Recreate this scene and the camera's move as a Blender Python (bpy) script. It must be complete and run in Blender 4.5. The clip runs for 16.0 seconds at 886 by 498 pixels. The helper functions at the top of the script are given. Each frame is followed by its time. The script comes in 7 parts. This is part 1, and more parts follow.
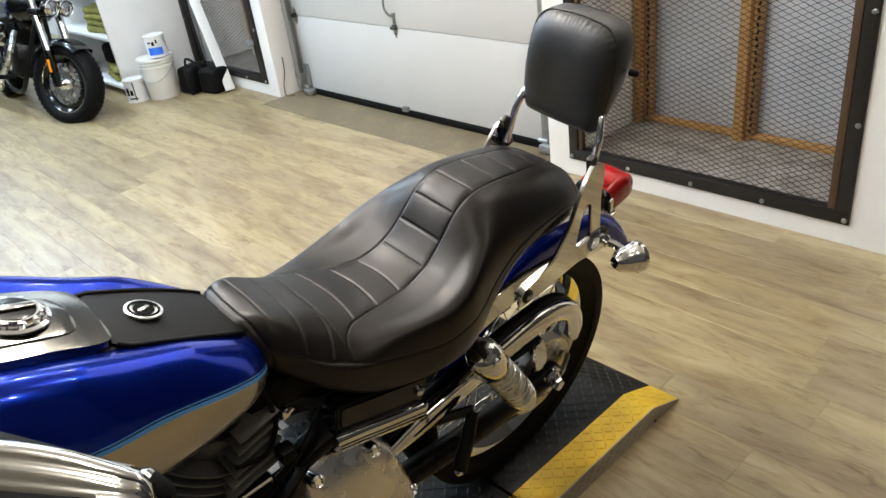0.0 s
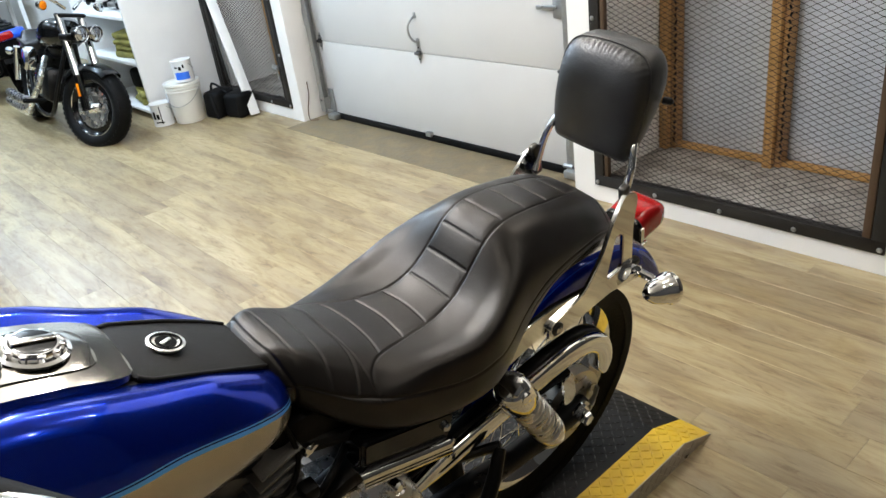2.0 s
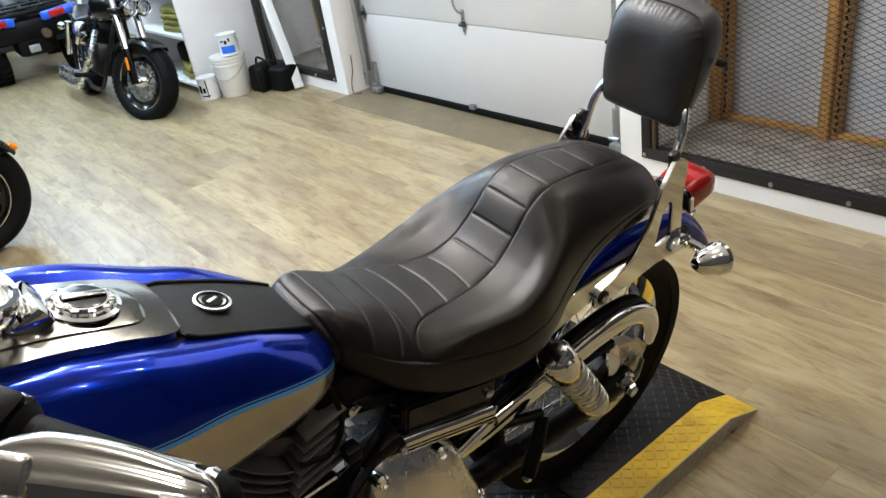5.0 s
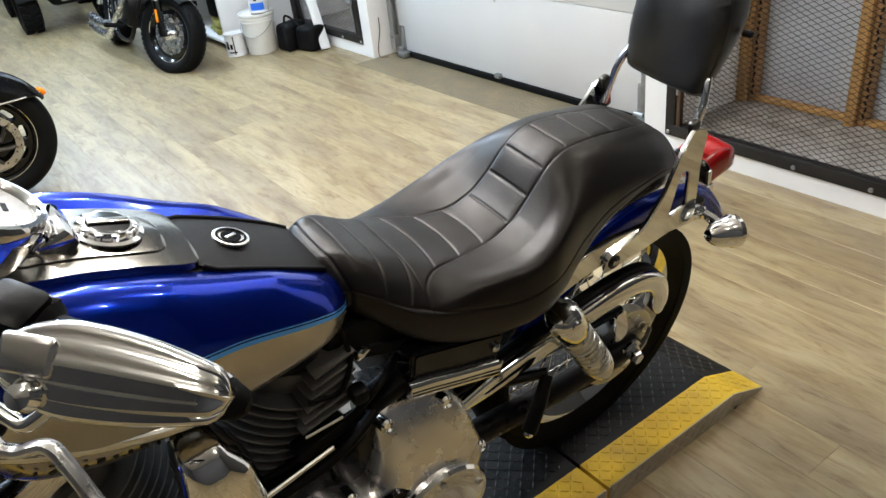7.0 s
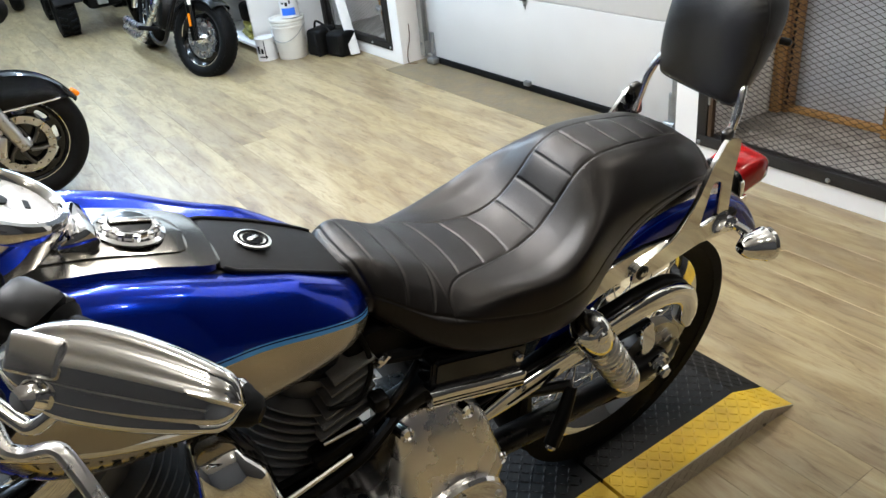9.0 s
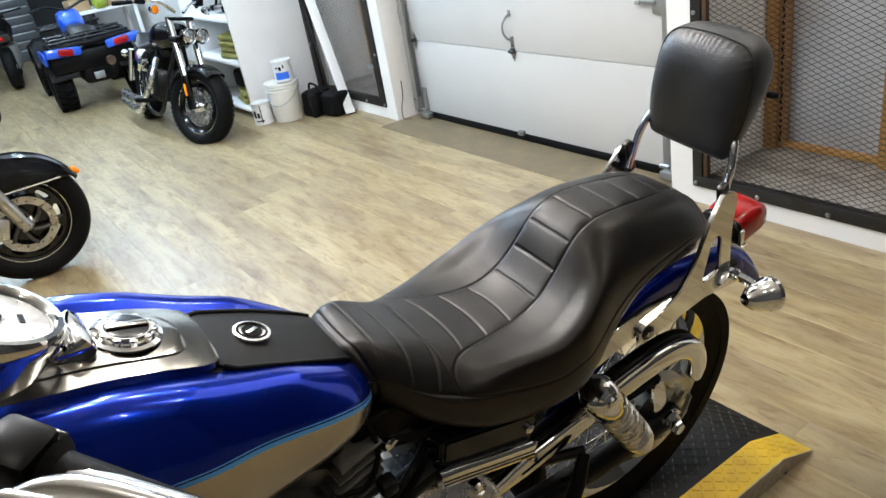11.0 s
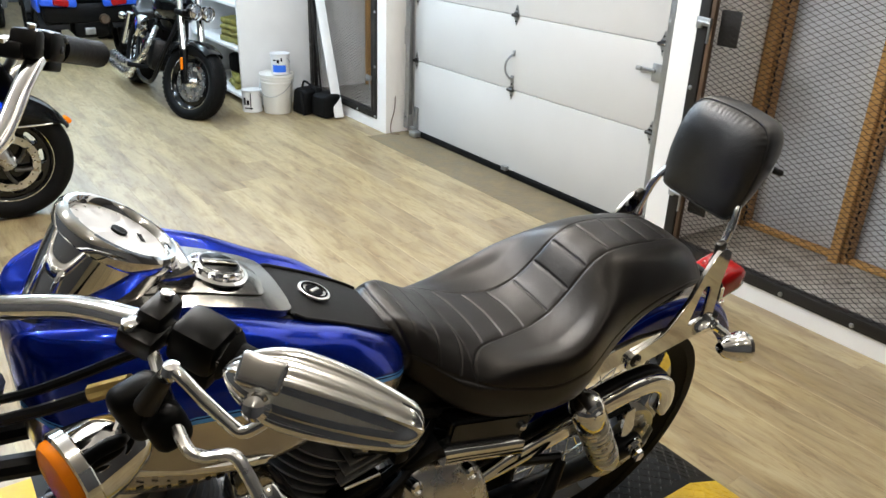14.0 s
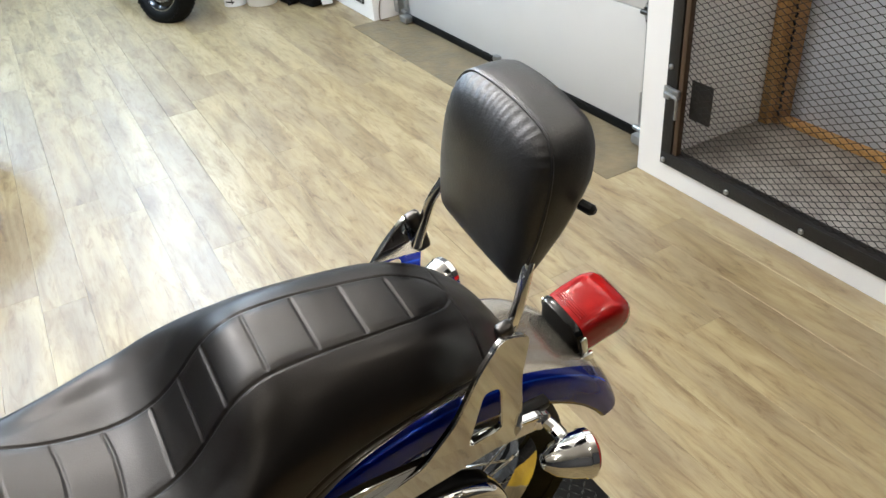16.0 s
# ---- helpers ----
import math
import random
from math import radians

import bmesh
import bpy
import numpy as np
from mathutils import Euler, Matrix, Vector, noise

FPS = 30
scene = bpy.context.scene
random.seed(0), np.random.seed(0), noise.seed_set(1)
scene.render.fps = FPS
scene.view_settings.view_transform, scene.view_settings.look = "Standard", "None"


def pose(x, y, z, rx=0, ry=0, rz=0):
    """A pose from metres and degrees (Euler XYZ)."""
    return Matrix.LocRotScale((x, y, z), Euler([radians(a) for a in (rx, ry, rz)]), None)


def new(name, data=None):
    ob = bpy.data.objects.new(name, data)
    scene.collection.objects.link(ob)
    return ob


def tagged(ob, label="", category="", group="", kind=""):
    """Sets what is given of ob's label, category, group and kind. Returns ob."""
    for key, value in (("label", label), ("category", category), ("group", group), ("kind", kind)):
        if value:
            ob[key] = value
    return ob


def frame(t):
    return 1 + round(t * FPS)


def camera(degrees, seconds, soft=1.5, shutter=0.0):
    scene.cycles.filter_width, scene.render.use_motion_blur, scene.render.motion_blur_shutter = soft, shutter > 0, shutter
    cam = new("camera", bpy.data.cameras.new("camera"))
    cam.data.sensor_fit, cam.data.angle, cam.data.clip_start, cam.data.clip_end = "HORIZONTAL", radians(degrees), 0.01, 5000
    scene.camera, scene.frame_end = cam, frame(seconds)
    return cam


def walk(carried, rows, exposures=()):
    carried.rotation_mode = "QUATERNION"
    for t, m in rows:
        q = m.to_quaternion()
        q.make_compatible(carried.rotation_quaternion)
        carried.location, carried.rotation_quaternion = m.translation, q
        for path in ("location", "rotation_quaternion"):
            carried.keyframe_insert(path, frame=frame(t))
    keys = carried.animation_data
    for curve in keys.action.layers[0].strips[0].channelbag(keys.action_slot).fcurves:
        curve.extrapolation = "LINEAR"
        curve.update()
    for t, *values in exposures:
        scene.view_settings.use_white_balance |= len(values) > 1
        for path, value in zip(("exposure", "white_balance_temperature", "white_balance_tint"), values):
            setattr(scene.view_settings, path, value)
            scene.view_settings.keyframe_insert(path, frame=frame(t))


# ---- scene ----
cam = camera(60.56, 16.0)
# seconds, x, y, z in metres, yaw, pitch, roll in degrees
PATH = [
    (0.0, 0.000, -0.000, 1.558, 46.07, -29.02, 6.95),
    (0.5, 0.034, 0.037, 1.578, 41.53, -25.31, 7.95),
    (1.0, 0.038, 0.031, 1.581, 41.38, -26.22, 7.92),
    (1.5, -0.002, 0.038, 1.565, 42.19, -27.84, 7.47),
    (2.0, -0.037, 0.015, 1.555, 47.66, -27.08, 7.26),
    (2.5, -0.046, 0.013, 1.549, 49.84, -23.60, 6.30),
    (3.0, -0.056, 0.016, 1.548, 48.97, -26.65, 8.36),
    (3.5, -0.052, 0.018, 1.544, 47.89, -26.49, 8.64),
    (4.0, -0.046, 0.021, 1.536, 47.71, -27.78, 8.14),
    (4.2, -0.048, 0.020, 1.533, 49.06, -27.77, 8.42),
    (6.3, -0.027, -0.008, 1.529, 51.56, -29.28, 8.90),
    (6.5, -0.024, -0.009, 1.527, 51.77, -29.91, 9.55),
    (7.0, -0.014, -0.009, 1.512, 53.42, -30.11, 6.12),
    (7.5, -0.014, -0.003, 1.487, 56.47, -32.11, 4.88),
    (8.0, 0.005, 0.035, 1.487, 53.50, -31.03, 6.64),
    (8.5, -0.003, 0.028, 1.487, 53.40, -30.44, 5.99),
    (9.0, -0.028, 0.002, 1.501, 55.69, -29.34, 6.04),
    (9.5, -0.042, -0.016, 1.528, 56.74, -27.40, 8.22),
    (9.7, -0.039, -0.015, 1.531, 56.17, -27.33, 8.00),
    (11.8, -0.047, 0.064, 1.541, 53.05, -25.87, 10.37),
    (12.0, -0.044, 0.068, 1.528, 51.83, -26.92, 9.76),
    (12.5, -0.044, 0.043, 1.523, 50.57, -27.74, 7.81),
    (13.0, -0.043, -0.052, 1.537, 52.11, -25.73, 3.38),
    (13.5, -0.020, -0.156, 1.542, 52.24, -25.68, 0.13),
    (13.8, -0.009, -0.204, 1.562, 53.68, -24.53, -2.11),
    (14.0, -0.025, -0.186, 1.566, 54.81, -24.15, -1.98),
    (14.5, -0.034, 0.013, 1.574, 50.42, -25.09, 3.99),
    (15.0, -0.034, 0.289, 1.577, 52.15, -27.85, 0.81),
    (15.5, -0.128, 0.529, 1.563, 51.78, -29.13, 1.94),
    (15.8, -0.240, 0.685, 1.552, 56.39, -32.20, 1.90),
    (16.0, -0.264, 0.779, 1.558, 60.10, -34.76, 4.83),
]
walk(cam, [(t, pose(x, y, z, 90 + pitch, roll, yaw)) for t, x, y, z, yaw, pitch, roll in PATH],
     [(0.0, 0.10, 6500, 10), (1.5, 0.10, 6450, 10), (3.0, 0.05, 6300, 10), (6.5, 0.10, 6300, 10), (8.0, 0.2, 6120, 10), (8.7, 0.2, 6120, 10), (9.7, 0.15, 6250, 10), (12.0, 0.08, 6300, 10), (13.5, 0.05, 6450, 10), (15.0, 0.15, 6350, 10), (16.0, 0.1, 6330, 10)])

# ---------------------------------------------------------------- light
world = bpy.data.worlds.new("world")
scene.world = world
world.use_nodes = True
world.node_tree.nodes["Background"].inputs[0].default_value = (0.8, 0.85, 1.0, 1)
world.node_tree.nodes["Background"].inputs[1].default_value = 0.02

CEILING = 3.0


def ceiling_lamp(x, y, power, colour, size=0.065):
    data = bpy.data.lights.new("ceiling_lamp", "POINT")
    data.shadow_soft_size, data.energy, data.color = size, power, colour
    ob = new("ceiling_lamp", data)
    ob.matrix_world = pose(x, y, CEILING - 0.14)
    return ob


WARM, SOFT, PLAIN, COOL = (1.0, 0.90, 0.78), (1.0, 0.935, 0.87), (0.985, 0.958, 0.95), (0.63, 0.805, 1.0)
for lx, ly, lp, lc in (
    (0.3, -0.8, 5, WARM), (-0.3, -0.1, 13, WARM), (0.9, 1.5, 12, WARM),
    (-2.25, -1.1, 28, PLAIN), (-2.25, -0.05, 92, PLAIN), (-2.25, 0.8, 46, SOFT), (-2.25, 1.55, 31, SOFT), (-2.35, 2.2, 10, SOFT), (-0.45, 2.15, 17, WARM),
    (-4.6, 1.4, 82, COOL), (-4.4, -0.6, 71, COOL), (-3.4, 1.1, 36, PLAIN),
    (-6.4, -0.6, 88, COOL), (-6.6, 1.3, 98, COOL),
    (-8.6, -0.2, 92, COOL), (-8.6, 1.5, 80, COOL), (-10.8, 0.0, 60, COOL), (-10.8, 1.4, 48, COOL),
):
    ceiling_lamp(lx, ly, lp, lc)

# ---------------------------------------------------------------- mesh helpers


def finish(ob, mat, smooth=35):
    if mat is not None:
        ob.data.materials.append(mat)
    if smooth:
        ob.data.polygons.foreach_set("use_smooth", [True] * len(ob.data.polygons))
        ob.data.set_sharp_from_angle(angle=radians(smooth))
    return ob


def part(name, bm, mat, parent=None, label="", smooth=35):
    """Links a bmesh as one mesh object, under its thing or part."""
    bmesh.ops.recalc_face_normals(bm, faces=bm.faces)
    me = bpy.data.meshes.new(name)
    bm.to_mesh(me)
    bm.free()
    ob = finish(new(name, me), mat, smooth)
    if parent is not None:
        ob.parent = parent
    if label:
        ob["label"] = label
    return ob


def raw_part(name, verts, faces, mat, parent=None, label="", smooth=35):
    me = bpy.data.meshes.new(name)
    me.from_pydata([tuple(v) for v in verts], [], faces)
    ob = finish(new(name, me), mat, smooth)
    if parent is not None:
        ob.parent = parent
    if label:
        ob["label"] = label
    return ob


def shared(name, mesh, m, parent=None):
    """Another object on the same mesh."""
    ob = new(name, mesh)
    ob.matrix_basis = m
    if parent is not None:
        ob.parent = parent
    return ob


def thing(name, m, label, category, group=""):
    ob = new(name)
    ob.empty_display_size = 0.1
    ob.matrix_world = m
    return tagged(ob, label, category, group)


def bm_new():
    return bmesh.new()


def box(bm, c, s, r=0.004, m=None, seg=2):
    """A block with bevelled edges: centre, size, bevel."""
    res = bmesh.ops.create_cube(bm, size=1.0)
    vs = res["verts"]
    bmesh.ops.scale(bm, vec=s, verts=vs)
    if r > 0:
        es = list({e for v in vs for e in v.link_edges})
        out = bmesh.ops.bevel(bm, geom=es, offset=min(r, 0.45 * min(s)), segments=seg, profile=0.5, affect="EDGES", clamp_overlap=True)
        vs = list({v for f in out["faces"] for v in f.verts} | {v for v in vs if v.is_valid})
        seen, stack = set(vs), list(vs)
        while stack:
            v = stack.pop()
            for e in v.link_edges:
                o = e.other_vert(v)
                if o not in seen:
                    seen.add(o)
                    stack.append(o)
        vs = list(seen)
    mm = Matrix.Translation(c) @ (m if m is not None else Matrix.Identity(4))
    bmesh.ops.transform(bm, matrix=mm, verts=vs)
    return vs


def ring_loft(bm, rings, cap=True, wrap=True, ends=False):
    """Skin over rings of points."""
    vr = [[bm.verts.new(p) for p in r] for r in rings]
    n = len(vr[0])
    for a, b in zip(vr, vr[1:]):
        for i in range(n if wrap else n - 1):
            j = (i + 1) % n
            bm.faces.new((a[i], a[j], b[j], b[i]))
    if ends:
        a, b = vr[-1], vr[0]
        for i in range(n if wrap else n - 1):
            j = (i + 1) % n
            bm.faces.new((a[i], a[j], b[j], b[i]))
    elif cap and wrap:
        bm.faces.new(vr[0])
        bm.faces.new(vr[-1])
    return vr


def spline(pts, n):
    """A smooth line through points, n steps a span."""
    p = [Vector(q) for q in pts]
    p = [2 * p[0] - p[1]] + p + [2 * p[-1] - p[-2]]
    out = []
    for i in range(1, len(p) - 2):
        for k in range(n):
            t = k / n
            out.append(0.5 * (2 * p[i] + (p[i + 1] - p[i - 1]) * t + (2 * p[i - 1] - 5 * p[i] + 4 * p[i + 1] - p[i + 2]) * t * t
                              + (3 * p[i] - p[i - 1] - 3 * p[i + 1] + p[i + 2]) * t ** 3))
    out.append(p[-2])
    return out


def tube(bm, pts, r, seg=10, cap=True, flat=1.0):
    """A round bar along a line; r a radius or one a point."""
    pts = [Vector(p) for p in pts]
    rs = r if isinstance(r, (list, tuple)) else [r] * len(pts)
    rings, up = [], None
    for i, p in enumerate(pts):
        d = (pts[min(i + 1, len(pts) - 1)] - pts[max(i - 1, 0)]).normalized()
        if up is None:
            up = d.orthogonal().normalized()
        up = (up - d * up.dot(d)).normalized()
        side = d.cross(up)
        rings.append([p + (up * math.cos(a) + side * math.sin(a) * flat) * rs[i] for a in [2 * math.pi * k / seg for k in range(seg)]])
    ring_loft(bm, rings, cap)


def lathe(bm, prof, m=None, seg=32, closed=False):
    """Turns a profile of (radius, height) about z, then places it."""
    m = m if m is not None else Matrix.Identity(4)
    rings = [[m @ Vector((max(r, 1e-4) * math.cos(a), max(r, 1e-4) * math.sin(a), h)) for a in [2 * math.pi * k / seg for k in range(seg)]] for r, h in prof]
    ring_loft(bm, rings, cap=not closed, ends=closed)


def turned(at, towards):
    """A pose at a place whose z points along a way."""
    return Matrix.Translation(at) @ Vector(towards).to_track_quat("Z", "Y").to_matrix().to_4x4()


def rod(bm, a, b, r, seg=12):
    tube(bm, [a, b], r, seg)


def plate(bm, outline, holes, thick, place, bevel=0.0):
    """A flat plate with holes: outlines in x and y, thickness along z, then placed."""
    edges = []
    for loop in [outline] + list(holes):
        vs = [bm.verts.new((x, y, 0)) for x, y in loop]
        edges += [bm.edges.new((vs[i], vs[(i + 1) % len(vs)])) for i in range(len(vs))]
    res = bmesh.ops.triangle_fill(bm, use_beauty=True, use_dissolve=False, edges=edges)
    faces = [g for g in res["geom"] if isinstance(g, bmesh.types.BMFace)]
    ext = bmesh.ops.extrude_face_region(bm, geom=faces)
    top = [g for g in ext["geom"] if isinstance(g, bmesh.types.BMVert)]
    bmesh.ops.translate(bm, vec=(0, 0, thick), verts=top)
    bmesh.ops.transform(bm, matrix=place, verts=list({v for f in bm.faces for v in f.verts}))


def rounded(pts, r, n=5):
    """A closed outline with its corners rounded."""
    out, k = [], len(pts)
    for i in range(k):
        a, b, c = (Vector(pts[j % k]).to_2d() for j in (i - 1, i, i + 1))
        d1, d2 = (a - b), (c - b)
        q = min(r, 0.45 * d1.length, 0.45 * d2.length)
        p1, p2 = b + d1.normalized() * q, b + d2.normalized() * q
        for s in range(n + 1):
            t = s / n
            out.append(tuple(p1 * (1 - t) ** 2 + b * 2 * t * (1 - t) + p2 * t * t))
    return out


# ---------------------------------------------------------------- materials


def material(name, colour, rough=0.5, metal=0.0, vary=0.0, scale=8.0, bump=0.0, bump_scale=60.0, coat=0.0, stretch=(1, 1, 1), rough_vary=0.0, spec=0.5, dark=None):
    """A surface with grain at two scales; vary: how far the colour strays."""
    mt = bpy.data.materials.new(name)
    mt.use_nodes = True
    nt = mt.node_tree
    bs = nt.nodes["Principled BSDF"]
    bs.inputs["Base Color"].default_value = (*colour, 1)
    bs.inputs["Roughness"].default_value = rough
    bs.inputs["Metallic"].default_value = metal
    bs.inputs["Coat Weight"].default_value = coat
    bs.inputs["Coat Roughness"].default_value = 0.04
    bs.inputs["Specular IOR Level"].default_value = spec
    if vary or bump or rough_vary:
        co = nt.nodes.new("ShaderNodeTexCoord")
        mp = nt.nodes.new("ShaderNodeMapping")
        mp.inputs["Scale"].default_value = stretch
        nt.links.new(co.outputs["Object"], mp.inputs[0])

        def tex(s, detail):
            n = nt.nodes.new("ShaderNodeTexNoise")
            n.inputs["Scale"].default_value, n.inputs["Detail"].default_value = s, detail
            nt.links.new(mp.outputs[0], n.inputs["Vector"])
            return n
        big, fine = tex(scale, 5), tex(bump_scale, 3)
        if vary:
            ramp = nt.nodes.new("ShaderNodeMix")
            ramp.data_type = "RGBA"
            low = dark if dark else tuple(c * (1 - vary) for c in colour)
            ramp.inputs["A"].default_value = (*low, 1)
            ramp.inputs["B"].default_value = (*[min(1, c * (1 + 0.6 * vary)) for c in colour], 1)
            nt.links.new(big.outputs[0], ramp.inputs["Factor"])
            nt.links.new(ramp.outputs["Result"], bs.inputs["Base Color"])
        if rough_vary:
            mr = nt.nodes.new("ShaderNodeMapRange")
            mr.inputs["To Min"].default_value, mr.inputs["To Max"].default_value = max(0, rough - rough_vary), min(1, rough + rough_vary)
            mr.inputs["From Min"].default_value, mr.inputs["From Max"].default_value = 0.3, 0.7
            nt.links.new(big.outputs[0], mr.inputs[0])
            nt.links.new(mr.outputs[0], bs.inputs["Roughness"])
        if bump:
            bp = nt.nodes.new("ShaderNodeBump")
            bp.inputs["Strength"].default_value, bp.inputs["Distance"].default_value = 1.0, bump
            nt.links.new(fine.outputs[0], bp.inputs["Height"])
            nt.links.new(bp.outputs[0], bs.inputs["Normal"])
    return mt


def socket(nt, kind, **vals):
    n = nt.nodes.new(kind)
    for k, v in vals.items():
        n.inputs[k].default_value = v
    return n


def math_node(nt, op, a, b=None):
    n = nt.nodes.new("ShaderNodeMath")
    n.operation = op
    for i, v in enumerate((a, b)):
        if v is None:
            continue
        if isinstance(v, (int, float)):
            n.inputs[i].default_value = v
        else:
            nt.links.new(v, n.inputs[i])
    return n.outputs[0]


def banded_paint(name, measure, bands, rough=0.25):
    """Car paint in bands: measure builds the value that parts the colours."""
    mt = material(name, bands[0][1], rough, 0.0, coat=0.6, spec=0.0)
    nt = mt.node_tree
    bs = nt.nodes["Principled BSDF"]
    co = nt.nodes.new("ShaderNodeTexCoord")
    xyz = nt.nodes.new("ShaderNodeSeparateXYZ")
    nt.links.new(co.outputs["Object"], xyz.inputs[0])
    val = measure(nt, xyz)
    ramp = nt.nodes.new("ShaderNodeValToRGB")
    ramp.color_ramp.interpolation = "CONSTANT"
    els = ramp.color_ramp.elements
    while len(els) < len(bands):
        els.new(0.5)
    for e, (pos, col, _) in zip(els, bands):
        e.position, e.color = pos, (*col, 1)
    nt.links.new(val, ramp.inputs[0])
    flake = socket(nt, "ShaderNodeTexNoise", Scale=900.0, Detail=1.0)
    nt.links.new(co.outputs["Object"], flake.inputs["Vector"])
    mix = nt.nodes.new("ShaderNodeMix")
    mix.data_type, mix.blend_type = "RGBA", "MULTIPLY"
    mix.inputs["Factor"].default_value = 0.2
    nt.links.new(ramp.outputs[0], mix.inputs["A"])
    nt.links.new(flake.outputs[0], mix.inputs["B"])
    nt.links.new(mix.outputs["Result"], bs.inputs["Base Color"])
    metal = nt.nodes.new("ShaderNodeValToRGB")
    metal.color_ramp.interpolation = "CONSTANT"
    els = metal.color_ramp.elements
    while len(els) < len(bands):
        els.new(0.5)
    for e, (pos, _, k) in zip(els, bands):
        e.position, e.color = pos, (k, k, k, 1)
    nt.links.new(val, metal.inputs[0])
    nt.links.new(metal.outputs[0], bs.inputs["Metallic"])
    return mt


BLUE, LIGHT_BLUE, SILVER = (0.001, 0.026, 0.43), (0.10, 0.36, 0.85), (0.55, 0.50, 0.42)
NAVY = (0.004, 0.006, 0.06)
DEEP_BLUE, PIN_BLUE = (0.001, 0.012, 0.22), (0.01, 0.06, 0.5)


def tank_measure(nt, xyz):
    # height above the sloping edge between silver and blue
    back = math_node(nt, "MAXIMUM", math_node(nt, "SUBTRACT", -0.12, xyz.outputs["X"]), -0.1)
    bow = math_node(nt, "ADD", math_node(nt, "MULTIPLY", back, 0.2), math_node(nt, "MULTIPLY", math_node(nt, "MULTIPLY", back, math_node(nt, "MAXIMUM", back, 0.0)), 0.7))
    edge = math_node(nt, "SUBTRACT", 0.960, bow)
    up = math_node(nt, "SUBTRACT", xyz.outputs["Z"], edge)
    return math_node(nt, "ADD", math_node(nt, "MULTIPLY", up, 4.0), 0.5)


def fender_measure(nt, xyz):
    # distance from the wheel's axle, less for the lower sides
    dx = math_node(nt, "ADD", xyz.outputs["X"], 1.10)
    dz = math_node(nt, "SUBTRACT", xyz.outputs["Z"], 0.36)
    d = math_node(nt, "SQRT", math_node(nt, "ADD", math_node(nt, "MULTIPLY", dx, dx), math_node(nt, "MULTIPLY", dz, dz)))
    return math_node(nt, "ADD", math_node(nt, "MULTIPLY", math_node(nt, "SUBTRACT", d, 0.389), 8.0), 0.5)


M = {}
M["tank"] = banded_paint("tank_paint", tank_measure, [(0.0, SILVER, 0.85), (0.482, LIGHT_BLUE, 0.2), (0.506, NAVY, 0.3), (0.514, LIGHT_BLUE, 0.2), (0.520, BLUE, 0.8)], 0.2)
M["fender"] = banded_paint("fender_paint", fender_measure, [(0.0, DEEP_BLUE, 0.35), (0.462, PIN_BLUE, 0.3), (0.478, DEEP_BLUE, 0.35), (0.53, SILVER, 0.85)])
M["leather"] = material("black_leather", (0.0034, 0.0024, 0.0019), 0.385, vary=0.35, scale=14, bump=0.00018, bump_scale=520, rough_vary=0.06, spec=0.43)
M["leather"].node_tree.nodes["Principled BSDF"].inputs["Specular Tint"].default_value = (1.0, 0.965, 0.93, 1)
# seat leather made paler and shinier: light on the pad's front put into it
M["pad_leather"] = material("lit_pad_leather", (0.007, 0.0074, 0.0084), 0.42, vary=0.5, scale=11, bump=0.0004, bump_scale=380, rough_vary=0.10, spec=0.9)
M["leather2"] = material("tank_strip_leather", (0.004, 0.0036, 0.0032), 0.5, vary=0.3, scale=14, bump=0.0004, bump_scale=400, spec=0.2)
M["chrome"] = material("chrome", (0.86, 0.86, 0.85), 0.045, 1.0, rough_vary=0.02, scale=20)
M["steel"] = material("dull_steel", (0.55, 0.54, 0.52), 0.32, 1.0, vary=0.25, scale=30, rough_vary=0.1)
M["dark_steel"] = material("dark_steel", (0.11, 0.105, 0.10), 0.3, 1.0, vary=0.4, scale=20, rough_vary=0.1)
M["black_gloss"] = material("black_gloss", (0.0025, 0.0025, 0.0025), 0.13, spec=0.45)
M["black_plastic"] = material("black_plastic", (0.002, 0.002, 0.002), 0.42, vary=0.4, scale=18, rough_vary=0.1, spec=0.14)
M["black_metal"] = material("black_powder_coat", (0.002, 0.002, 0.002), 0.35, vary=0.4, scale=25, rough_vary=0.1, spec=0.3)
M["engine"] = material("wrinkle_grey_engine", (0.17, 0.166, 0.158), 0.5, 0.2, vary=0.4, scale=30, bump=0.0006, bump_scale=300)
M["rubber"] = material("tyre_rubber", (0.003, 0.003, 0.003), 0.6, vary=0.4, scale=16, bump=0.0008, bump_scale=90, spec=0.13)
M["red"] = material("red_lens", (0.36, 0.007, 0.007), 0.16, coat=0.25, spec=0.3, vary=0.3, scale=40)
M["orange"] = material("amber_lens", (1.0, 0.25, 0.006), 0.25, spec=0.25, vary=0.15, scale=60)
M["orange"].node_tree.nodes["Principled BSDF"].inputs["Subsurface Weight"].default_value = 0.15
M["face"] = material("gauge_face", (0.86, 0.86, 0.85), 0.3, vary=0.05)
M["lamp_glass"] = material("lamp_reflector", (0.75, 0.76, 0.78), 0.08, 1.0, vary=0.3, scale=60)
M["white_wall"] = material("white_wall_paint", (0.84, 0.83, 0.80), 0.55, vary=0.06, scale=3, bump=0.0008, bump_scale=160, rough_vary=0.1)
M["white_trim"] = material("white_trim_paint", (0.86, 0.86, 0.84), 0.45, vary=0.07, scale=6, bump=0.0005, bump_scale=120)
M["door"] = material("door_white_steel", (0.60, 0.60, 0.58), 0.38, vary=0.05, scale=4, bump=0.0006, bump_scale=240, rough_vary=0.08)
M["ceiling"] = material("ceiling_white", (0.68, 0.68, 0.66), 0.8, vary=0.05, scale=3)
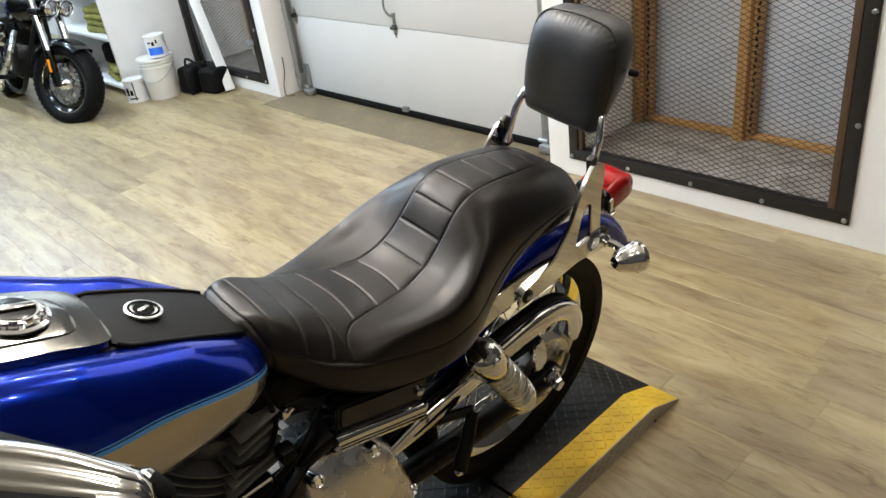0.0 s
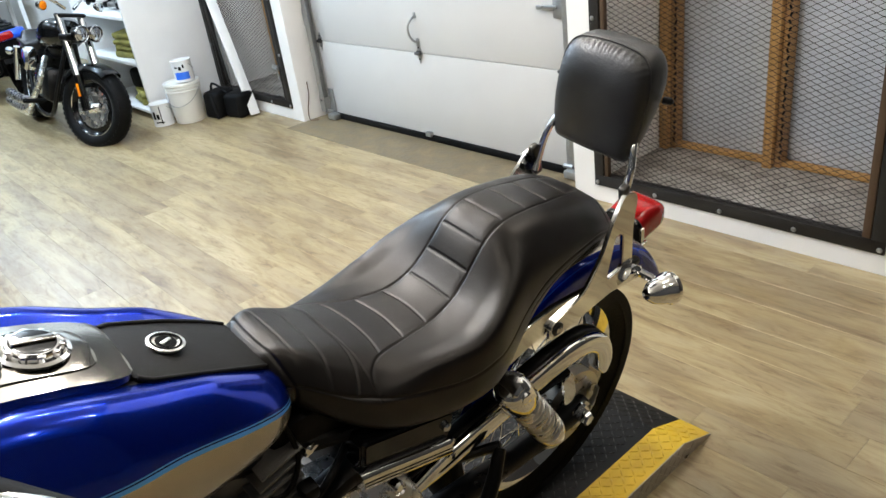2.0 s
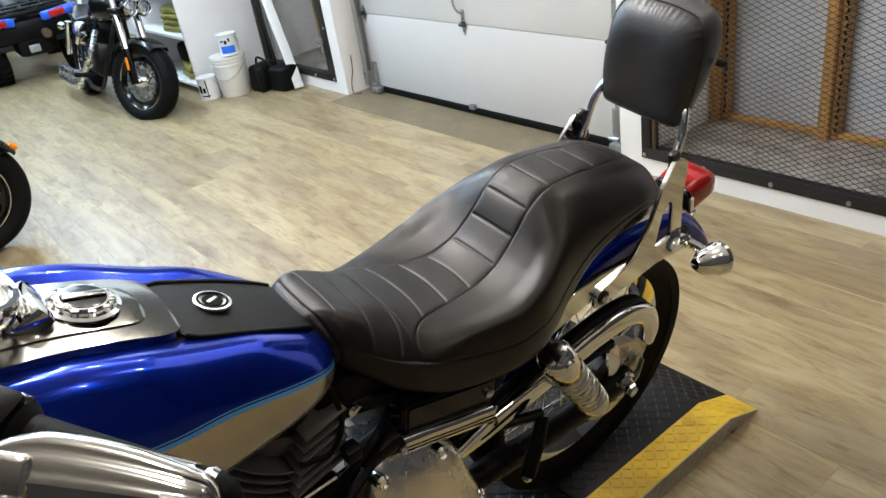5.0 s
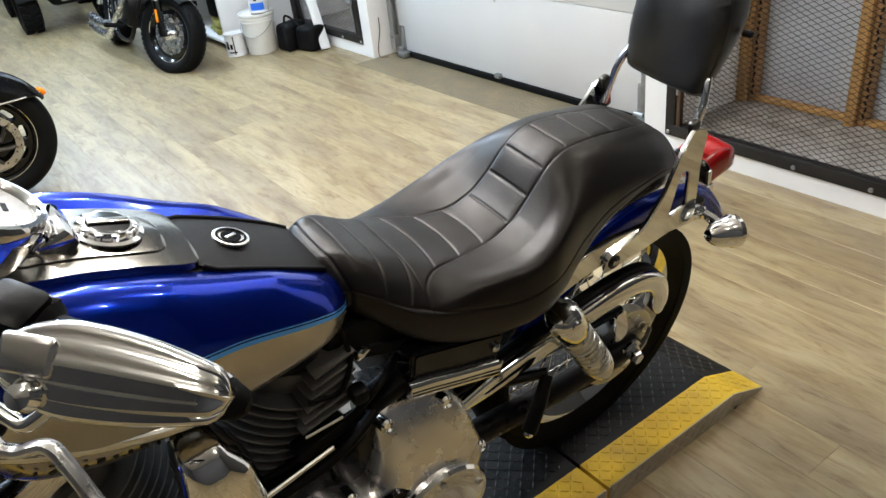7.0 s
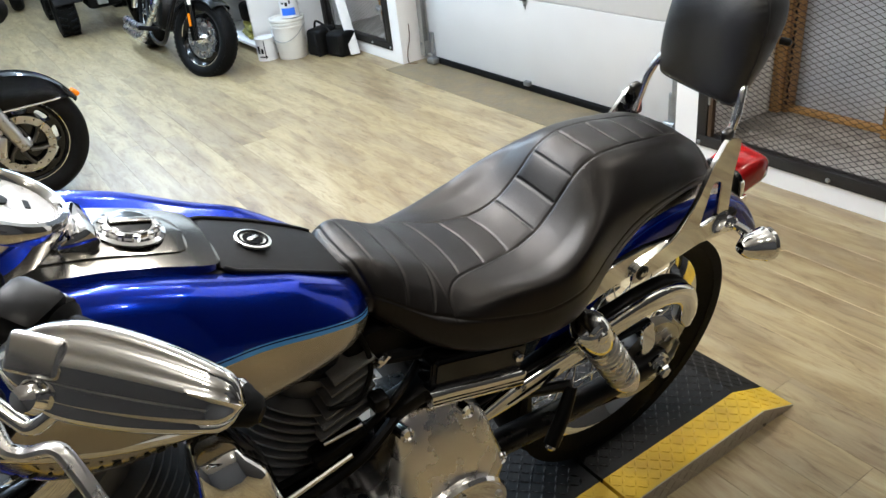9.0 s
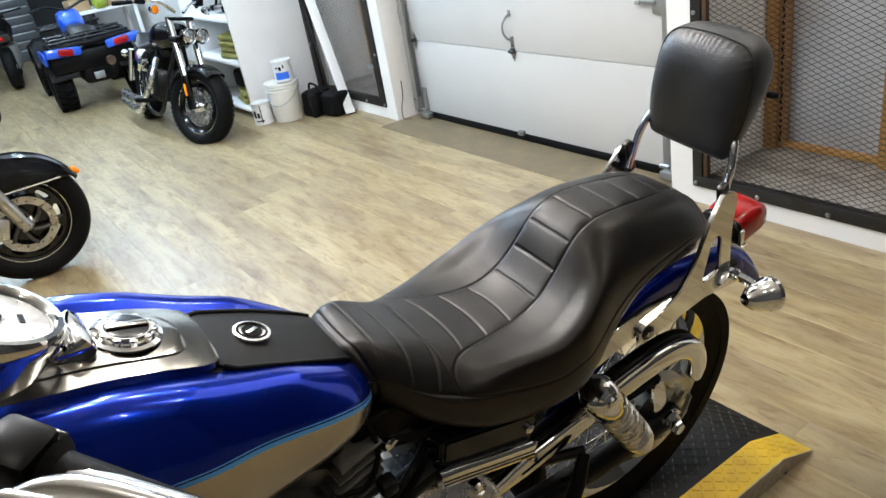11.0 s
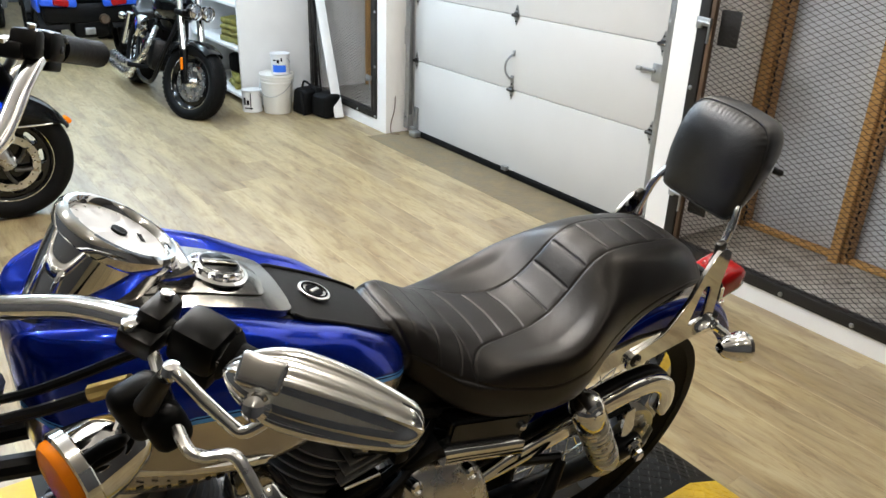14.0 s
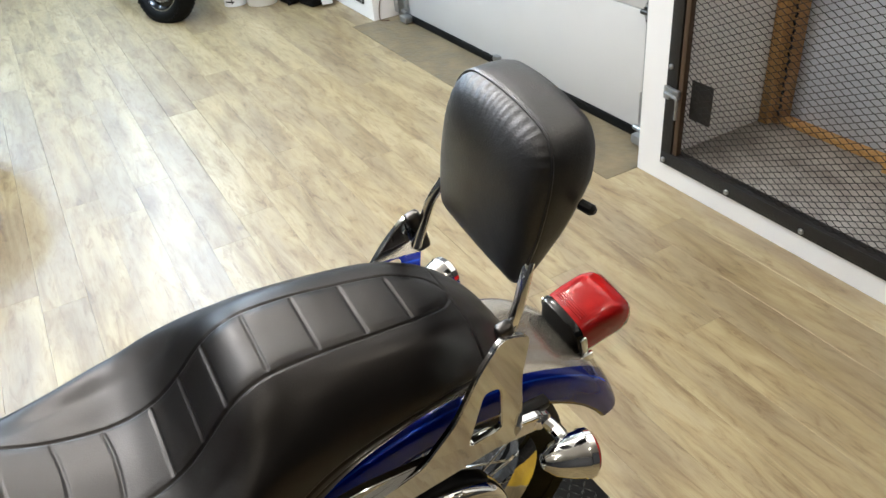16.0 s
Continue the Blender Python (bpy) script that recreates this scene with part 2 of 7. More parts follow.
M["back_wall"] = material("back_wall_dark", (0.05, 0.048, 0.046), 0.7, vary=0.1, scale=2)
M["far_wall"] = material("far_wall_dark", (0.012, 0.012, 0.013), 0.7, vary=0.1, scale=2)
M["galv"] = material("galvanised_steel", (0.42, 0.43, 0.43), 0.42, 0.9, vary=0.35, scale=40, rough_vary=0.12)
M["frame_steel"] = material("rusty_black_angle_steel", (0.016, 0.0145, 0.013), 0.5, 0.35, vary=0.6, scale=7, dark=(0.012, 0.01, 0.008), bump=0.001, bump_scale=120, rough_vary=0.15)
M["rust_steel"] = material("rust_brown_steel", (0.085, 0.05, 0.026), 0.6, 0.2, vary=0.6, scale=9, bump=0.001, bump_scale=100, stretch=(1, 1, 0.25))
M["mesh"] = material("dark_expanded_steel", (0.020, 0.018, 0.016), 0.5, 0.4, vary=0.5, scale=6, rough_vary=0.1)
M["brown_angle"] = material("brown_perforated_angle", (0.44, 0.24, 0.085), 0.6, 0.1, vary=0.5, scale=9, bump=0.001, bump_scale=60)
M["stud"] = material("stained_stud_wood", (0.56, 0.31, 0.10), 0.6, vary=0.5, scale=10, stretch=(6, 6, 0.7), bump=0.001, bump_scale=30)
M["foil"] = material("grey_backing_board", (0.64, 0.68, 0.74), 0.5, vary=0.3, scale=4, bump=0.0015, bump_scale=25)
M["ledge"] = material("dusty_ledge", (0.46, 0.43, 0.385), 0.8, vary=0.5, scale=9, dark=(0.07, 0.052, 0.036), bump=0.003, bump_scale=40)
M["seal"] = material("black_rubber_seal", (0.003, 0.003, 0.003), 0.6, vary=0.3, spec=0.15)
M["bucket"] = material("white_pail_plastic", (0.78, 0.77, 0.72), 0.4, vary=0.12, scale=7, rough_vary=0.1)
M["can"] = material("white_can_paint", (0.74, 0.74, 0.73), 0.4, vary=0.2, scale=9)
M["blue_label"] = material("blue_label", (0.03, 0.16, 0.75), 0.45, vary=0.15)
M["bag"] = material("black_case_fabric", (0.003, 0.003, 0.0032), 0.6, spec=0.15, vary=0.4, scale=12, bump=0.001, bump_scale=90)
M["cloth"] = material("olive_yellow_cloth", (0.3, 0.27, 0.05), 0.85, vary=0.6, scale=14, bump=0.004, bump_scale=30, dark=(0.08, 0.08, 0.03))
M["hivis"] = material("yellow_green_helmet", (0.33, 0.4, 0.04), 0.4, vary=0.2)
M["card"] = material("brown_cardboard", (0.42, 0.28, 0.15), 0.8, vary=0.2, scale=6)
M["atv_blue"] = material("atv_blue_plastic", (0.015, 0.09, 0.6), 0.3, vary=0.15, coat=0.4)
M["cabinet"] = material("dark_grey_cabinet", (0.07, 0.075, 0.08), 0.4, vary=0.2)
M["concrete"] = material("brown_stained_concrete", (0.205, 0.165, 0.098), 0.55, vary=0.9, scale=9, bump=0.004, bump_scale=35, dark=(0.03, 0.02, 0.008), rough_vary=0.15)
M["subfloor"] = material("dark_joint_floor", (0.3, 0.245, 0.16), 0.6, vary=0.2)
M["console"] = material("satin_chrome", (0.33, 0.315, 0.285), 0.17, 1.0, vary=0.06, scale=8, rough_vary=0.04)
M["polished"] = material("polished_alloy", (0.92, 0.90, 0.88), 0.27, 1.0, vary=0.05, scale=20, rough_vary=0.06)
M["alloy"] = material("satin_alloy", (0.78, 0.77, 0.75), 0.28, 1.0, vary=0.1, scale=30, rough_vary=0.06)

# ---------------------------------------------------------------- floor materials


def plank_material(name, single):
    """Vinyl wood grain; each plank its own shift: by object, or by island of one mesh."""
    mt = bpy.data.materials.new(name)
    mt.use_nodes = True
    nt = mt.node_tree
    bs = nt.nodes["Principled BSDF"]
    geo = nt.nodes.new("ShaderNodeNewGeometry")
    info = nt.nodes.new("ShaderNodeObjectInfo")
    chance = info.outputs["Random"] if single else geo.outputs["Random Per Island"]
    shift = nt.nodes.new("ShaderNodeVectorMath")
    shift.operation = "SCALE"
    comb = nt.nodes.new("ShaderNodeCombineXYZ")
    for i in range(3):
        nt.links.new(chance, comb.inputs[i])
    nt.links.new(comb.outputs[0], shift.inputs[0])
    shift.inputs["Scale"].default_value = 37.0
    add = nt.nodes.new("ShaderNodeVectorMath")
    nt.links.new(geo.outputs["Position"], add.inputs[0])
    nt.links.new(shift.outputs[0], add.inputs[1])

    def grain(sx, sy, detail, rough=0.55, warp=0.0):
        mp = nt.nodes.new("ShaderNodeMapping")
        mp.inputs["Scale"].default_value = (sx, sy, 1)
        nt.links.new(add.outputs[0], mp.inputs[0])
        n = socket(nt, "ShaderNodeTexNoise", Scale=1.0, Detail=detail, Roughness=rough, Distortion=warp)
        nt.links.new(mp.outputs[0], n.inputs["Vector"])
        return n
    broad, patch, streak, fine = grain(1.5, 8, 3, 0.5, 0.4), grain(2.3, 11, 6, 0.62, 0.8), grain(2.8, 42, 6, 0.65, 0.35), grain(11, 190, 3)

    def ramp(value, stops):
        r = nt.nodes.new("ShaderNodeValToRGB")
        for p, _ in stops[1:-1]:
            r.color_ramp.elements.new(p)
        for e, (p, c) in zip(r.color_ramp.elements, stops):
            e.position, e.color = p, (*c, 1)
        nt.links.new(value, r.inputs[0])
        return r.outputs[0]

    def blend(kind, factor, a_, b_):
        m_ = nt.nodes.new("ShaderNodeMix")
        m_.data_type, m_.blend_type = "RGBA", kind
        for key, val in (("Factor", factor), ("A", a_), ("B", b_)):
            if isinstance(val, (int, float)):
                m_.inputs[key].default_value = val
            else:
                nt.links.new(val, m_.inputs[key])
        return m_.outputs["Result"]
    # yellow-tan and grey-tan boards, their tone strays from board to board
    tone = math_node(nt, "ADD", broad.outputs[0], math_node(nt, "MULTIPLY", math_node(nt, "SUBTRACT", chance, 0.5), 0.22))
    base = ramp(tone, ((0.34, (0.285, 0.222, 0.126)), (0.47, (0.335, 0.264, 0.143)), (0.60, (0.385, 0.308, 0.162)), (0.72, (0.415, 0.343, 0.200))))
    cloudy = ramp(patch.outputs[0], ((0.28, (0.50, 0.41, 0.30)), (0.42, (0.82, 0.77, 0.69)), (0.53, (1.0, 1.0, 1.0)), (0.7, (1.10, 1.10, 1.09))))
    mottle = ramp(grain(6.5, 27, 5, 0.65, 1.2).outputs[0], ((0.30, (0.55, 0.46, 0.35)), (0.42, (0.88, 0.84, 0.78)), (0.52, (1.0, 1.0, 1.0)), (0.8, (1.04, 1.04, 1.04))))
    lines = ramp(streak.outputs[0], ((0.30, (0.42, 0.36, 0.30)), (0.40, (0.80, 0.76, 0.72)), (0.48, (1.0, 1.0, 1.0)), (0.7, (1.0, 1.0, 1.0))))
    thin = ramp(fine.outputs[0], ((0.3, (0.74, 0.71, 0.68)), (0.46, (1.0, 1.0, 1.0)), (0.55, (1.0, 1.0, 1.0)), (0.8, (1.05, 1.05, 1.05))))
    wood = blend("MULTIPLY", 0.4, blend("MULTIPLY", 0.42, blend("MULTIPLY", 0.95, blend("MULTIPLY", 0.9, base, cloudy), mottle), lines), thin)
    # knots: a few small dark rings
    vo = nt.nodes.new("ShaderNodeTexVoronoi")
    mpk = nt.nodes.new("ShaderNodeMapping")
    mpk.inputs["Scale"].default_value = (2.4, 4.2, 1)
    nt.links.new(add.outputs[0], mpk.inputs[0])
    nt.links.new(mpk.outputs[0], vo.inputs["Vector"])
    vo.inputs["Scale"].default_value = 1.0
    ring = ramp(vo.outputs["Distance"], ((0.0, (0.55, 0.55, 0.55)), (0.022, (0.8, 0.8, 0.8)), (0.04, (0.55, 0.55, 0.55)), (0.075, (0.0, 0.0, 0.0))))
    pick = nt.nodes.new("ShaderNodeSeparateColor")
    nt.links.new(vo.outputs["Color"], pick.inputs[0])
    gate = math_node(nt, "MULTIPLY", ring, math_node(nt, "GREATER_THAN", pick.outputs[0], 0.55))
    knot = nt.nodes.new("ShaderNodeMix")
    knot.data_type = "RGBA"
    knot.inputs["B"].default_value = (0.14, 0.105, 0.07, 1)
    nt.links.new(wood, knot.inputs["A"])
    nt.links.new(gate, knot.inputs["Factor"])
    nt.links.new(knot.outputs["Result"], bs.inputs["Base Color"])
    bs.inputs["Specular IOR Level"].default_value = 1.0
    rr = nt.nodes.new("ShaderNodeMapRange")
    rr.inputs["To Min"].default_value, rr.inputs["To Max"].default_value = 0.34, 0.42
    nt.links.new(streak.outputs[0], rr.inputs[0])
    nt.links.new(rr.outputs[0], bs.inputs["Roughness"])
    bp = nt.nodes.new("ShaderNodeBump")
    bp.inputs["Strength"].default_value, bp.inputs["Distance"].default_value = 0.4, 0.0005
    nt.links.new(fine.outputs[0], bp.inputs["Height"])
    nt.links.new(bp.outputs[0], bs.inputs["Normal"])
    return mt


M["plank"] = plank_material("vinyl_plank", True)
M["far_plank"] = plank_material("vinyl_plank_far", False)

# ---------------------------------------------------------------- the room
X0, X1, Y0, WALL, DOOR_Y = -14.8, 2.4, -3.6, 2.725, 2.9
BACK = 3.37


def slab(name, lo, hi, mat, r=0.0, kind="structure", label=""):
    bm = bm_new()
    c = [(a + b) / 2 for a, b in zip(lo, hi)]
    s = [b - a for a, b in zip(lo, hi)]
    box(bm, c, s, r)
    ob = part(name, bm, mat)
    tagged(ob, label, "", "", kind)
    return ob


floor = slab("floor", (X0, Y0, -0.2), (X1, BACK + 0.1, -0.004), M["subfloor"], label="light tan vinyl plank floor of a workshop showroom")
slab("threshold_floor", (-4.81, 2.565, -0.05), (-2.31, 2.96, 0.002), M["concrete"], label="brown stained concrete strip before the garage door")
slab("ceiling", (X0, Y0, CEILING), (X1, BACK + 0.1, CEILING + 0.15), M["ceiling"], label="plain grey ceiling")
slab("wall_south", (X0, Y0 - 0.15, 0), (X1, Y0, CEILING), M["back_wall"], label="plain grey wall")
slab("wall_east", (X1, Y0, 0), (X1 + 0.15, BACK + 0.1, CEILING), M["back_wall"], label="plain grey wall")
slab("wall_west", (X0 - 0.15, Y0, 0), (X0, BACK + 0.1, CEILING), M["far_wall"], label="dark far wall of the shop")
slab("wall_outer", (X0, BACK, 0), (X1, BACK + 0.1, CEILING), M["white_wall"], label="outer wall behind the caged recesses")

# front wall, in pieces round its openings
for nm, lo, hi in (
    ("wall_north_right", (-0.88, WALL, 0), (-0.30, BACK, CEILING)),
    ("wall_north_right_foot", (-2.18, WALL, 0), (-0.88, BACK, 0.085)),
    ("wall_north_pillar", (-2.31, WALL, 0), (-2.18, BACK, CEILING)),
    ("wall_north_door_pillar", (-4.935, WALL, 0), (-4.81, BACK, CEILING)),
    ("wall_north_left_foot", (-6.05, WALL, 0), (-4.935, BACK, 0.085)),
    ("wall_north_lintel", (-4.81, WALL, 2.25), (-2.31, BACK, CEILING)),
    ("wall_north_cage_lintel", (-2.18, WALL, 2.05), (-0.88, BACK, CEILING)),
    ("wall_north_left_lintel", (-6.05, WALL, 2.05), (-4.935, BACK, CEILING)),
    ("wall_north_far", (X0, WALL + 0.1, 0), (-6.05, BACK, CEILING)),
):
    slab(nm, lo, hi, M["back_wall"] if nm.endswith("north_lintel") else M["white_wall"], 0.0, label="plain grey wall over the opening" if nm.endswith("lintel") else "white painted wall beside the garage door")

# out of view: wall carried on in dark to keep the seat's flank black
slab("unseen_dark_wall", (-0.30, WALL, 0), (X1, BACK, CEILING), M["back_wall"], label="unseen dark wall added to darken reflections in the seat")

# ---------------------------------------------------------------- garage door


def diamond_hinge(parent, x, y, z, big=1.0):
    bm = bm_new()
    plate(bm, rounded([(0, 0.065 * big), (0.026 * big, 0), (0, -0.065 * big), (-0.026 * big, 0)], 0.008, 3), [], 0.003, pose(x, y, z, 90))
    ob = part("hinge", bm, M["galv"], parent, "galvanised diamond hinge")
    bm = bm_new()
    rod(bm, (x - 0.024, y - 0.014, z), (x + 0.024, y - 0.014, z), 0.010, 10)
    box(bm, (x, y - 0.008, z + 0.004), (0.030, 0.012, 0.030), 0.003)
    rod(bm, (x, y, z + 0.035), (x, y - 0.008, z + 0.035), 0.005, 6)
    rod(bm, (x, y, z - 0.035), (x, y - 0.008, z - 0.035), 0.005, 6)
    part("knuckle", bm, M["dark_steel"], ob, "dark steel hinge knuckle")


def garage_door():
    d = thing("door_1", pose(0, 0, 0), "closed white sectional garage door with galvanised hardware", "garage door")
    d["kind"] = "structure"
    zs = [0.045, 0.557, 1.002, 1.447, 1.892, 2.32]
    for a, b in zip(zs, zs[1:]):
        bm = bm_new()
        box(bm, (-3.57, DOOR_Y + 0.022, (a + b) / 2), (2.27, 0.044, b - a - 0.003), 0.004)
        part("section", bm, M["door"], d)
    bm = bm_new()
    box(bm, (-3.57, DOOR_Y + 0.016, 0.024), (2.27, 0.05, 0.046), 0.012)
    part("bottom_seal", bm, M["seal"], d, "black rubber bottom seal")
    for z in zs[1:-1]:
        for x in (-4.665, -3.6, -2.49):
            diamond_hinge(d, x, DOOR_Y - 0.001, z)
    # lift handle
    bm = bm_new()
    tube(bm, spline([(-3.6, DOOR_Y - 0.002, 0.775), (-3.604, DOOR_Y - 0.03, 0.76), (-3.622, DOOR_Y - 0.045, 0.72), (-3.62, DOOR_Y - 0.045, 0.67), (-3.602, DOOR_Y - 0.03, 0.635), (-3.6, DOOR_Y - 0.002, 0.625)], 5), 0.007, 8)
    box(bm, (-3.6, DOOR_Y - 0.003, 0.78), (0.022, 0.006, 0.035), 0.003)
    box(bm, (-3.6, DOOR_Y - 0.003, 0.62), (0.03, 0.006, 0.05), 0.003)
    part("lift_handle", bm, M["galv"], d, "bent galvanised lift handle")
    # slide bolt beside the frame
    bm = bm_new()
    box(bm, (-2.50, DOOR_Y - 0.008, 0.86), (0.06, 0.014, 0.09), 0.004)
    box(bm, (-2.55, DOOR_Y - 0.02, 0.868), (0.09, 0.012, 0.018), 0.004)
    box(bm, (-2.605, DOOR_Y - 0.026, 0.868), (0.035, 0.018, 0.022), 0.006)
    part("slide_bolt", bm, M["galv"], d, "galvanised slide bolt")
    # foot bracket in the middle of the lowest section
    bm = bm_new()
    box(bm, (-3.6, DOOR_Y - 0.012, 0.053), (0.05, 0.03, 0.03), 0.005)
    part("foot_bracket", bm, M["galv"], d)
    # end brackets low on both sides
    for x in (-4.655, -2.47):
        bm = bm_new()
        box(bm, (x, DOOR_Y - 0.008, 0.12), (0.05, 0.014, 0.2), 0.003)
        box(bm, (x + 0.03, DOOR_Y - 0.035, 0.03), (0.09, 0.06, 0.045), 0.012)
        rod(bm, (x - 0.04, DOOR_Y - 0.02, 0.06), (x + 0.02, DOOR_Y - 0.02, 0.06), 0.012, 10)
        part("corner_bracket", bm, M["galv"], d, "galvanised corner bracket with roller")
    return d


garage_door()


def door_track(x, side):
    d = thing("door_track", pose(0, 0, 0), "vertical galvanised steel door track on the pillar", "door track", "garage door tracks")
    bm = bm_new()
    box(bm, (x, DOOR_Y - 0.03, 1.2), (0.012, 0.06, 2.1), 0.002)
    box(bm, (x + side * 0.02, DOOR_Y - 0.056, 1.2), (0.045, 0.006, 2.1), 0.002)
    part("rail", bm, M["galv"], d)
    for z in (0.1, 0.72, 1.4):
        bm = bm_new()
        box(bm, (x - side * 0.03, DOOR_Y - 0.03, z), (0.06, 0.008, 0.12), 0.003)
        rod(bm, (x - side * 0.03, DOOR_Y - 0.034, z + 0.03), (x - side * 0.03, DOOR_Y - 0.048, z + 0.03), 0.009, 6)
        part("bracket", bm, M["galv"], d)


door_track(-4.725, 1)
door_track(-2.395, -1)

bm = bm_new()
tube(bm, spline([(-4.80, 2.80, 0.28), (-4.793, 2.79, 0.18), (-4.80, 2.765, 0.08), (-4.785, 2.76, 0.008), (-4.74, 2.80, 0.006)], 5), 0.0035, 6)
tagged(part("loose_cable", bm, material("cable_brown", (0.11, 0.06, 0.035), 0.6, vary=0.2)), "thin brown cable hanging beside the door pillar", "cable")

# ---------------------------------------------------------------- caged recesses


def expanded_sheet(x0, x1, z0, z1, y, parent):
    """Expanded steel: zigzag strands that meet at their peaks."""
    cw, ch, sw, st = 0.048, 0.0112, 0.0020, 0.0018
    nx, nz = int((x1 - x0) / cw * 2), int((z1 - z0) / ch)
    verts, faces = [], []
    for k in range(nz + 1):
        base = z0 + k * ch
        prev = None
        for i in range(nx + 1):
            x = x0 + i * cw / 2
            up = (i + k) % 2
            z = base + (ch / 2 if up else -ch / 2) * 0.92
            z = min(max(z, z0), z1)
            n = len(verts)
            lean = 0.0025 if up else -0.0025
            verts += [(x, y + lean - st / 2, z - sw / 2), (x, y + lean + st / 2, z - sw / 2), (x, y + lean + st / 2, z + sw / 2), (x, y + lean - st / 2, z + sw / 2)]
            if prev is not None:
                for a in range(4):
                    b = (a + 1) % 4
                    faces.append((prev + a, prev + b, n + b, n + a))
            prev = n
    ob = raw_part("expanded_mesh", verts, faces, M["mesh"], parent, "dark expanded steel mesh", 0)
    ob["kind"] = "stuff"
    return ob


def cage(name, x0, x1, z0, z1, studs, latch_x, brown_right):
    c = thing(name, pose(0, 0, 0), "steel framed expanded mesh cage over a wall recess", "cage", "caged recesses")
    w = 0.052
    y = WALL - 0.006
    for nm, lo, hi in (("bottom", (x0, z0), (x1, z0 + w)), ("top", (x0, z1 - w), (x1, z1)), ("left", (x0, z0 + w), (x0 + w, z1 - w)), ("right", (x1 - w, z0 + w), (x1, z1 - w))):
        bm = bm_new()
        box(bm, ((lo[0] + hi[0]) / 2, y, (lo[1] + hi[1]) / 2), (hi[0] - lo[0], 0.008, hi[1] - lo[1]), 0.002)
        if nm in ("left", "right"):
            sgn = 1 if nm == "left" else -1
            box(bm, ((lo[0] if sgn > 0 else hi[0]) + sgn * (w - 0.003), y + 0.024, (lo[1] + hi[1]) / 2), (0.006, 0.045, hi[1] - lo[1]), 0.001)
        else:
            sgn = 1 if nm == "bottom" else -1
            box(bm, ((lo[0] + hi[0]) / 2, y + 0.024, (lo[1] if sgn > 0 else hi[1]) + sgn * (w - 0.003)), (hi[0] - lo[0] - 2 * w, 0.045, 0.006), 0.001)
        fr = part("frame_rail", bm, M["frame_steel"], c, "black angle steel rail")
        # round head bolts along the rail
        n = 4 if nm in ("bottom", "top") else 5
        for i in range(n + 1):
            if nm in ("bottom", "top"):
                bx, bz = x0 + 0.018 + (x1 - x0 - 0.036) * i / n, (z0 + 0.018 if nm == "bottom" else z1 - 0.018)
            else:
                if i in (0, n):
                    continue
                bx, bz = (x0 + 0.018 if nm == "left" else x1 - 0.018), z0 + (z1 - z0) * i / n
            bmb = bm_new()
            lathe(bmb, [(0.0105, 0), (0.0105, 0.003), (0.008, 0.0065), (0.003, 0.008), (0, 0.008)], turned((bx, y - 0.004, bz), (0, -1, 0)), 12)
            part("bolt", bmb, M["galv"], fr)
    # inner leaf with the mesh
    i0, i1 = x0 + w + 0.004, x1 - w - 0.004
    for nm, lo, hi in (("side", (i1 - 0.03, z0 + w), (i1, z1 - w)), ("side", (i0, z0 + w), (i0 + 0.022, z1 - w))):
        bm = bm_new()
        box(bm, ((lo[0] + hi[0]) / 2, y + 0.012, (lo[1] + hi[1]) / 2), (hi[0] - lo[0], 0.025, hi[1] - lo[1]), 0.003)
        part("leaf_stile", bm, M["rust_steel"] if brown_right else M["frame_steel"], c, "rust-brown steel stile")
    expanded_sheet(i0, i1, z0 + w, z1 - w, y + 0.018, c)
    # latches with a backing plate
    for lz in (0.375, 1.15):
        bm = bm_new()
        box(bm, (latch_x, y - 0.012, lz + 0.01), (0.05, 0.016, 0.035), 0.004)
        box(bm, (latch_x - 0.035, y - 0.01, lz + 0.005), (0.03, 0.012, 0.05), 0.003)
        tube(bm, spline([(latch_x - 0.03, y - 0.03, lz + 0.012), (latch_x + 0.025, y - 0.032, lz + 0.008), (latch_x + 0.032, y - 0.03, lz - 0.01), (latch_x + 0.032, y - 0.03, lz - 0.075)], 4), 0.006, 8)
        part("latch", bm, M["galv"], c, "galvanised slide latch")
        bm = bm_new()
        box(bm, (latch_x + 0.09, y + 0.032, lz - 0.01), (0.1, 0.004, 0.15), 0.002)
        part("latch_plate", bm, M["frame_steel"], c, "dark steel backing plate")
    # recess behind
    r = thing("recess_lining", pose(0, 0, 0), "grey backing boards and brown studs in the recess", "wall lining", "recess linings")
    bm = bm_new()
    box(bm, ((x0 + x1) / 2, BACK - 0.012, (z0 + z1) / 2), (x1 - x0, 0.02, z1 - z0), 0.002)
    part("backing_board", bm, M["foil"], r)
    for sx in studs:
        bm = bm_new()
        box(bm, (sx, 3.295, (z0 + z1) / 2), (0.045, 0.1, z1 - z0 - 0.01), 0.003)
        st = part("stud", bm, M["stud"], r, "orange-brown stained wooden stud")
        bm = bm_new()
        box(bm, (sx + 0.038, 3.31, (z0 + z1) / 2), (0.030, 0.07, z1 - z0 - 0.012), 0.002)
        part("stud_angle", bm, M["brown_angle"], st, "perforated rusty angle")
        bm = bm_new()
        for k in range(60):
            zz = z0 + 0.06 + k * 0.031
            box(bm, (sx + 0.047 + 0.004 * (k % 2), 3.2735, zz), (0.010, 0.002, 0.020), 0.0, pose(0, 0, 0, 0, 24 if k % 2 else -24, 0))
        part("punched_edge", bm, M["seal"], st, "dark punched holes along the angle")["kind"] = "stuff"
    bm = bm_new()
    box(bm, ((x0 + x1) / 2, 3.315, z0 + 0.024), (x1 - x0 - 0.01, 0.05, 0.024), 0.004)
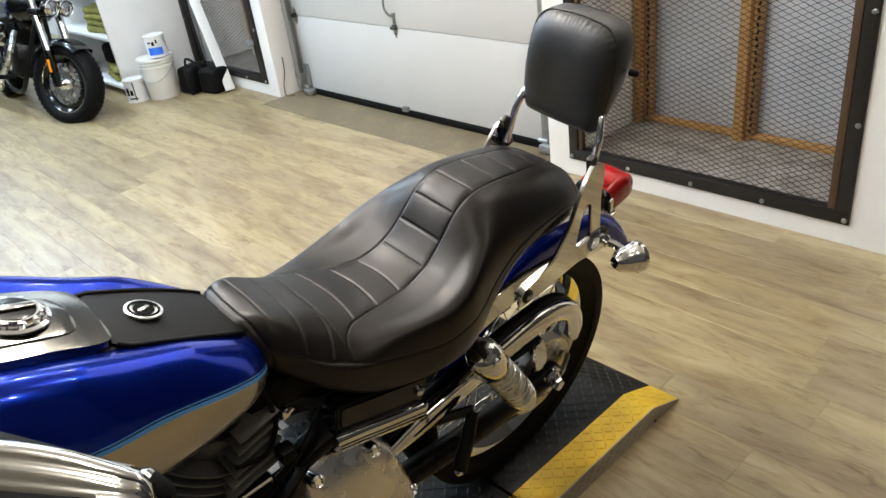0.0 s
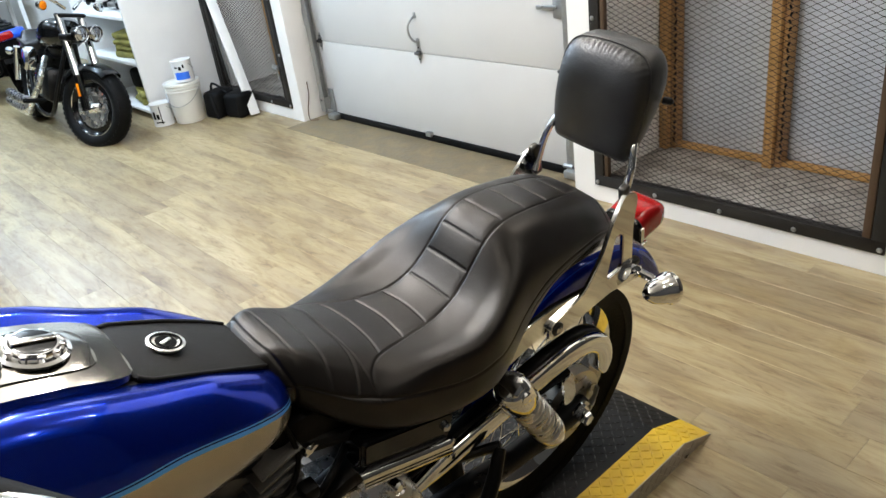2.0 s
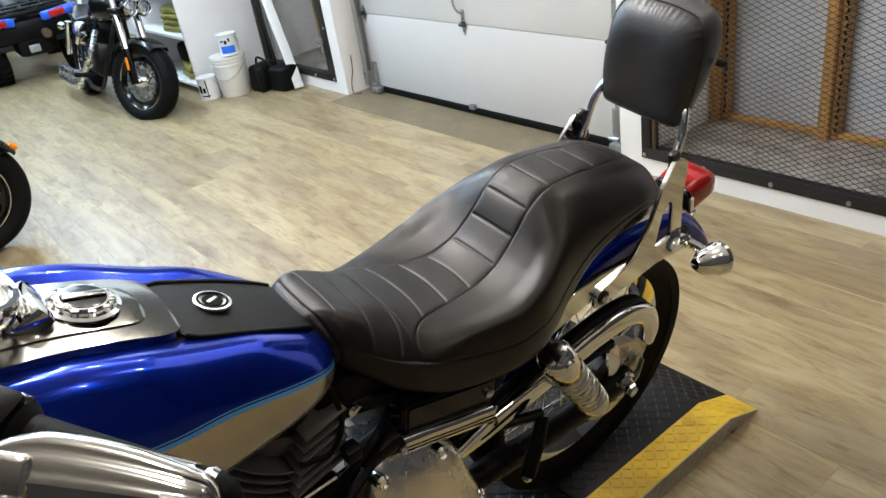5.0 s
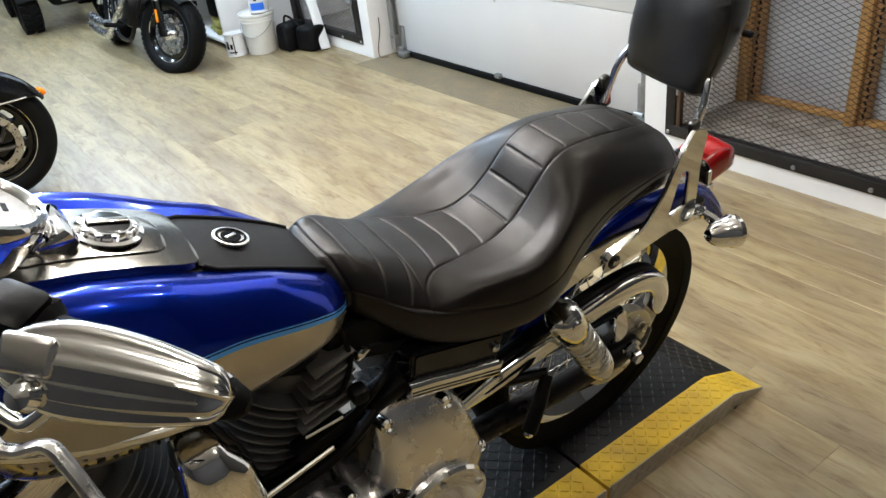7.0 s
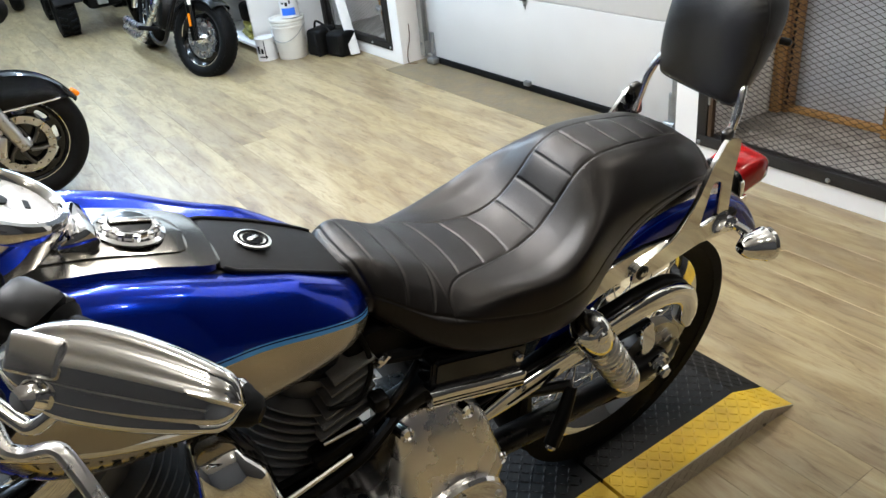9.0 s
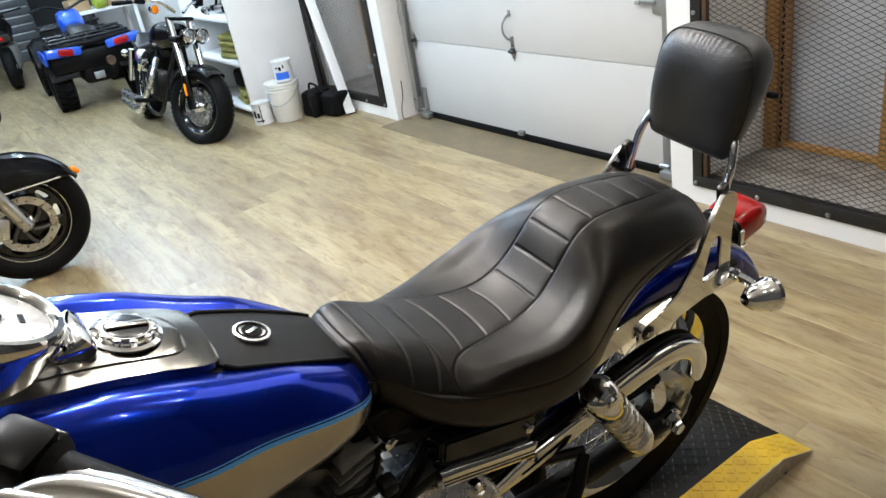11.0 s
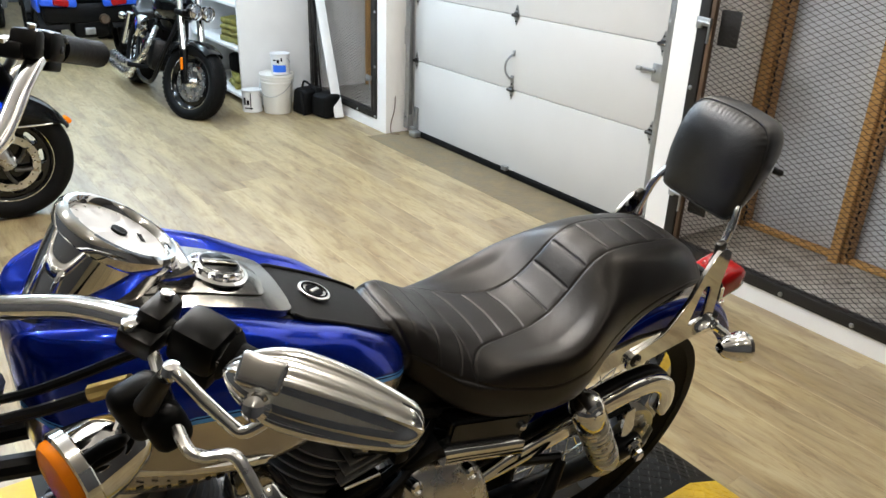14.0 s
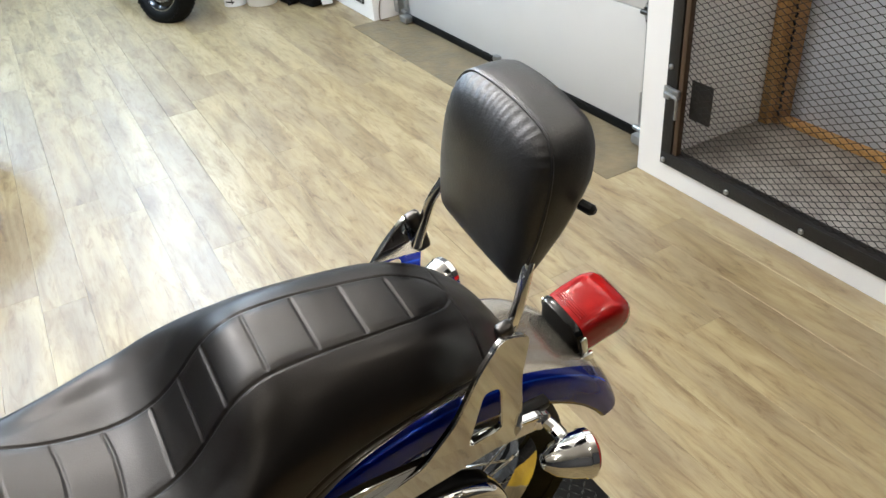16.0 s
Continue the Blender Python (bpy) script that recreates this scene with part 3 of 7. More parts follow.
    part("sole_plate", bm, M["stud"], r, "stained brown sole plate")
    bm = bm_new()
    box(bm, ((x0 + x1) / 2, (WALL + BACK) / 2 + 0.01, z0 + 0.006), (x1 - x0, BACK - WALL - 0.03, 0.012), 0.002)
    part("ledge", bm, M["ledge"], r, "dusty pale ledge")
    # crumbs of broken plaster on the ledge
    rnd = random.Random(5)
    bm = bm_new()
    for _ in range(60):
        s = rnd.uniform(0.004, 0.014)
        box(bm, (rnd.uniform(x0 + 0.08, x1 - 0.08), rnd.uniform(2.85, 3.23), z0 + 0.012 + s * 0.3), (s * 1.6, s, s * 0.7), s * 0.2, pose(0, 0, 0, 0, 0, rnd.uniform(0, 180)), 1)
    tagged(part("plaster_crumbs", bm, M["ledge"]), "crumbs of plaster lying on the recess ledge", "debris", "", "stuff")


cage("cage", -2.18, -0.88, 0.085, 2.05, (-2.153, -1.60, -1.0), -2.13, True)
cage("cage", -6.05, -4.935, 0.085, 2.05, (-6.0, -5.57), -5.02, False)

# ---------------------------------------------------------------- deck with ramp
EDGE, FAR_EDGE, DECK = -0.905, -2.05, 0.06


def stand_deck(name, ya, yb, ramp_end):
    d = thing(name, pose(0, 0, 0), "low black diamond plate wheel platform with yellow painted edges", "platform", "wheel platform pieces")
    top, yellow = M["deck"], M["deck_yellow"]

    def prism(nm, xa, xb, mat, label=""):
        bm = bm_new()
        prof = [(ya, 0.0), (ya, DECK), (yb, DECK)] + ([(ramp_end, 0.004), (ramp_end, 0.0)] if ramp_end else [(yb, 0.0)])
        rings = [[(x, y, z) for y, z in prof] for x in (xa, xb)]
        ring_loft(bm, rings)
        return part(nm, bm, mat, d, label, 20)
    prism("deck_plate", FAR_EDGE + 0.1, EDGE - 0.1, top)
    prism("edge_stripe", EDGE - 0.0995, EDGE - 0.003, yellow, "yellow painted diamond plate edge")
    prism("edge_stripe", FAR_EDGE + 0.003, FAR_EDGE + 0.0995, yellow, "yellow painted diamond plate edge")
    prism("skirt", EDGE - 0.0028, EDGE, M["deck_bare"], "bare steel diamond plate side")
    # raised lozenges, turned this way and that
    for nm, xa, xb, mat in (("tread", FAR_EDGE + 0.1, EDGE - 0.1, M["deck_tread"]), ("stripe_tread", EDGE - 0.098, EDGE - 0.004, yellow)):
        verts, faces = [], []
        step = 0.0215
        end = ramp_end if ramp_end else yb
        for i in range(int((xb - xa) / step)):
            for k in range(int((end - ya - 0.01) / step)):
                x, y = xa + 0.012 + i * step, ya + 0.012 + k * step
                if x > xb - 0.008 or y > end - 0.01:
                    continue
                z = DECK if y < yb else DECK - (y - yb) / (end - yb) * (DECK - 0.004)
                slope = 0 if y < yb else -(DECK - 0.004) / (end - yb)
                a = radians(45 if (i + k) % 2 else -45)
                n = len(verts)
                for lx, ly, h in ((-0.0125, 0, 0), (0, 0.0034, 0), (0.0125, 0, 0), (0, -0.0034, 0), (-0.006, 0, 0.0022), (0.006, 0, 0.0022)):
                    px, py = lx * math.cos(a) - ly * math.sin(a), lx * math.sin(a) + ly * math.cos(a)
                    verts.append((x + px, y + py, z + py * slope + h + 0.0003))
                faces += [(n, n + 3, n + 5, n + 4), (n + 3, n + 2, n + 5), (n + 2, n + 1, n + 4, n + 5), (n + 1, n, n + 4)]
        t = raw_part(nm, verts, faces, mat, d, "", 0)
        t["kind"] = "stuff"
    verts, faces = [], []
    for k in range(int(((ramp_end or yb) - ya) / 0.0215)):
        for j in range(3):
            y, z = ya + 0.012 + k * 0.0215, 0.01 + j * 0.0195
            lim = DECK if y < yb else DECK - (y - yb) / ((ramp_end or yb + 1) - yb) * DECK
            if z > lim - 0.007:
                continue
            a = radians(45 if (j + k) % 2 else -45)
            n = len(verts)
            for lx, ly, h in ((-0.0115, 0, 0), (0, 0.003, 0), (0.0115, 0, 0), (0, -0.003, 0), (-0.006, 0, 0.0016), (0.006, 0, 0.0016)):
                py, pz = lx * math.cos(a) - ly * math.sin(a), lx * math.sin(a) + ly * math.cos(a)
                verts.append((EDGE + h + 0.0003, y + py, z + pz))
            faces += [(n, n + 3, n + 5, n + 4), (n + 3, n + 2, n + 5), (n + 2, n + 1, n + 4, n + 5), (n + 1, n, n + 4)]
    t = raw_part("skirt_tread", verts, faces, M["deck_bare"], d, "", 0)
    t["kind"] = "stuff"
    return d


M["deck"] = material("black_deck_paint", (0.006, 0.0056, 0.005), 0.5, vary=0.7, scale=5, dark=(0.003, 0.003, 0.003), rough_vary=0.15, bump=0.0004, bump_scale=120, spec=0.25)
M["deck_tread"] = material("worn_deck_tread", (0.028, 0.026, 0.023), 0.35, 0.4, vary=0.6, scale=6, rough_vary=0.1)
M["deck_yellow"] = material("worn_yellow_paint", (0.76, 0.51, 0.018), 0.5, vary=0.35, scale=9, dark=(0.33, 0.19, 0.02), rough_vary=0.12, bump=0.0004, bump_scale=120)
M["deck_bare"] = material("bare_tread_steel", (0.46, 0.42, 0.36), 0.38, 0.7, vary=0.4, scale=14, rough_vary=0.15)
stand_deck("wheel_platform", 0.962, 1.452, 1.588)
stand_deck("wheel_platform", -0.9, 0.952, 0)

# ---------------------------------------------------------------- the blue motorcycle
# its own axes: x ahead, y to its left, z up from the deck; it leans on its stand
LEAN = radians(11.0)
BIKE = Matrix(((0, math.cos(LEAN), math.sin(LEAN), -1.161), (-1, 0, 0, 0), (0, -math.sin(LEAN), math.cos(LEAN), DECK + 0.002), (0, 0, 0, 1)))
bike = thing("motorcycle", BIKE, "blue and silver cruiser motorcycle with black quilted seat", "motorcycle")


def side(v):
    """Lays a flat outline (ahead, up) on the plane y = v; thickness goes inwards."""
    return pose(0, v, 0, 90)


def bez(pairs, x):
    """A smooth value between (x, value) pairs, ordered by x."""
    xs, ys = [p[0] for p in pairs], [p[1] for p in pairs]
    if x <= xs[0]:
        return ys[0]
    if x >= xs[-1]:
        return ys[-1]
    i = max(k for k in range(len(xs) - 1) if xs[k] <= x)
    h = xs[i + 1] - xs[i]

    def tan(k):
        if k == 0:
            return (ys[1] - ys[0]) / (xs[1] - xs[0])
        if k == len(xs) - 1:
            return (ys[k] - ys[k - 1]) / (xs[k] - xs[k - 1])
        a, b = (ys[k] - ys[k - 1]) / (xs[k] - xs[k - 1]), (ys[k + 1] - ys[k]) / (xs[k + 1] - xs[k])
        return 0 if a * b <= 0 else 2 * a * b / (a + b)
    t = (x - xs[i]) / h
    return ((1 + 2 * t) * (1 - t) ** 2 * ys[i] + t * (1 - t) ** 2 * h * tan(i) + t * t * (3 - 2 * t) * ys[i + 1] + t * t * (t - 1) * h * tan(i + 1))


# ---- wheels


def wheel(parent, name, c, radius, width, rim, turn=0.0, spokes=36, tread=True):
    """A laced wheel as a part with its pieces: centre, tyre radius and width, rim radius."""
    m = Matrix.Translation(c) @ pose(0, 0, 0, 0, 0, turn) @ pose(0, 0, 0, 90)
    h = width / 2
    bm = bm_new()
    prof = [(rim - 0.008, -h * 0.62), (rim + 0.02, -h * 0.86), (rim + 0.05, -h), (radius - 0.035, -h * 0.93), (radius - 0.014, -h * 0.72), (radius - 0.003, -h * 0.38), (radius, 0)]
    prof += [(r, -z) for r, z in reversed(prof[:-1])]
    lathe(bm, prof + [(rim - 0.012, 0)], m, 72, closed=True)
    tyre = part(name, bm, M["rubber"], parent, "black rubber tyre", 50)
    bm = bm_new()
    prof = [(rim + 0.003, -h * 0.66), (rim + 0.003, -h * 0.58), (rim - 0.012, -h * 0.5), (rim - 0.022, -h * 0.2), (rim - 0.022, h * 0.2), (rim - 0.012, h * 0.5), (rim + 0.003, h * 0.58), (rim + 0.003, h * 0.66), (rim - 0.008, h * 0.6), (rim - 0.03, h * 0.2), (rim - 0.03, -h * 0.2), (rim - 0.008, -h * 0.6)]
    lathe(bm, prof, m, 60, closed=True)
    part("rim", bm, M["chrome"], tyre, "chrome wheel rim")
    bm = bm_new()
    lathe(bm, [(0.012, -0.075), (0.04, -0.07), (0.042, -0.05), (0.026, -0.04), (0.026, 0.04), (0.042, 0.05), (0.04, 0.07), (0.012, 0.075)], m, 24)
    part("hub", bm, M["chrome"], tyre, "chrome hub")
    bm = bm_new()
    for k in range(spokes):
        a = 2 * math.pi * k / spokes
        b = a + (0.42 if k % 4 < 2 else -0.42)
        z = 0.05 if k % 2 else -0.05
        rod(bm, m @ Vector((0.04 * math.cos(b), 0.04 * math.sin(b), z)), m @ Vector(((rim - 0.024) * math.cos(a), (rim - 0.024) * math.sin(a), z * 0.15)), 0.0021, 6)
    part("spokes", bm, M["chrome"], tyre, "laced steel spokes")
    return tyre


REAR = (-1.062, 0, 0.334)
wheel(bike, "rear_tyre", REAR, 0.334, 0.140, 0.272)
wheel(bike, "front_tyre", (0.52, 0, 0.325), 0.325, 0.10, 0.245)

# ---- rear fender: an arched shell round the tyre
bm = bm_new()
rings = []
for k in range(41):
    a = radians(18 + 137 * k / 40)
    ca, sa = math.cos(a), math.sin(a)
    R = 0.405 - 0.012 * max(0, (k - 30) / 10)
    drop = 0.040 if k < 26 else 0.040 - 0.03 * ((k - 26) / 14) ** 1.5
    ring = []
    for s in range(25):
        q = -1 + 2 * s / 24
        if abs(q) > 0.62:
            d = (abs(q) - 0.62) / 0.38
            vv, rr = math.copysign(0.098, q), R - 0.038 - d * drop
        else:
            vv, rr = 0.098 * math.copysign(abs(math.sin(q / 0.62 * math.pi / 2)) ** 0.85, q), R - 0.038 * (1 - abs(math.cos(q / 0.62 * math.pi / 2)) ** 0.7)
        ring.append((-1.10 + rr * ca, vv, 0.36 + rr * sa))
    inner = [(-1.10 + (p[0] + 1.10) * 0.985, p[1] * 0.965, 0.36 + (p[2] - 0.36) * 0.985) for p in reversed(ring)]
    rings.append(ring + inner)
ring_loft(bm, rings)
part("rear_fender", bm, M["fender"], bike, "blue rear fender with silver top", 40)

# ---- seat: half sections from the crown over the panel seam, the rim and the skirt to the foot
CROWN = [(-1.236, 0.765), (-1.20, 0.826), (-1.14, 0.880), (-1.07, 0.910), (-1.0, 0.923), (-0.94, 0.933), (-0.88, 0.936), (-0.85, 0.928), (-0.824, 0.911), (-0.788, 0.866), (-0.745, 0.828), (-0.69, 0.813), (-0.63, 0.818), (-0.57, 0.834), (-0.51, 0.862), (-0.45, 0.898), (-0.41, 0.922), (-0.385, 0.925), (-0.362, 0.908)]
SEAM = [(-1.142, 0.004), (-1.135, 0.016), (-1.12, 0.029), (-1.095, 0.038), (-1.06, 0.045), (-0.95, 0.051), (-0.82, 0.054), (-0.745, 0.058), (-0.69, 0.062), (-0.62, 0.072), (-0.565, 0.086), (-0.545, 0.095), (-0.529, 0.107), (-0.518, 0.121), (-0.511, 0.15)]
RIM_V = [(-1.236, 0.028), (-1.20, 0.066), (-1.14, 0.094), (-1.07, 0.112), (-1.0, 0.121), (-0.92, 0.130), (-0.85, 0.141), (-0.79, 0.158), (-0.75, 0.169), (-0.71, 0.170), (-0.65, 0.160), (-0.60, 0.150), (-0.55, 0.146), (-0.50, 0.139), (-0.45, 0.120), (-0.41, 0.096), (-0.385, 0.078), (-0.362, 0.06)]
RIM_W = [(-1.236, 0.755), (-1.20, 0.802), (-1.14, 0.847), (-1.07, 0.868), (-1.0, 0.875), (-0.92, 0.876), (-0.85, 0.869), (-0.79, 0.848), (-0.75, 0.828), (-0.71, 0.814), (-0.65, 0.810), (-0.60, 0.809), (-0.55, 0.806), (-0.50, 0.812), (-0.45, 0.850), (-0.41, 0.884), (-0.385, 0.897), (-0.362, 0.888)]
SKIRT_V = [(-1.236, 0.034), (-1.20, 0.078), (-1.14, 0.108), (-1.07, 0.124), (-1.0, 0.132), (-0.92, 0.140), (-0.85, 0.151), (-0.79, 0.170), (-0.75, 0.181), (-0.71, 0.183), (-0.65, 0.176), (-0.60, 0.168), (-0.55, 0.160), (-0.50, 0.148), (-0.45, 0.128), (-0.41, 0.105), (-0.385, 0.089), (-0.362, 0.07)]
SKIRT_W = [(-1.236, 0.748), (-1.20, 0.785), (-1.14, 0.822), (-1.07, 0.842), (-1.0, 0.842), (-0.92, 0.832), (-0.85, 0.802), (-0.79, 0.762), (-0.74, 0.745), (-0.68, 0.742), (-0.61, 0.756), (-0.54, 0.778), (-0.48, 0.808), (-0.43, 0.846), (-0.39, 0.872), (-0.362, 0.87)]
FOOT_W = [(-1.236, 0.74), (-1.15, 0.79), (-1.05, 0.81), (-0.95, 0.792), (-0.88, 0.757), (-0.84, 0.725), (-0.80, 0.70), (-0.74, 0.688), (-0.66, 0.687), (-0.58, 0.70), (-0.5, 0.735), (-0.42, 0.80), (-0.362, 0.855)]
RIBS = (-1.067, -1.004, -0.941, -0.877, -0.823, -0.787, -0.743, -0.687, -0.63, -0.57)
FRONT_RIBS = (-0.508, -0.460, -0.416)


def seat():
    nu, na = 437, 150
    us = np.linspace(-1.236, -0.362, nu)
    crown, rim_v, rim_w, skirt_v, skirt_w, foot = (np.array([bez(t, u) for u in us]) for t in (CROWN, RIM_V, RIM_W, SKIRT_V, SKIRT_W, FOOT_W))

    def even(row):
        # takes out the small steps between the stations
        k = np.exp(-(np.arange(-24, 25) / 9.0) ** 2)
        k /= k.sum()
        ends = np.concatenate([2 * row[0] - row[24:0:-1], row, 2 * row[-1] - row[-2:-26:-1]])
        return np.convolve(ends, k, "valid")
    crown, rim_v, rim_w, skirt_v, skirt_w, foot = (even(row) for row in (crown, rim_v, rim_w, skirt_v, skirt_w, foot))
    seam = np.array([bez(SEAM, u) if -1.142 <= u <= -0.511 else -1.0 for u in us])
    # a dished flank beside the rider, a rounded one beside the passenger and at the nose
    panel = np.minimum(np.array([bez([(-1.236, 0.01), (-1.14, 0.03), (-1.06, 0.045), (-0.82, 0.054), (-0.62, 0.07), (-0.5, 0.06), (-0.362, 0.02)], u) for u in us]), rim_v * 0.6)
    dish = np.array([bez([(-1.236, 0.004), (-1.1, 0.012), (-0.92, 0.0145), (-0.84, 0.009), (-0.78, 0.003), (-0.68, 0.001), (-0.58, 0.004), (-0.5, 0.009), (-0.42, 0.014), (-0.362, 0.004)], u) for u in us])
    panel, dish = even(panel), even(dish)
    rows_ = []
    for i in range(nu):
        pts = [(-panel[i], crown[i] - 0.0015), (0, crown[i]), (panel[i], crown[i] - 0.0015), ((panel[i] + rim_v[i]) / 2, (crown[i] + rim_w[i]) / 2 + dish[i]), (rim_v[i], rim_w[i]),
               (skirt_v[i], skirt_w[i]), (skirt_v[i] - 0.006, foot[i] + 0.012), (skirt_v[i] - 0.03, foot[i])]
        q = [(p.x, p.y) for p in spline([(a_, b_, 0) for a_, b_ in pts], 24)][24:]
        q = np.array(q)
        arc = np.concatenate([[0], np.cumsum(np.hypot(*np.diff(q, axis=0).T))])
        want = np.linspace(0, arc[-1], na)
        rows_.append(np.stack([np.interp(want, arc, q[:, 0]), np.interp(want, arc, q[:, 1])], -1))
    half = np.array(rows_)
    left = half[:, ::-1] * np.array([-1.0, 1.0])
    sect = np.concatenate([left[:, :-1], half], 1)
    na = sect.shape[1]
    v, w = sect[..., 0], sect[..., 1]
    P = np.stack([us[:, None] + 0 * v, v, w], -1)
    U_ = P[..., 0]
    n = np.cross(np.gradient(P, axis=0), np.gradient(P, axis=1))
    n /= np.linalg.norm(n, axis=2)[..., None] + 1e-9
    n *= np.sign(n[:, na // 2, 2].mean())

    def groove(dist, depth, width):
        return depth * np.exp(-(dist / width) ** 2)
    low_seam = skirt_w + np.interp(us, [-0.86, -0.74, -0.5, -0.42, -0.38], [0.0, 0.022, 0.017, 0.010, 0.004])
    upper = w > (rim_w * 0.5 + skirt_w * 0.5)[:, None]
    inside = (np.abs(v) < seam[:, None]) & upper
    slope = np.abs(np.gradient(seam, us))[:, None]
    ds = np.abs(np.abs(v) - seam[:, None]) / np.sqrt(1 + slope ** 2)
    cut = np.zeros_like(v)
    for r in RIBS:
        k = np.sqrt(1 + np.interp(r, us, np.gradient(crown, us)) ** 2)
        bow = r + 0.006 * (v / 0.06) ** 2 * (1 if r > -0.7 else 0)
        cut = np.maximum(cut, np.where(inside, groove((U_ - bow) * k, 0.0022, 0.0017), 0))
    for r in FRONT_RIBS:
        bow = r + 0.02 * (np.abs(v) / 0.12) ** 4
        fade = np.clip((0.085 - np.abs(v)) / 0.02, 0, 1) if r > -0.43 else 1.0
        cut = np.maximum(cut, np.where(w > low_seam[:, None], groove(U_ - bow, 0.0020, 0.0017), 0) * fade)
    # piped front edge of the nose
    cut = np.maximum(cut, groove(U_ + 0.382 + 0.02 * (np.abs(v) / 0.12) ** 2, 0.003, 0.0022) - groove(U_ + 0.376 + 0.02 * (np.abs(v) / 0.12) ** 2, 0.0016, 0.003))
    # twin ridge with a stitched groove along the panel's edge
    piped = (seam[:, None] > 0) & upper & (ds < 0.014)
    cut = np.where(piped & (ds < 0.004), 0, cut) + np.where(piped, groove(ds, 0.0026, 0.0018) - groove(ds - 0.0042, 0.0008, 0.0022), 0)
    # seam that runs round the lower side
    cut = np.maximum(cut, np.where(np.abs(v) > 0.02, groove(w - low_seam[:, None], 0.0024, 0.0022) * (np.abs(v) > rim_v[:, None] * 0.9), 0))
    # seam on the passenger's side wall
    wall_line = (rim_w * 0.35 + foot * 0.65)[:, None]
    cut = np.maximum(cut, np.where((U_ < -0.86) & (np.abs(v) > rim_v[:, None] * 0.95), groove(w - wall_line, 0.0018, 0.0018), 0))
    # padding swells between the seams
    swell = np.zeros_like(v)
    flat_u = U_ - np.where(U_ > -0.7, 0.006 * (np.minimum(np.abs(v), 0.1) / 0.06) ** 2, 0)
    edges = sorted(RIBS + (-1.142,))
    for a_, b_ in zip(edges, edges[1:]):
        m_ = (flat_u > a_) & (flat_u < b_)
        swell[m_] = np.sin((flat_u[m_] - a_) / (b_ - a_) * math.pi) ** 0.6
    d = np.where(inside, 0.0012 * swell * np.clip(ds / 0.012, 0, 1), 0)
    # soft unevenness of the stuffing
    wob = np.array([[noise.noise(Vector((u * 16, y * 16, 3.3))) for y in np.linspace(-0.2, 0.2, 41)] for u in us[::9]])
    rough = np.array([np.interp(v[i], np.linspace(-0.2, 0.2, 41), wob[min(i // 9, len(wob) - 1)] * (1 - (i % 9) / 9) + wob[min(i // 9 + 1, len(wob) - 1)] * (i % 9) / 9) for i in range(nu)])
    P = P + n * (d - cut + 0.0003 * rough)[..., None]
    verts = P.reshape(-1, 3).tolist()
    faces = [(i * na + j, i * na + j + 1, (i + 1) * na + j + 1, (i + 1) * na + j) for i in range(nu - 1) for j in range(na - 1)]
    base = len(verts)
    for i in range(0, nu):
        verts.append((us[i], 0.0, foot[i] + 0.004))
    faces += [(i * na, (i + 1) * na, base + i + 1, base + i) for i in range(nu - 1)]
    faces += [(i * na + na - 1, base + i, base + i + 1, (i + 1) * na + na - 1) for i in range(nu - 1)]
    faces.append(tuple(range(na)) + (base,))
    faces.append(tuple((nu - 1) * na + j for j in range(na)) + (base + nu - 1,))
    ob = raw_part("seat", verts, faces, M["leather"], bike, "black quilted leather two-up seat", 0)
    bm = bm_new()
    bm.from_mesh(ob.data)
    bmesh.ops.recalc_face_normals(bm, faces=bm.faces)
    bm.to_mesh(ob.data)
    bm.free()
    ob.data.polygons.foreach_set("use_smooth", [True] * len(ob.data.polygons))


seat()

# ---- sissy bar: side plates, uprights, backrest pad
BRACKET = rounded([(-0.916, 0.680), (-0.916, 0.720), (-1.02, 0.745), (-1.072, 0.80), (-1.108, 0.87), (-1.144, 0.918), (-1.188, 0.902), (-1.176, 0.83), (-1.180, 0.712), (-1.0, 0.688)], 0.018, 5)
SLOT = rounded([(-1.118, 0.832), (-1.142, 0.828), (-1.144, 0.748), (-1.092, 0.742)], 0.01, 4)
STRUT = rounded([(-0.79, 0.672), (-0.80, 0.712), (-0.862, 0.748), (-0.942, 0.754), (-1.05, 0.742), (-1.225, 0.712), (-1.235, 0.675), (-1.1, 0.69), (-0.95, 0.70), (-0.863, 0.69)], 0.012, 4)
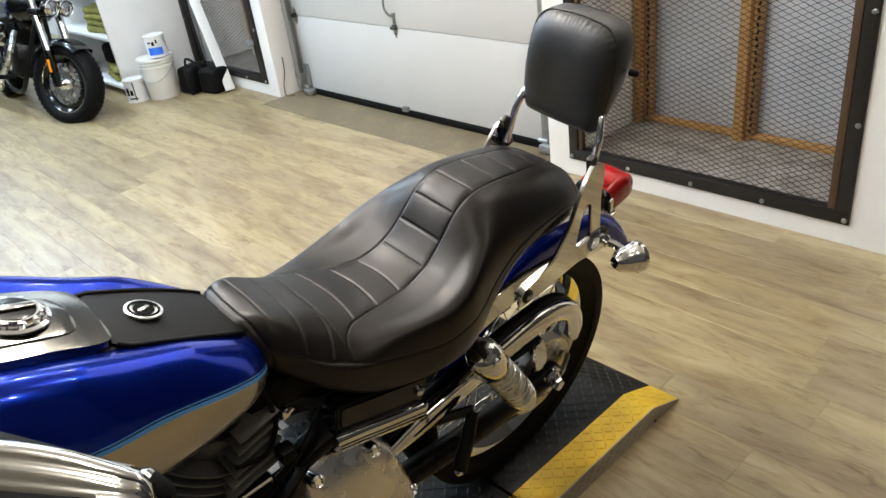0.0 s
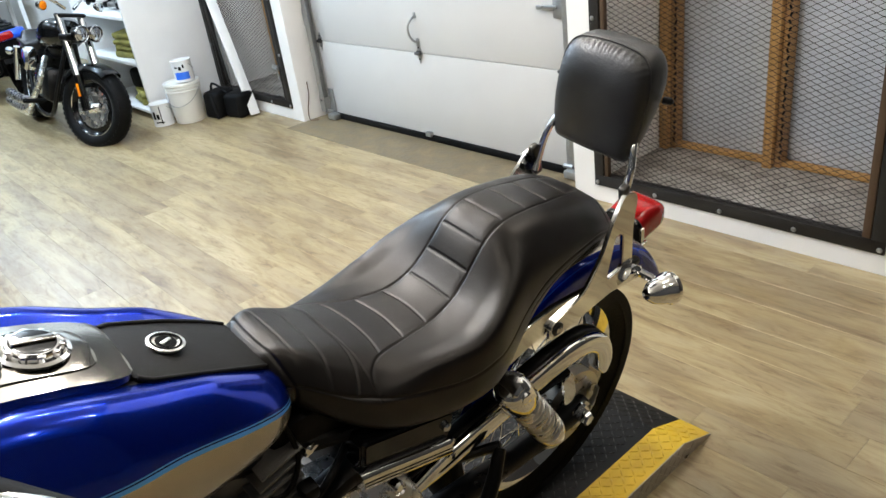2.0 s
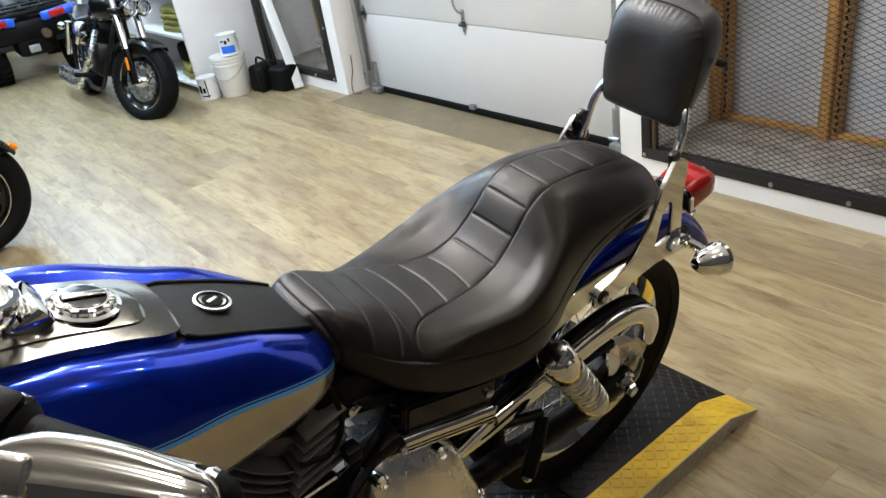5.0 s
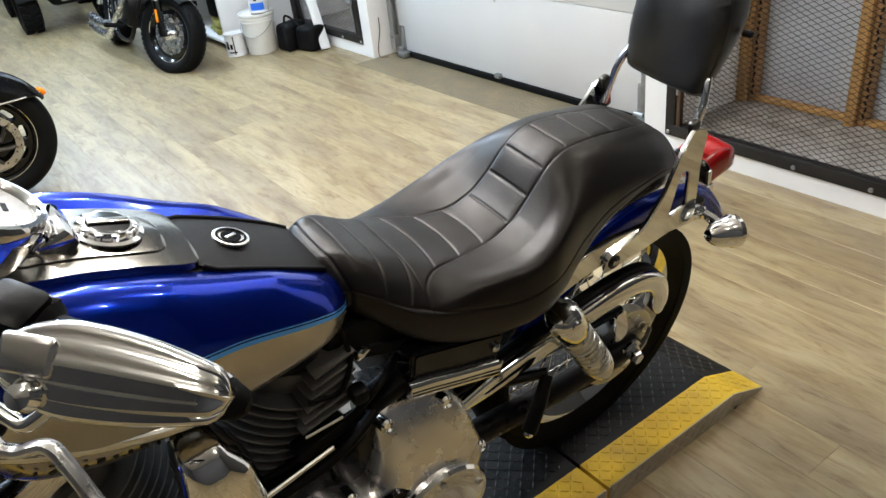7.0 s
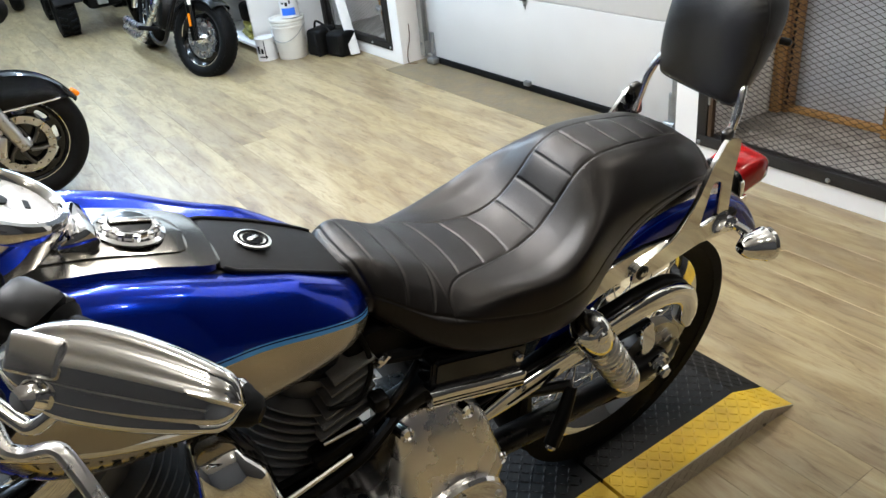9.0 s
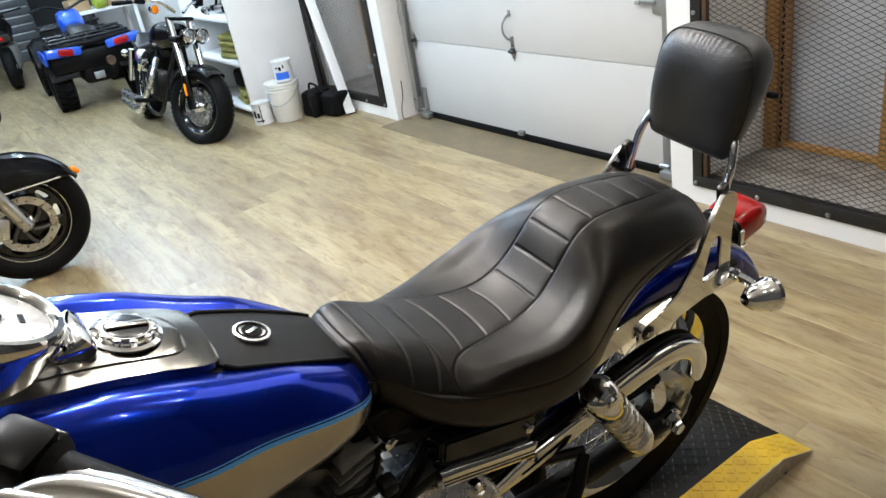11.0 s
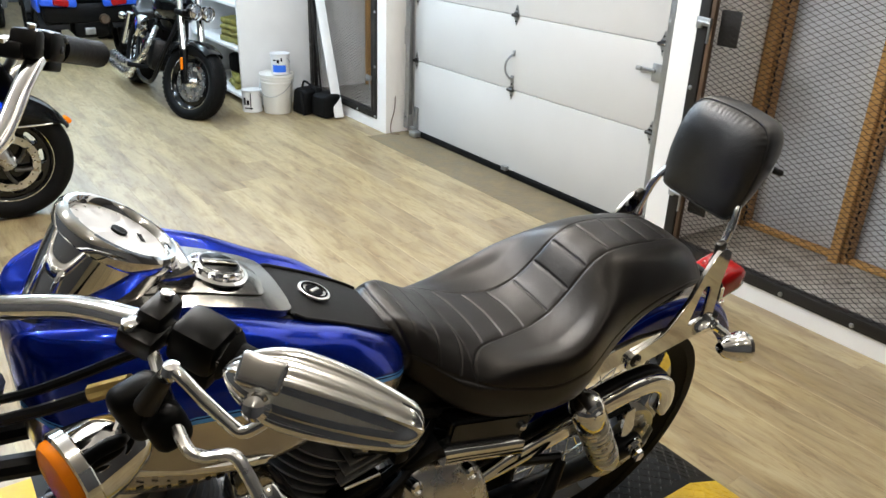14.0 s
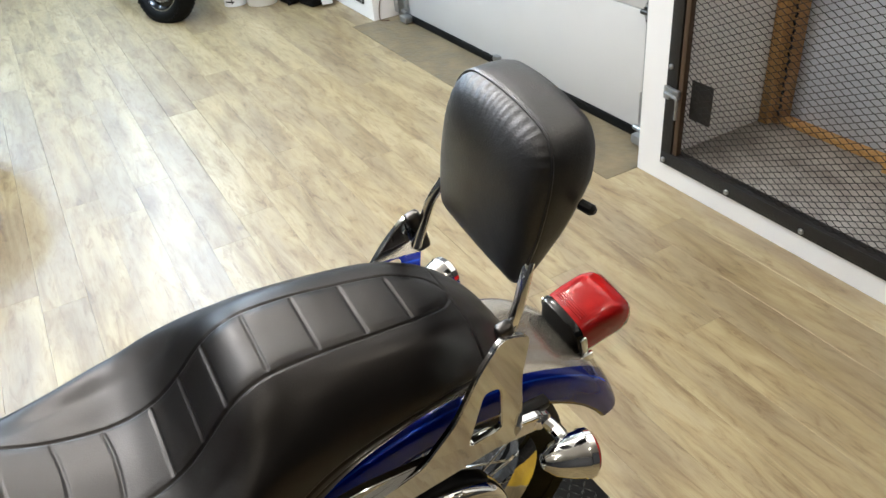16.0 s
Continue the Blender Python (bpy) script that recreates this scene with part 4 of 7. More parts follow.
for sg in (1, -1):
    for nm, outline, holes, v0, th, lab in (("strut", STRUT, [], 0.144, 0.012, "chrome fender strut"), ("sissy_bar_plate", BRACKET, [SLOT], 0.154, 0.009, "chrome sissy bar side plate with a slot")):
        bm = bm_new()
        plate(bm, outline, holes, th, side(v0 if sg > 0 else -v0 + th))
        bmesh.ops.recalc_face_normals(bm, faces=bm.faces)
        bmesh.ops.bevel(bm, geom=[e for e in bm.edges if len(e.link_faces) == 2 and e.calc_face_angle(0) > 0.6], offset=0.0018, segments=2, affect="EDGES")
        if nm == "sissy_bar_plate":
            for vv in bm.verts:
                vv.co.y -= sg * max(0, vv.co.z - 0.71) * 0.11
        pl = part(nm, bm, M["chrome"], bike, lab)
        if nm == "sissy_bar_plate":
            bm = bm_new()
            lathe(bm, [(0.015, -0.004), (0.015, 0.0055), (0.013, 0.0065), (0.009, 0.006), (0.009, 0)], turned((-0.940, sg * 0.150, 0.703), (0, sg, 0)), 16)
            part("bushing", bm, M["black_metal"], pl, "black rubber bushing")
            bm = bm_new()
            lathe(bm, [(0.008, 0), (0.008, 0.008), (0.005, 0.010), (0, 0.010)], turned((-0.940, sg * 0.150, 0.703), (0, sg, 0)), 6)
            part("plate_bolt", bm, M["chrome"], pl)
    bm = bm_new()
    tube(bm, spline([(-1.158, sg * 0.113, 0.865), (-1.172, sg * 0.112, 0.915), (-1.182, sg * 0.109, 0.95), (-1.196, sg * 0.098, 0.985), (-1.216, sg * 0.083, 1.01), (-1.235, sg * 0.078, 1.08)], 5), 0.0115, 14, flat=0.7)
    part("sissy_bar_upright", bm, M["chrome"], bike, "chrome sissy bar upright")
    # receiver sleeve for the upright
    bm = bm_new()
    box(bm, (-1.162, sg * 0.118, 0.888), (0.024, 0.018, 0.078), 0.007, pose(0, 0, 0, 0, 15, 0), 4)
    part("receiver", bm, M["dark_steel"], bike, "dark steel receiver sleeve")

HALF_PAD = [(0.05, 0.949), (0.082, 0.951), (0.093, 0.960), (0.101, 0.985), (0.108, 1.03), (0.109, 1.075), (0.106, 1.112), (0.097, 1.142), (0.076, 1.162), (0.04, 1.169)]
PAD = [(p.x, p.y) for p in spline([(0, 0.948)] + HALF_PAD + [(0, 1.171)] + [(-x, y) for x, y in reversed(HALF_PAD)] + [(0, 0.948)], 14)][:-1]


def pad_ring(depth, k):
    """A ring of the pad: depth ahead of the seam plane, shrunk towards its middle; the back thins towards the foot."""
    ring = []
    for x, y in PAD:
        z = 1.06 + (y - 1.06) * k
        t = max(0.0, min(1.0, (z - 0.95) / 0.15))
        d_ = depth * (0.55 + 0.45 * t) if depth > 0 else depth * (0.14 + 0.86 * t ** 0.8)
        ring.append(Vector((-1.186 + d_ - (z - 0.945) * 0.14, x * k, z)))
    return ring


bm = bm_new()
rings = [pad_ring(d_, k_) for d_, k_ in ((-0.070, 0.3), (-0.070, 0.78), (-0.067, 0.90), (-0.060, 0.96), (-0.048, 0.99), (-0.032, 1.0), (-0.016, 1.0), (-0.006, 0.995), (-0.0015, 0.985), (0.0, 0.975), (0.004, 0.962), (0.009, 0.94), (0.0145, 0.89), (0.019, 0.81), (0.0225, 0.71), (0.025, 0.58), (0.0265, 0.45), (0.0275, 0.3), (0.028, 0.15), (0.028, 0.03))]
for k_, ring in zip((0.6, 1.0, 0.9, 0.45, 0.15), rings[9:14]):
    for p in ring:
        # gathers below the top seam and down its shoulders
        t = max(0.0, min(1.0, (p.z - 1.08) / 0.05))
        s_ = p.y if abs(p.y) < 0.07 else math.copysign(0.07 + (1.17 - p.z) * 0.9, p.y)
        p.x -= 0.0026 * k_ * t * (0.5 + 0.5 * math.sin(s_ * 560 + 2.6 * math.sin(s_ * 75)))
ring_loft(bm, rings)
part("backrest_pad", bm, M["pad_leather"], bike, "puffed black leather backrest pad", 85)
bm = bm_new()
tube(bm, pad_ring(0.0, 0.982) + pad_ring(0.0, 0.982)[:1], 0.0018, 6, cap=False)
part("pad_piping", bm, M["pad_leather"], bike)
bm = bm_new()
box(bm, (-1.262, 0, 1.06), (0.008, 0.15, 0.16), 0.003, pose(0, 0, 0, 0, -8, 0))
lathe(bm, [(0.007, 0), (0.007, 0.016), (0.004, 0.02), (0, 0.02)], turned((-1.25, 0.112, 1.075), (-0.3, 1, 0)), 10)
part("pad_back_plate", bm, M["black_metal"], bike, "black back plate with knob")

# ---- tail light, standing off the slope of the fender
TAIL = Matrix.Translation((-1.402, 0, 0.683)) @ pose(0, 0, 0, 0, 14, 0) @ Matrix.Diagonal((1.0, 0.97, 0.96, 1))


def lens_ring(x, hw, z0, z1):
    zc, hh = (z0 + z1) / 2, (z1 - z0) / 2
    return [TAIL @ Vector((x, hw * math.copysign(abs(math.cos(a)) ** 0.45, math.cos(a)), zc + hh * math.copysign(abs(math.sin(a)) ** 0.5, math.sin(a)))) for a in [2 * math.pi * j / 28 for j in range(28)]]


bm = bm_new()
ring_loft(bm, [lens_ring(*r) for r in ((0.028, 0.052, -0.044, 0.040), (0.0, 0.053, -0.043, 0.043), (-0.04, 0.054, -0.043, 0.040), (-0.06, 0.051, -0.041, 0.031), (-0.071, 0.044, -0.036, 0.019), (-0.075, 0.032, -0.028, 0.006))])
tail = part("tail_light", bm, M["red"], bike, "red tail light lens")
for k in range(14):
    bm = bm_new()
    box(bm, TAIL @ Vector((0.018 - 0.0042 * k, 0, 0.0422 - 0.00035 * k)), (0.0022, 0.062, 0.003), 0.001, pose(0, 0, 0, 0, 14, 0))
    part("lens_rib", bm, M["red"], tail)
bm = bm_new()
ring_loft(bm, [lens_ring(*r) for r in ((0.040, 0.052, -0.046, 0.040), (0.031, 0.054, -0.047, 0.0415), (0.027, 0.0525, -0.0455, 0.0405))])
part("light_bezel", bm, M["black_gloss"], tail, "black gasket behind the lens")
for sg in (1, -1):
    bm = bm_new()
    box(bm, TAIL @ Vector((0.030, sg * 0.052, -0.012)), (0.012, 0.008, 0.062), 0.002, pose(0, 0, 0, 0, 14, 0))
    box(bm, TAIL @ Vector((0.028, sg * 0.0555, -0.038)), (0.022, 0.008, 0.02), 0.002, pose(0, 0, 0, 0, 14, 0))
    part("lens_clip", bm, M["chrome"], tail, "chrome lens clip")
bm = bm_new()
ring_loft(bm, [lens_ring(*r) for r in ((0.074, 0.02, -0.058, -0.04), (0.058, 0.034, -0.056, -0.015), (0.048, 0.044, -0.052, 0.012), (0.040, 0.05, -0.047, 0.034))])
part("light_housing", bm, M["black_plastic"], tail, "black housing on the fender")

# ---- turn signals


def bullet(name, at, towards, r, length, lens, parent, label, bulge=0.017):
    m = turned(at, towards)
    bm = bm_new()
    lathe(bm, [(0, -length), (r * 0.35, -length * 0.96), (r * 0.68, -length * 0.75), (r * 0.9, -length * 0.4), (r, -0.006), (r * 1.05, -0.004), (r * 1.05, 0.006), (r * 0.95, 0.008), (r * 0.9, 0.0)], m, 28)
    b = part(name, bm, M["chrome"], parent, label)
    bm = bm_new()
    lathe(bm, [(r * 0.93, 0.002), (r * 0.92, bulge * 0.55), (r * 0.84, bulge * 0.75), (r * 0.6, bulge * 0.9), (0, bulge)], m, 28)
    part("lens", bm, lens, b, "coloured lens")
    return b


for sg in (1, -1):
    bullet("rear_signal", (-1.258, sg * 0.203, 0.664), (-1, sg * 0.25, -0.1), 0.0345, 0.068, M["red"], bike, "chrome bullet turn signal")
    bm = bm_new()
    tube(bm, spline([(-1.225, sg * 0.13, 0.69), (-1.235, sg * 0.155, 0.684), (-1.238, sg * 0.175, 0.68), (-1.243, sg * 0.19, 0.667)], 4), 0.010, 10)
    lathe(bm, [(0.017, 0), (0.017, 0.014), (0.012, 0.018), (0, 0.018)], turned((-1.222, sg * 0.128, 0.69), (0, sg, 0)), 14)
    part("signal_stem", bm, M["chrome"], bike)
    bm = bm_new()
    box(bm, (-1.215, sg * 0.122, 0.705), (0.06, 0.02, 0.02), 0.006)
    part("signal_clamp", bm, M["black_plastic"], bike)

# ---- shocks


def shock(sg):
    a, b = Vector((-0.782, sg * 0.178, 0.668)), Vector((-0.955, sg * 0.160, 0.40))
    d = (b - a).normalized()
    L = (b - a).length
    m = turned(a, d)
    bm = bm_new()
    lathe(bm, [(0.0, -0.012), (0.018, -0.012), (0.03, -0.006), (0.0355, 0.004), (0.037, 0.02), (0.037, 0.062), (0.0345, 0.068), (0.033, 0.074), (0.02, 0.075), (0.02, 0.1)], m, 32)
    body = part("shock_absorber", bm, M["chrome"], bike, "chrome shock absorber")
    bm = bm_new()
    lathe(bm, [(0.0, L * 0.97), (0.024, L * 0.97), (0.034, L * 0.945), (0.035, L * 0.88), (0.031, L * 0.86), (0.02, L * 0.86)], m, 28)
    part("lower_collar", bm, M["chrome"], body)
    bm = bm_new()
    turns, n = 9, 9 * 24
    tube(bm, [m @ Vector((0.0285 * math.cos(2 * math.pi * turns * k / n), 0.0285 * math.sin(2 * math.pi * turns * k / n), 0.078 + (L * 0.87 - 0.078) * k / n)) for k in range(n + 1)], 0.0072, 10)
    part("spring", bm, M["alloy"], body, "chrome coil spring")
    bm = bm_new()
    rod(bm, m @ Vector((0, 0, 0.08)), m @ Vector((0, 0, L * 0.9)), 0.017, 14)
    part("damper", bm, M["black_metal"], body)
    bm = bm_new()
    lathe(bm, [(0.024, -0.03), (0.024, 0.020), (0.019, 0.026), (0.013, 0.026), (0.012, 0.036), (0.006, 0.040), (0, 0.040)], turned(a + Vector((-0.008, 0, -0.006)), (0, sg, 0)), 20)
    part("upper_eyelet", bm, M["chrome"], body)
    bm = bm_new()
    lathe(bm, [(0.017, -0.018), (0.017, 0.02), (0.010, 0.028), (0, 0.028)], turned(b, (0, sg, 0)), 16)
    part("lower_eyelet", bm, M["chrome"], body)


shock(1)
shock(-1)

# ---- belt drive and swing arm
bm = bm_new()
lathe(bm, [(0.05, -0.012), (0.10, -0.012), (0.105, -0.014), (0.108, -0.014), (0.108, 0.014), (0.105, 0.014), (0.10, 0.012), (0.05, 0.012)], pose(-1.085, 0.095, 0.335, 90), 48)
pulley = part("belt_pulley", bm, M["steel"], bike, "grey belt pulley")
for k in range(5):
    bm = bm_new()
    a = 2 * math.pi * k / 5
    lathe(bm, [(0.012, 0), (0.012, 0.006), (0, 0.006)], turned((-1.085 + 0.075 * math.cos(a), 0.108, 0.335 + 0.075 * math.sin(a)), (0, 1, 0)), 8)
    part("pulley_bolt", bm, M["chrome"], pulley)
bm = bm_new()
tube(bm, [(-1.085, 0.09, 0.447), (-0.50, 0.09, 0.475)], 0.011, 8, flat=1)
tube(bm, [(-1.085, 0.09, 0.225), (-0.50, 0.09, 0.36)], 0.011, 8, flat=1)
part("drive_belt", bm, M["rubber"], bike, "black drive belt")
GUARD = [(-0.585, 0.508), (-0.70, 0.524), (-0.82, 0.54), (-0.93, 0.556), (-1.02, 0.563), (-1.09, 0.555), (-1.14, 0.525), (-1.163, 0.478), (-1.166, 0.43)]
for nm, off, hgt, v0, v1, mat, lab in (("belt_guard", 0.0, 0.026, 0.098, 0.142, M["chrome"], "chrome belt guard"), ("upper_guard", 0.024, 0.011, 0.094, 0.124, M["black_plastic"], "black upper belt guard")):
    bm = bm_new()
    line = spline([(x, 0, z + off) for x, z in GUARD], 5)
    rings = []
    for i, p in enumerate(line):
        t = (line[min(i + 1, len(line) - 1)] - line[max(i - 1, 0)]).normalized()
        nrm = Vector((-t.z, 0, t.x))
        if nrm.z < 0:
            nrm = -nrm
        k = min(1.0, 0.55 + i / 6, 0.45 + (len(line) - 1 - i) / 4)
        rings.append([p + nrm * (math.copysign(abs(math.sin(a)) ** 0.55, math.sin(a)) * hgt * k) + Vector((0, (v0 + v1) / 2 + math.copysign(abs(math.cos(a)) ** 0.55, math.cos(a)) * (v1 - v0) / 2, 0)) for a in [2 * math.pi * j / 20 for j in range(20)]])
    ring_loft(bm, rings)
    part(nm, bm, mat, bike, lab)
bm = bm_new()
tube(bm, spline([(-0.60, 0.115, 0.37), (-0.82, 0.12, 0.352), (-1.0, 0.122, 0.347), (-1.12, 0.122, 0.345)], 4), [0.028] * 12 + [0.024], 14)
tube(bm, spline([(-0.60, -0.115, 0.37), (-0.85, -0.12, 0.345), (-1.16, -0.122, 0.325)], 4), 0.026, 14)
part("swing_arm", bm, M["black_metal"], bike, "black swing arm")
for sg in (1, -1):
    bm = bm_new()
    lathe(bm, [(0.0, 0.03), (0.014, 0.03), (0.018, 0.022), (0.018, 0.008), (0.027, 0.008), (0.027, 0)], turned((-1.085, sg * 0.140, 0.348), (0, sg, 0)), 6)
    lathe(bm, [(0.034, 0.0), (0.034, 0.006), (0.02, 0.006)], turned((-1.085, sg * 0.137, 0.348), (0, sg, 0)), 20)
    part("axle_nut", bm, M["chrome"], bike, "chrome axle nut")
bm = bm_new()
plate(bm, rounded([(-1.005, 0.505), (-1.035, 0.512), (-1.058, 0.435), (-1.045, 0.415), (-1.02, 0.42)], 0.010), [], 0.006, side(0.140))
part("axle_cover", bm, M["chrome"], bike, "chrome axle adjuster cover")
bm = bm_new()
tube(bm, spline([(-0.895, 0.125, 0.368), (-0.94, 0.13, 0.335), (-1.01, 0.13, 0.312), (-1.09, 0.13, 0.302), (-1.15, 0.125, 0.322), (-1.175, 0.12, 0.36)], 6), [0.006] * 4 + [0.016] * 22 + [0.012] * 5, 12, flat=0.35)
part("lower_guard", bm, M["steel"], bike, "steel lower pulley guard")

# ---- side cover below the seat
bm = bm_new()
plate(bm, rounded([(-0.465, 0.742), (-0.458, 0.64), (-0.645, 0.578), (-0.672, 0.675)], 0.02), [], 0.05, side(0.152))
bmesh.ops.bevel(bm, geom=[e for e in bm.edges if len(e.link_faces) == 2 and e.calc_face_angle(0) > 0.6], offset=0.008, segments=3, affect="EDGES")
cover = part("battery_cover", bm, M["black_gloss"], bike, "glossy black battery side cover")
bm = bm_new()
rings = []
for x, z in ((-0.452, 0.668), (-0.50, 0.652), (-0.56, 0.63), (-0.61, 0.613), (-0.648, 0.60)):
    rings.append([(x, 0.148 + math.copysign(abs(math.cos(a)) ** 0.6, math.cos(a)) * 0.02, z + math.copysign(abs(math.sin(a)) ** 0.6, math.sin(a)) * 0.02) for a in [2 * math.pi * j / 16 for j in range(16)]])
ring_loft(bm, rings)
part("cover_strip", bm, M["chrome"], cover, "chrome ribbed strip")
bm = bm_new()
for z in (0.004, -0.004):
    tube(bm, [(-0.452, 0.1685, 0.668 + z), (-0.50, 0.1685, 0.652 + z), (-0.56, 0.1685, 0.63 + z), (-0.648, 0.1685, 0.60 + z)], 0.0007, 6)
part("strip_grooves", bm, M["black_gloss"], cover)
for x, y, z in ((-0.643, 0.152, 0.652), (-0.665, 0.14, 0.585), (-0.668, 0.14, 0.545)):
    bm = bm_new()
    lathe(bm, [(0.009, 0), (0.009, 0.006), (0.005, 0.009), (0, 0.009)], turned((x, y, z), (0, 1, 0)), 12)
    part("cover_bolt", bm, M["chrome"], cover)

# ---- frame and dark masses under the seat
bm = bm_new()
for sg in (1, -1):
    tube(bm, spline([(0.22, sg * 0.03, 0.86), (-0.10, sg * 0.05, 0.80), (-0.40, sg * 0.09, 0.745), (-0.62, sg * 0.12, 0.69), (-0.80, sg * 0.13, 0.67)], 5), 0.017, 10)
    tube(bm, spline([(0.24, sg * 0.03, 0.80), (0.20, sg * 0.09, 0.45), (0.12, sg * 0.11, 0.20), (-0.2, sg * 0.11, 0.17), (-0.50, sg * 0.09, 0.19), (-0.57, sg * 0.07, 0.36), (-0.60, sg * 0.07, 0.66)], 5), 0.017, 10)
tube(bm, [(0.27, 0, 0.72), (0.19, 0, 0.98)], 0.034, 14)
part("frame", bm, M["black_metal"], bike, "black tubular steel frame")
bm = bm_new()
box(bm, (-0.56, 0, 0.56), (0.18, 0.22, 0.24), 0.02)
box(bm, (-0.44, 0, 0.765), (0.20, 0.20, 0.09), 0.02)
box(bm, (-0.62, 0, 0.66), (0.30, 0.22, 0.05), 0.015)
part("battery_box", bm, M["black_plastic"], bike, "black battery and oil box")
bm = bm_new()
box(bm, (-0.45, 0, 0.44), (0.26, 0.2, 0.2), 0.04)
part("gearbox", bm, M["engine"], bike, "grey gearbox housing")

# ---- engine
bm = bm_new()
box(bm, (-0.13, 0, 0.42), (0.36, 0.20, 0.26), 0.06)
engine = part("crankcase", bm, M["engine"], bike, "grey wrinkle-finish crankcase")
for a0, a1 in (((-0.20, 0, 0.50), (-0.335, 0, 0.80)), ((-0.06, 0, 0.50), (0.08, 0, 0.80))):
    d = (Vector(a1) - Vector(a0))
    L = d.length
    m = turned(a0, d)
    prof = [(0.06, 0.0)]
    for k in range(11):
        z = 0.03 + k * 0.0175
        prof += [(0.068, z), (0.102, z + 0.002), (0.102, z + 0.0055), (0.068, z + 0.0085)]
    prof += [(0.085, L * 0.78), (0.085, L * 0.8)]
    bm = bm_new()
    lathe(bm, prof, m, 40)
    cyl = part("cylinder", bm, M["engine"], engine, "finned grey cylinder")
    bm = bm_new()
    box(bm, m @ Vector((0, 0, L * 0.86)), (0.15, 0.19, 0.07), 0.022, Vector(d).to_track_quat("Z", "Y").to_matrix().to_4x4())
    part("rocker_box", bm, M["chrome"], cyl, "chrome rocker cover")
# leaf-like head fins beside the rear rocker box
for k in range(6):
    bm = bm_new()
    box(bm, (-0.322 - 0.004 * k, 0.085, 0.668 + 0.021 * k), (0.105 - 0.006 * k, 0.075, 0.006), 0.002, pose(0, 0, 0, 0, 14, 0))
    part("head_fin", bm, M["engine"], engine)
# horn cover
bm = bm_new()
rings = []
for v_, k_ in ((0.11, 0.96), (0.14, 1.0), (0.155, 1.0), (0.168, 0.93), (0.18, 0.80), (0.188, 0.6), (0.192, 0.35), (0.193, 0.1)):
    rings.append([(-0.126 + (x + 0.126) * k_, v_ - 0.2 * (z - 0.69) * k_, 0.69 + (z - 0.69) * k_) for x, z in rounded([(-0.07, 0.70), (-0.082, 0.77), (-0.137, 0.776), (-0.178, 0.72), (-0.186, 0.64), (-0.168, 0.60), (-0.10, 0.605)], 0.016, 3)])
ring_loft(bm, rings)
part("horn_cover", bm, M["chrome"], bike, "faceted chrome horn cover", 30)
# primary cover with derby cover
bm = bm_new()
rings = []
PRIMARY = rounded([(-0.40, 0.632), (-0.53, 0.612), (-0.575, 0.56), (-0.60, 0.44), (-0.565, 0.33), (-0.46, 0.275), (-0.10, 0.265), (0.01, 0.33), (0.02, 0.43), (-0.06, 0.475), (-0.18, 0.497), (-0.268, 0.518), (-0.305, 0.505), (-0.335, 0.482), (-0.366, 0.488), (-0.387, 0.535)], 0.018, 4)
for v_, k_ in ((0.10, 0.98), (0.165, 1.0), (0.182, 0.985), (0.193, 0.955), (0.199, 0.91), (0.204, 0.83), (0.208, 0.70), (0.211, 0.5), (0.212, 0.25), (0.212, 0.05)):
    rings.append([(-0.47 + (x + 0.47) * k_, v_ - 0.4 * max(0.0, (z - 0.42) * k_ - 0.04) - 0.12 * max(0.0, (x + 0.36) * k_), 0.42 + (z - 0.42) * k_) for x, z in PRIMARY])
ring_loft(bm, rings)
INNER = rounded([(-0.41, 0.605), (-0.53, 0.60), (-0.56, 0.40), (-0.10, 0.35), (0.0, 0.45), (-0.126, 0.545), (-0.26, 0.58), (-0.355, 0.602)], 0.02, 4)
case = bm_new()
plate(case, INNER, [], 0.05, side(0.135))
primary = part("primary_cover", bm, M["polished"], bike, "polished chrome primary cover")
part("inner_primary", case, M["black_gloss"], primary, "glossy black inner case")
bm = bm_new()
lathe(bm, [(0.106, 0), (0.108, 0.012), (0.104, 0.019), (0.098, 0.017), (0.094, 0.019), (0.06, 0.023), (0.03, 0.025), (0.0, 0.0255)], turned((-0.475, 0.206, 0.375), (0, 1, 0)), 48)
derby = part("derby_cover", bm, M["chrome"], primary, "round chrome derby cover")
for k in range(5):
    bm = bm_new()
    a = 2 * math.pi * k / 5 + 0.3
    lathe(bm, [(0.007, 0), (0.007, 0.004), (0, 0.005)], turned((-0.475 + 0.088 * math.cos(a), 0.2255, 0.375 + 0.088 * math.sin(a)), (0, 1, 0)), 10)
    part("derby_bolt", bm, M["steel"], derby)
bm = bm_new()
lathe(bm, [(0.03, 0.0), (0.03, 0.0012), (0, 0.0014)], turned((-0.475, 0.2305, 0.375), (0, 1, 0)), 24)
part("derby_badge", bm, M["steel"], derby)
for x, z, v_ in ((-0.405, 0.612, 0.15), (-0.525, 0.592, 0.155), (-0.318, 0.495, 0.165), (-0.15, 0.485, 0.15), (-0.585, 0.45, 0.185), (-0.565, 0.345, 0.185)):
    bm = bm_new()
    lathe(bm, [(0.013, -0.02), (0.013, 0.012), (0.009, 0.016), (0.006, 0.012), (0, 0.012)], turned((x, v_, z), (0, 1, 0.35)), 14)
    part("cover_bolt", bm, M["chrome"], primary)
bm = bm_new()
lathe(bm, [(0.034, 0), (0.034, 0.014), (0.027, 0.02), (0, 0.02)], turned((-0.384, 0.2, 0.444), (0, 1, 0)), 8)
part("inspection_plug", bm, M["chrome"], primary, "eight-sided chrome plug")
bm = bm_new()
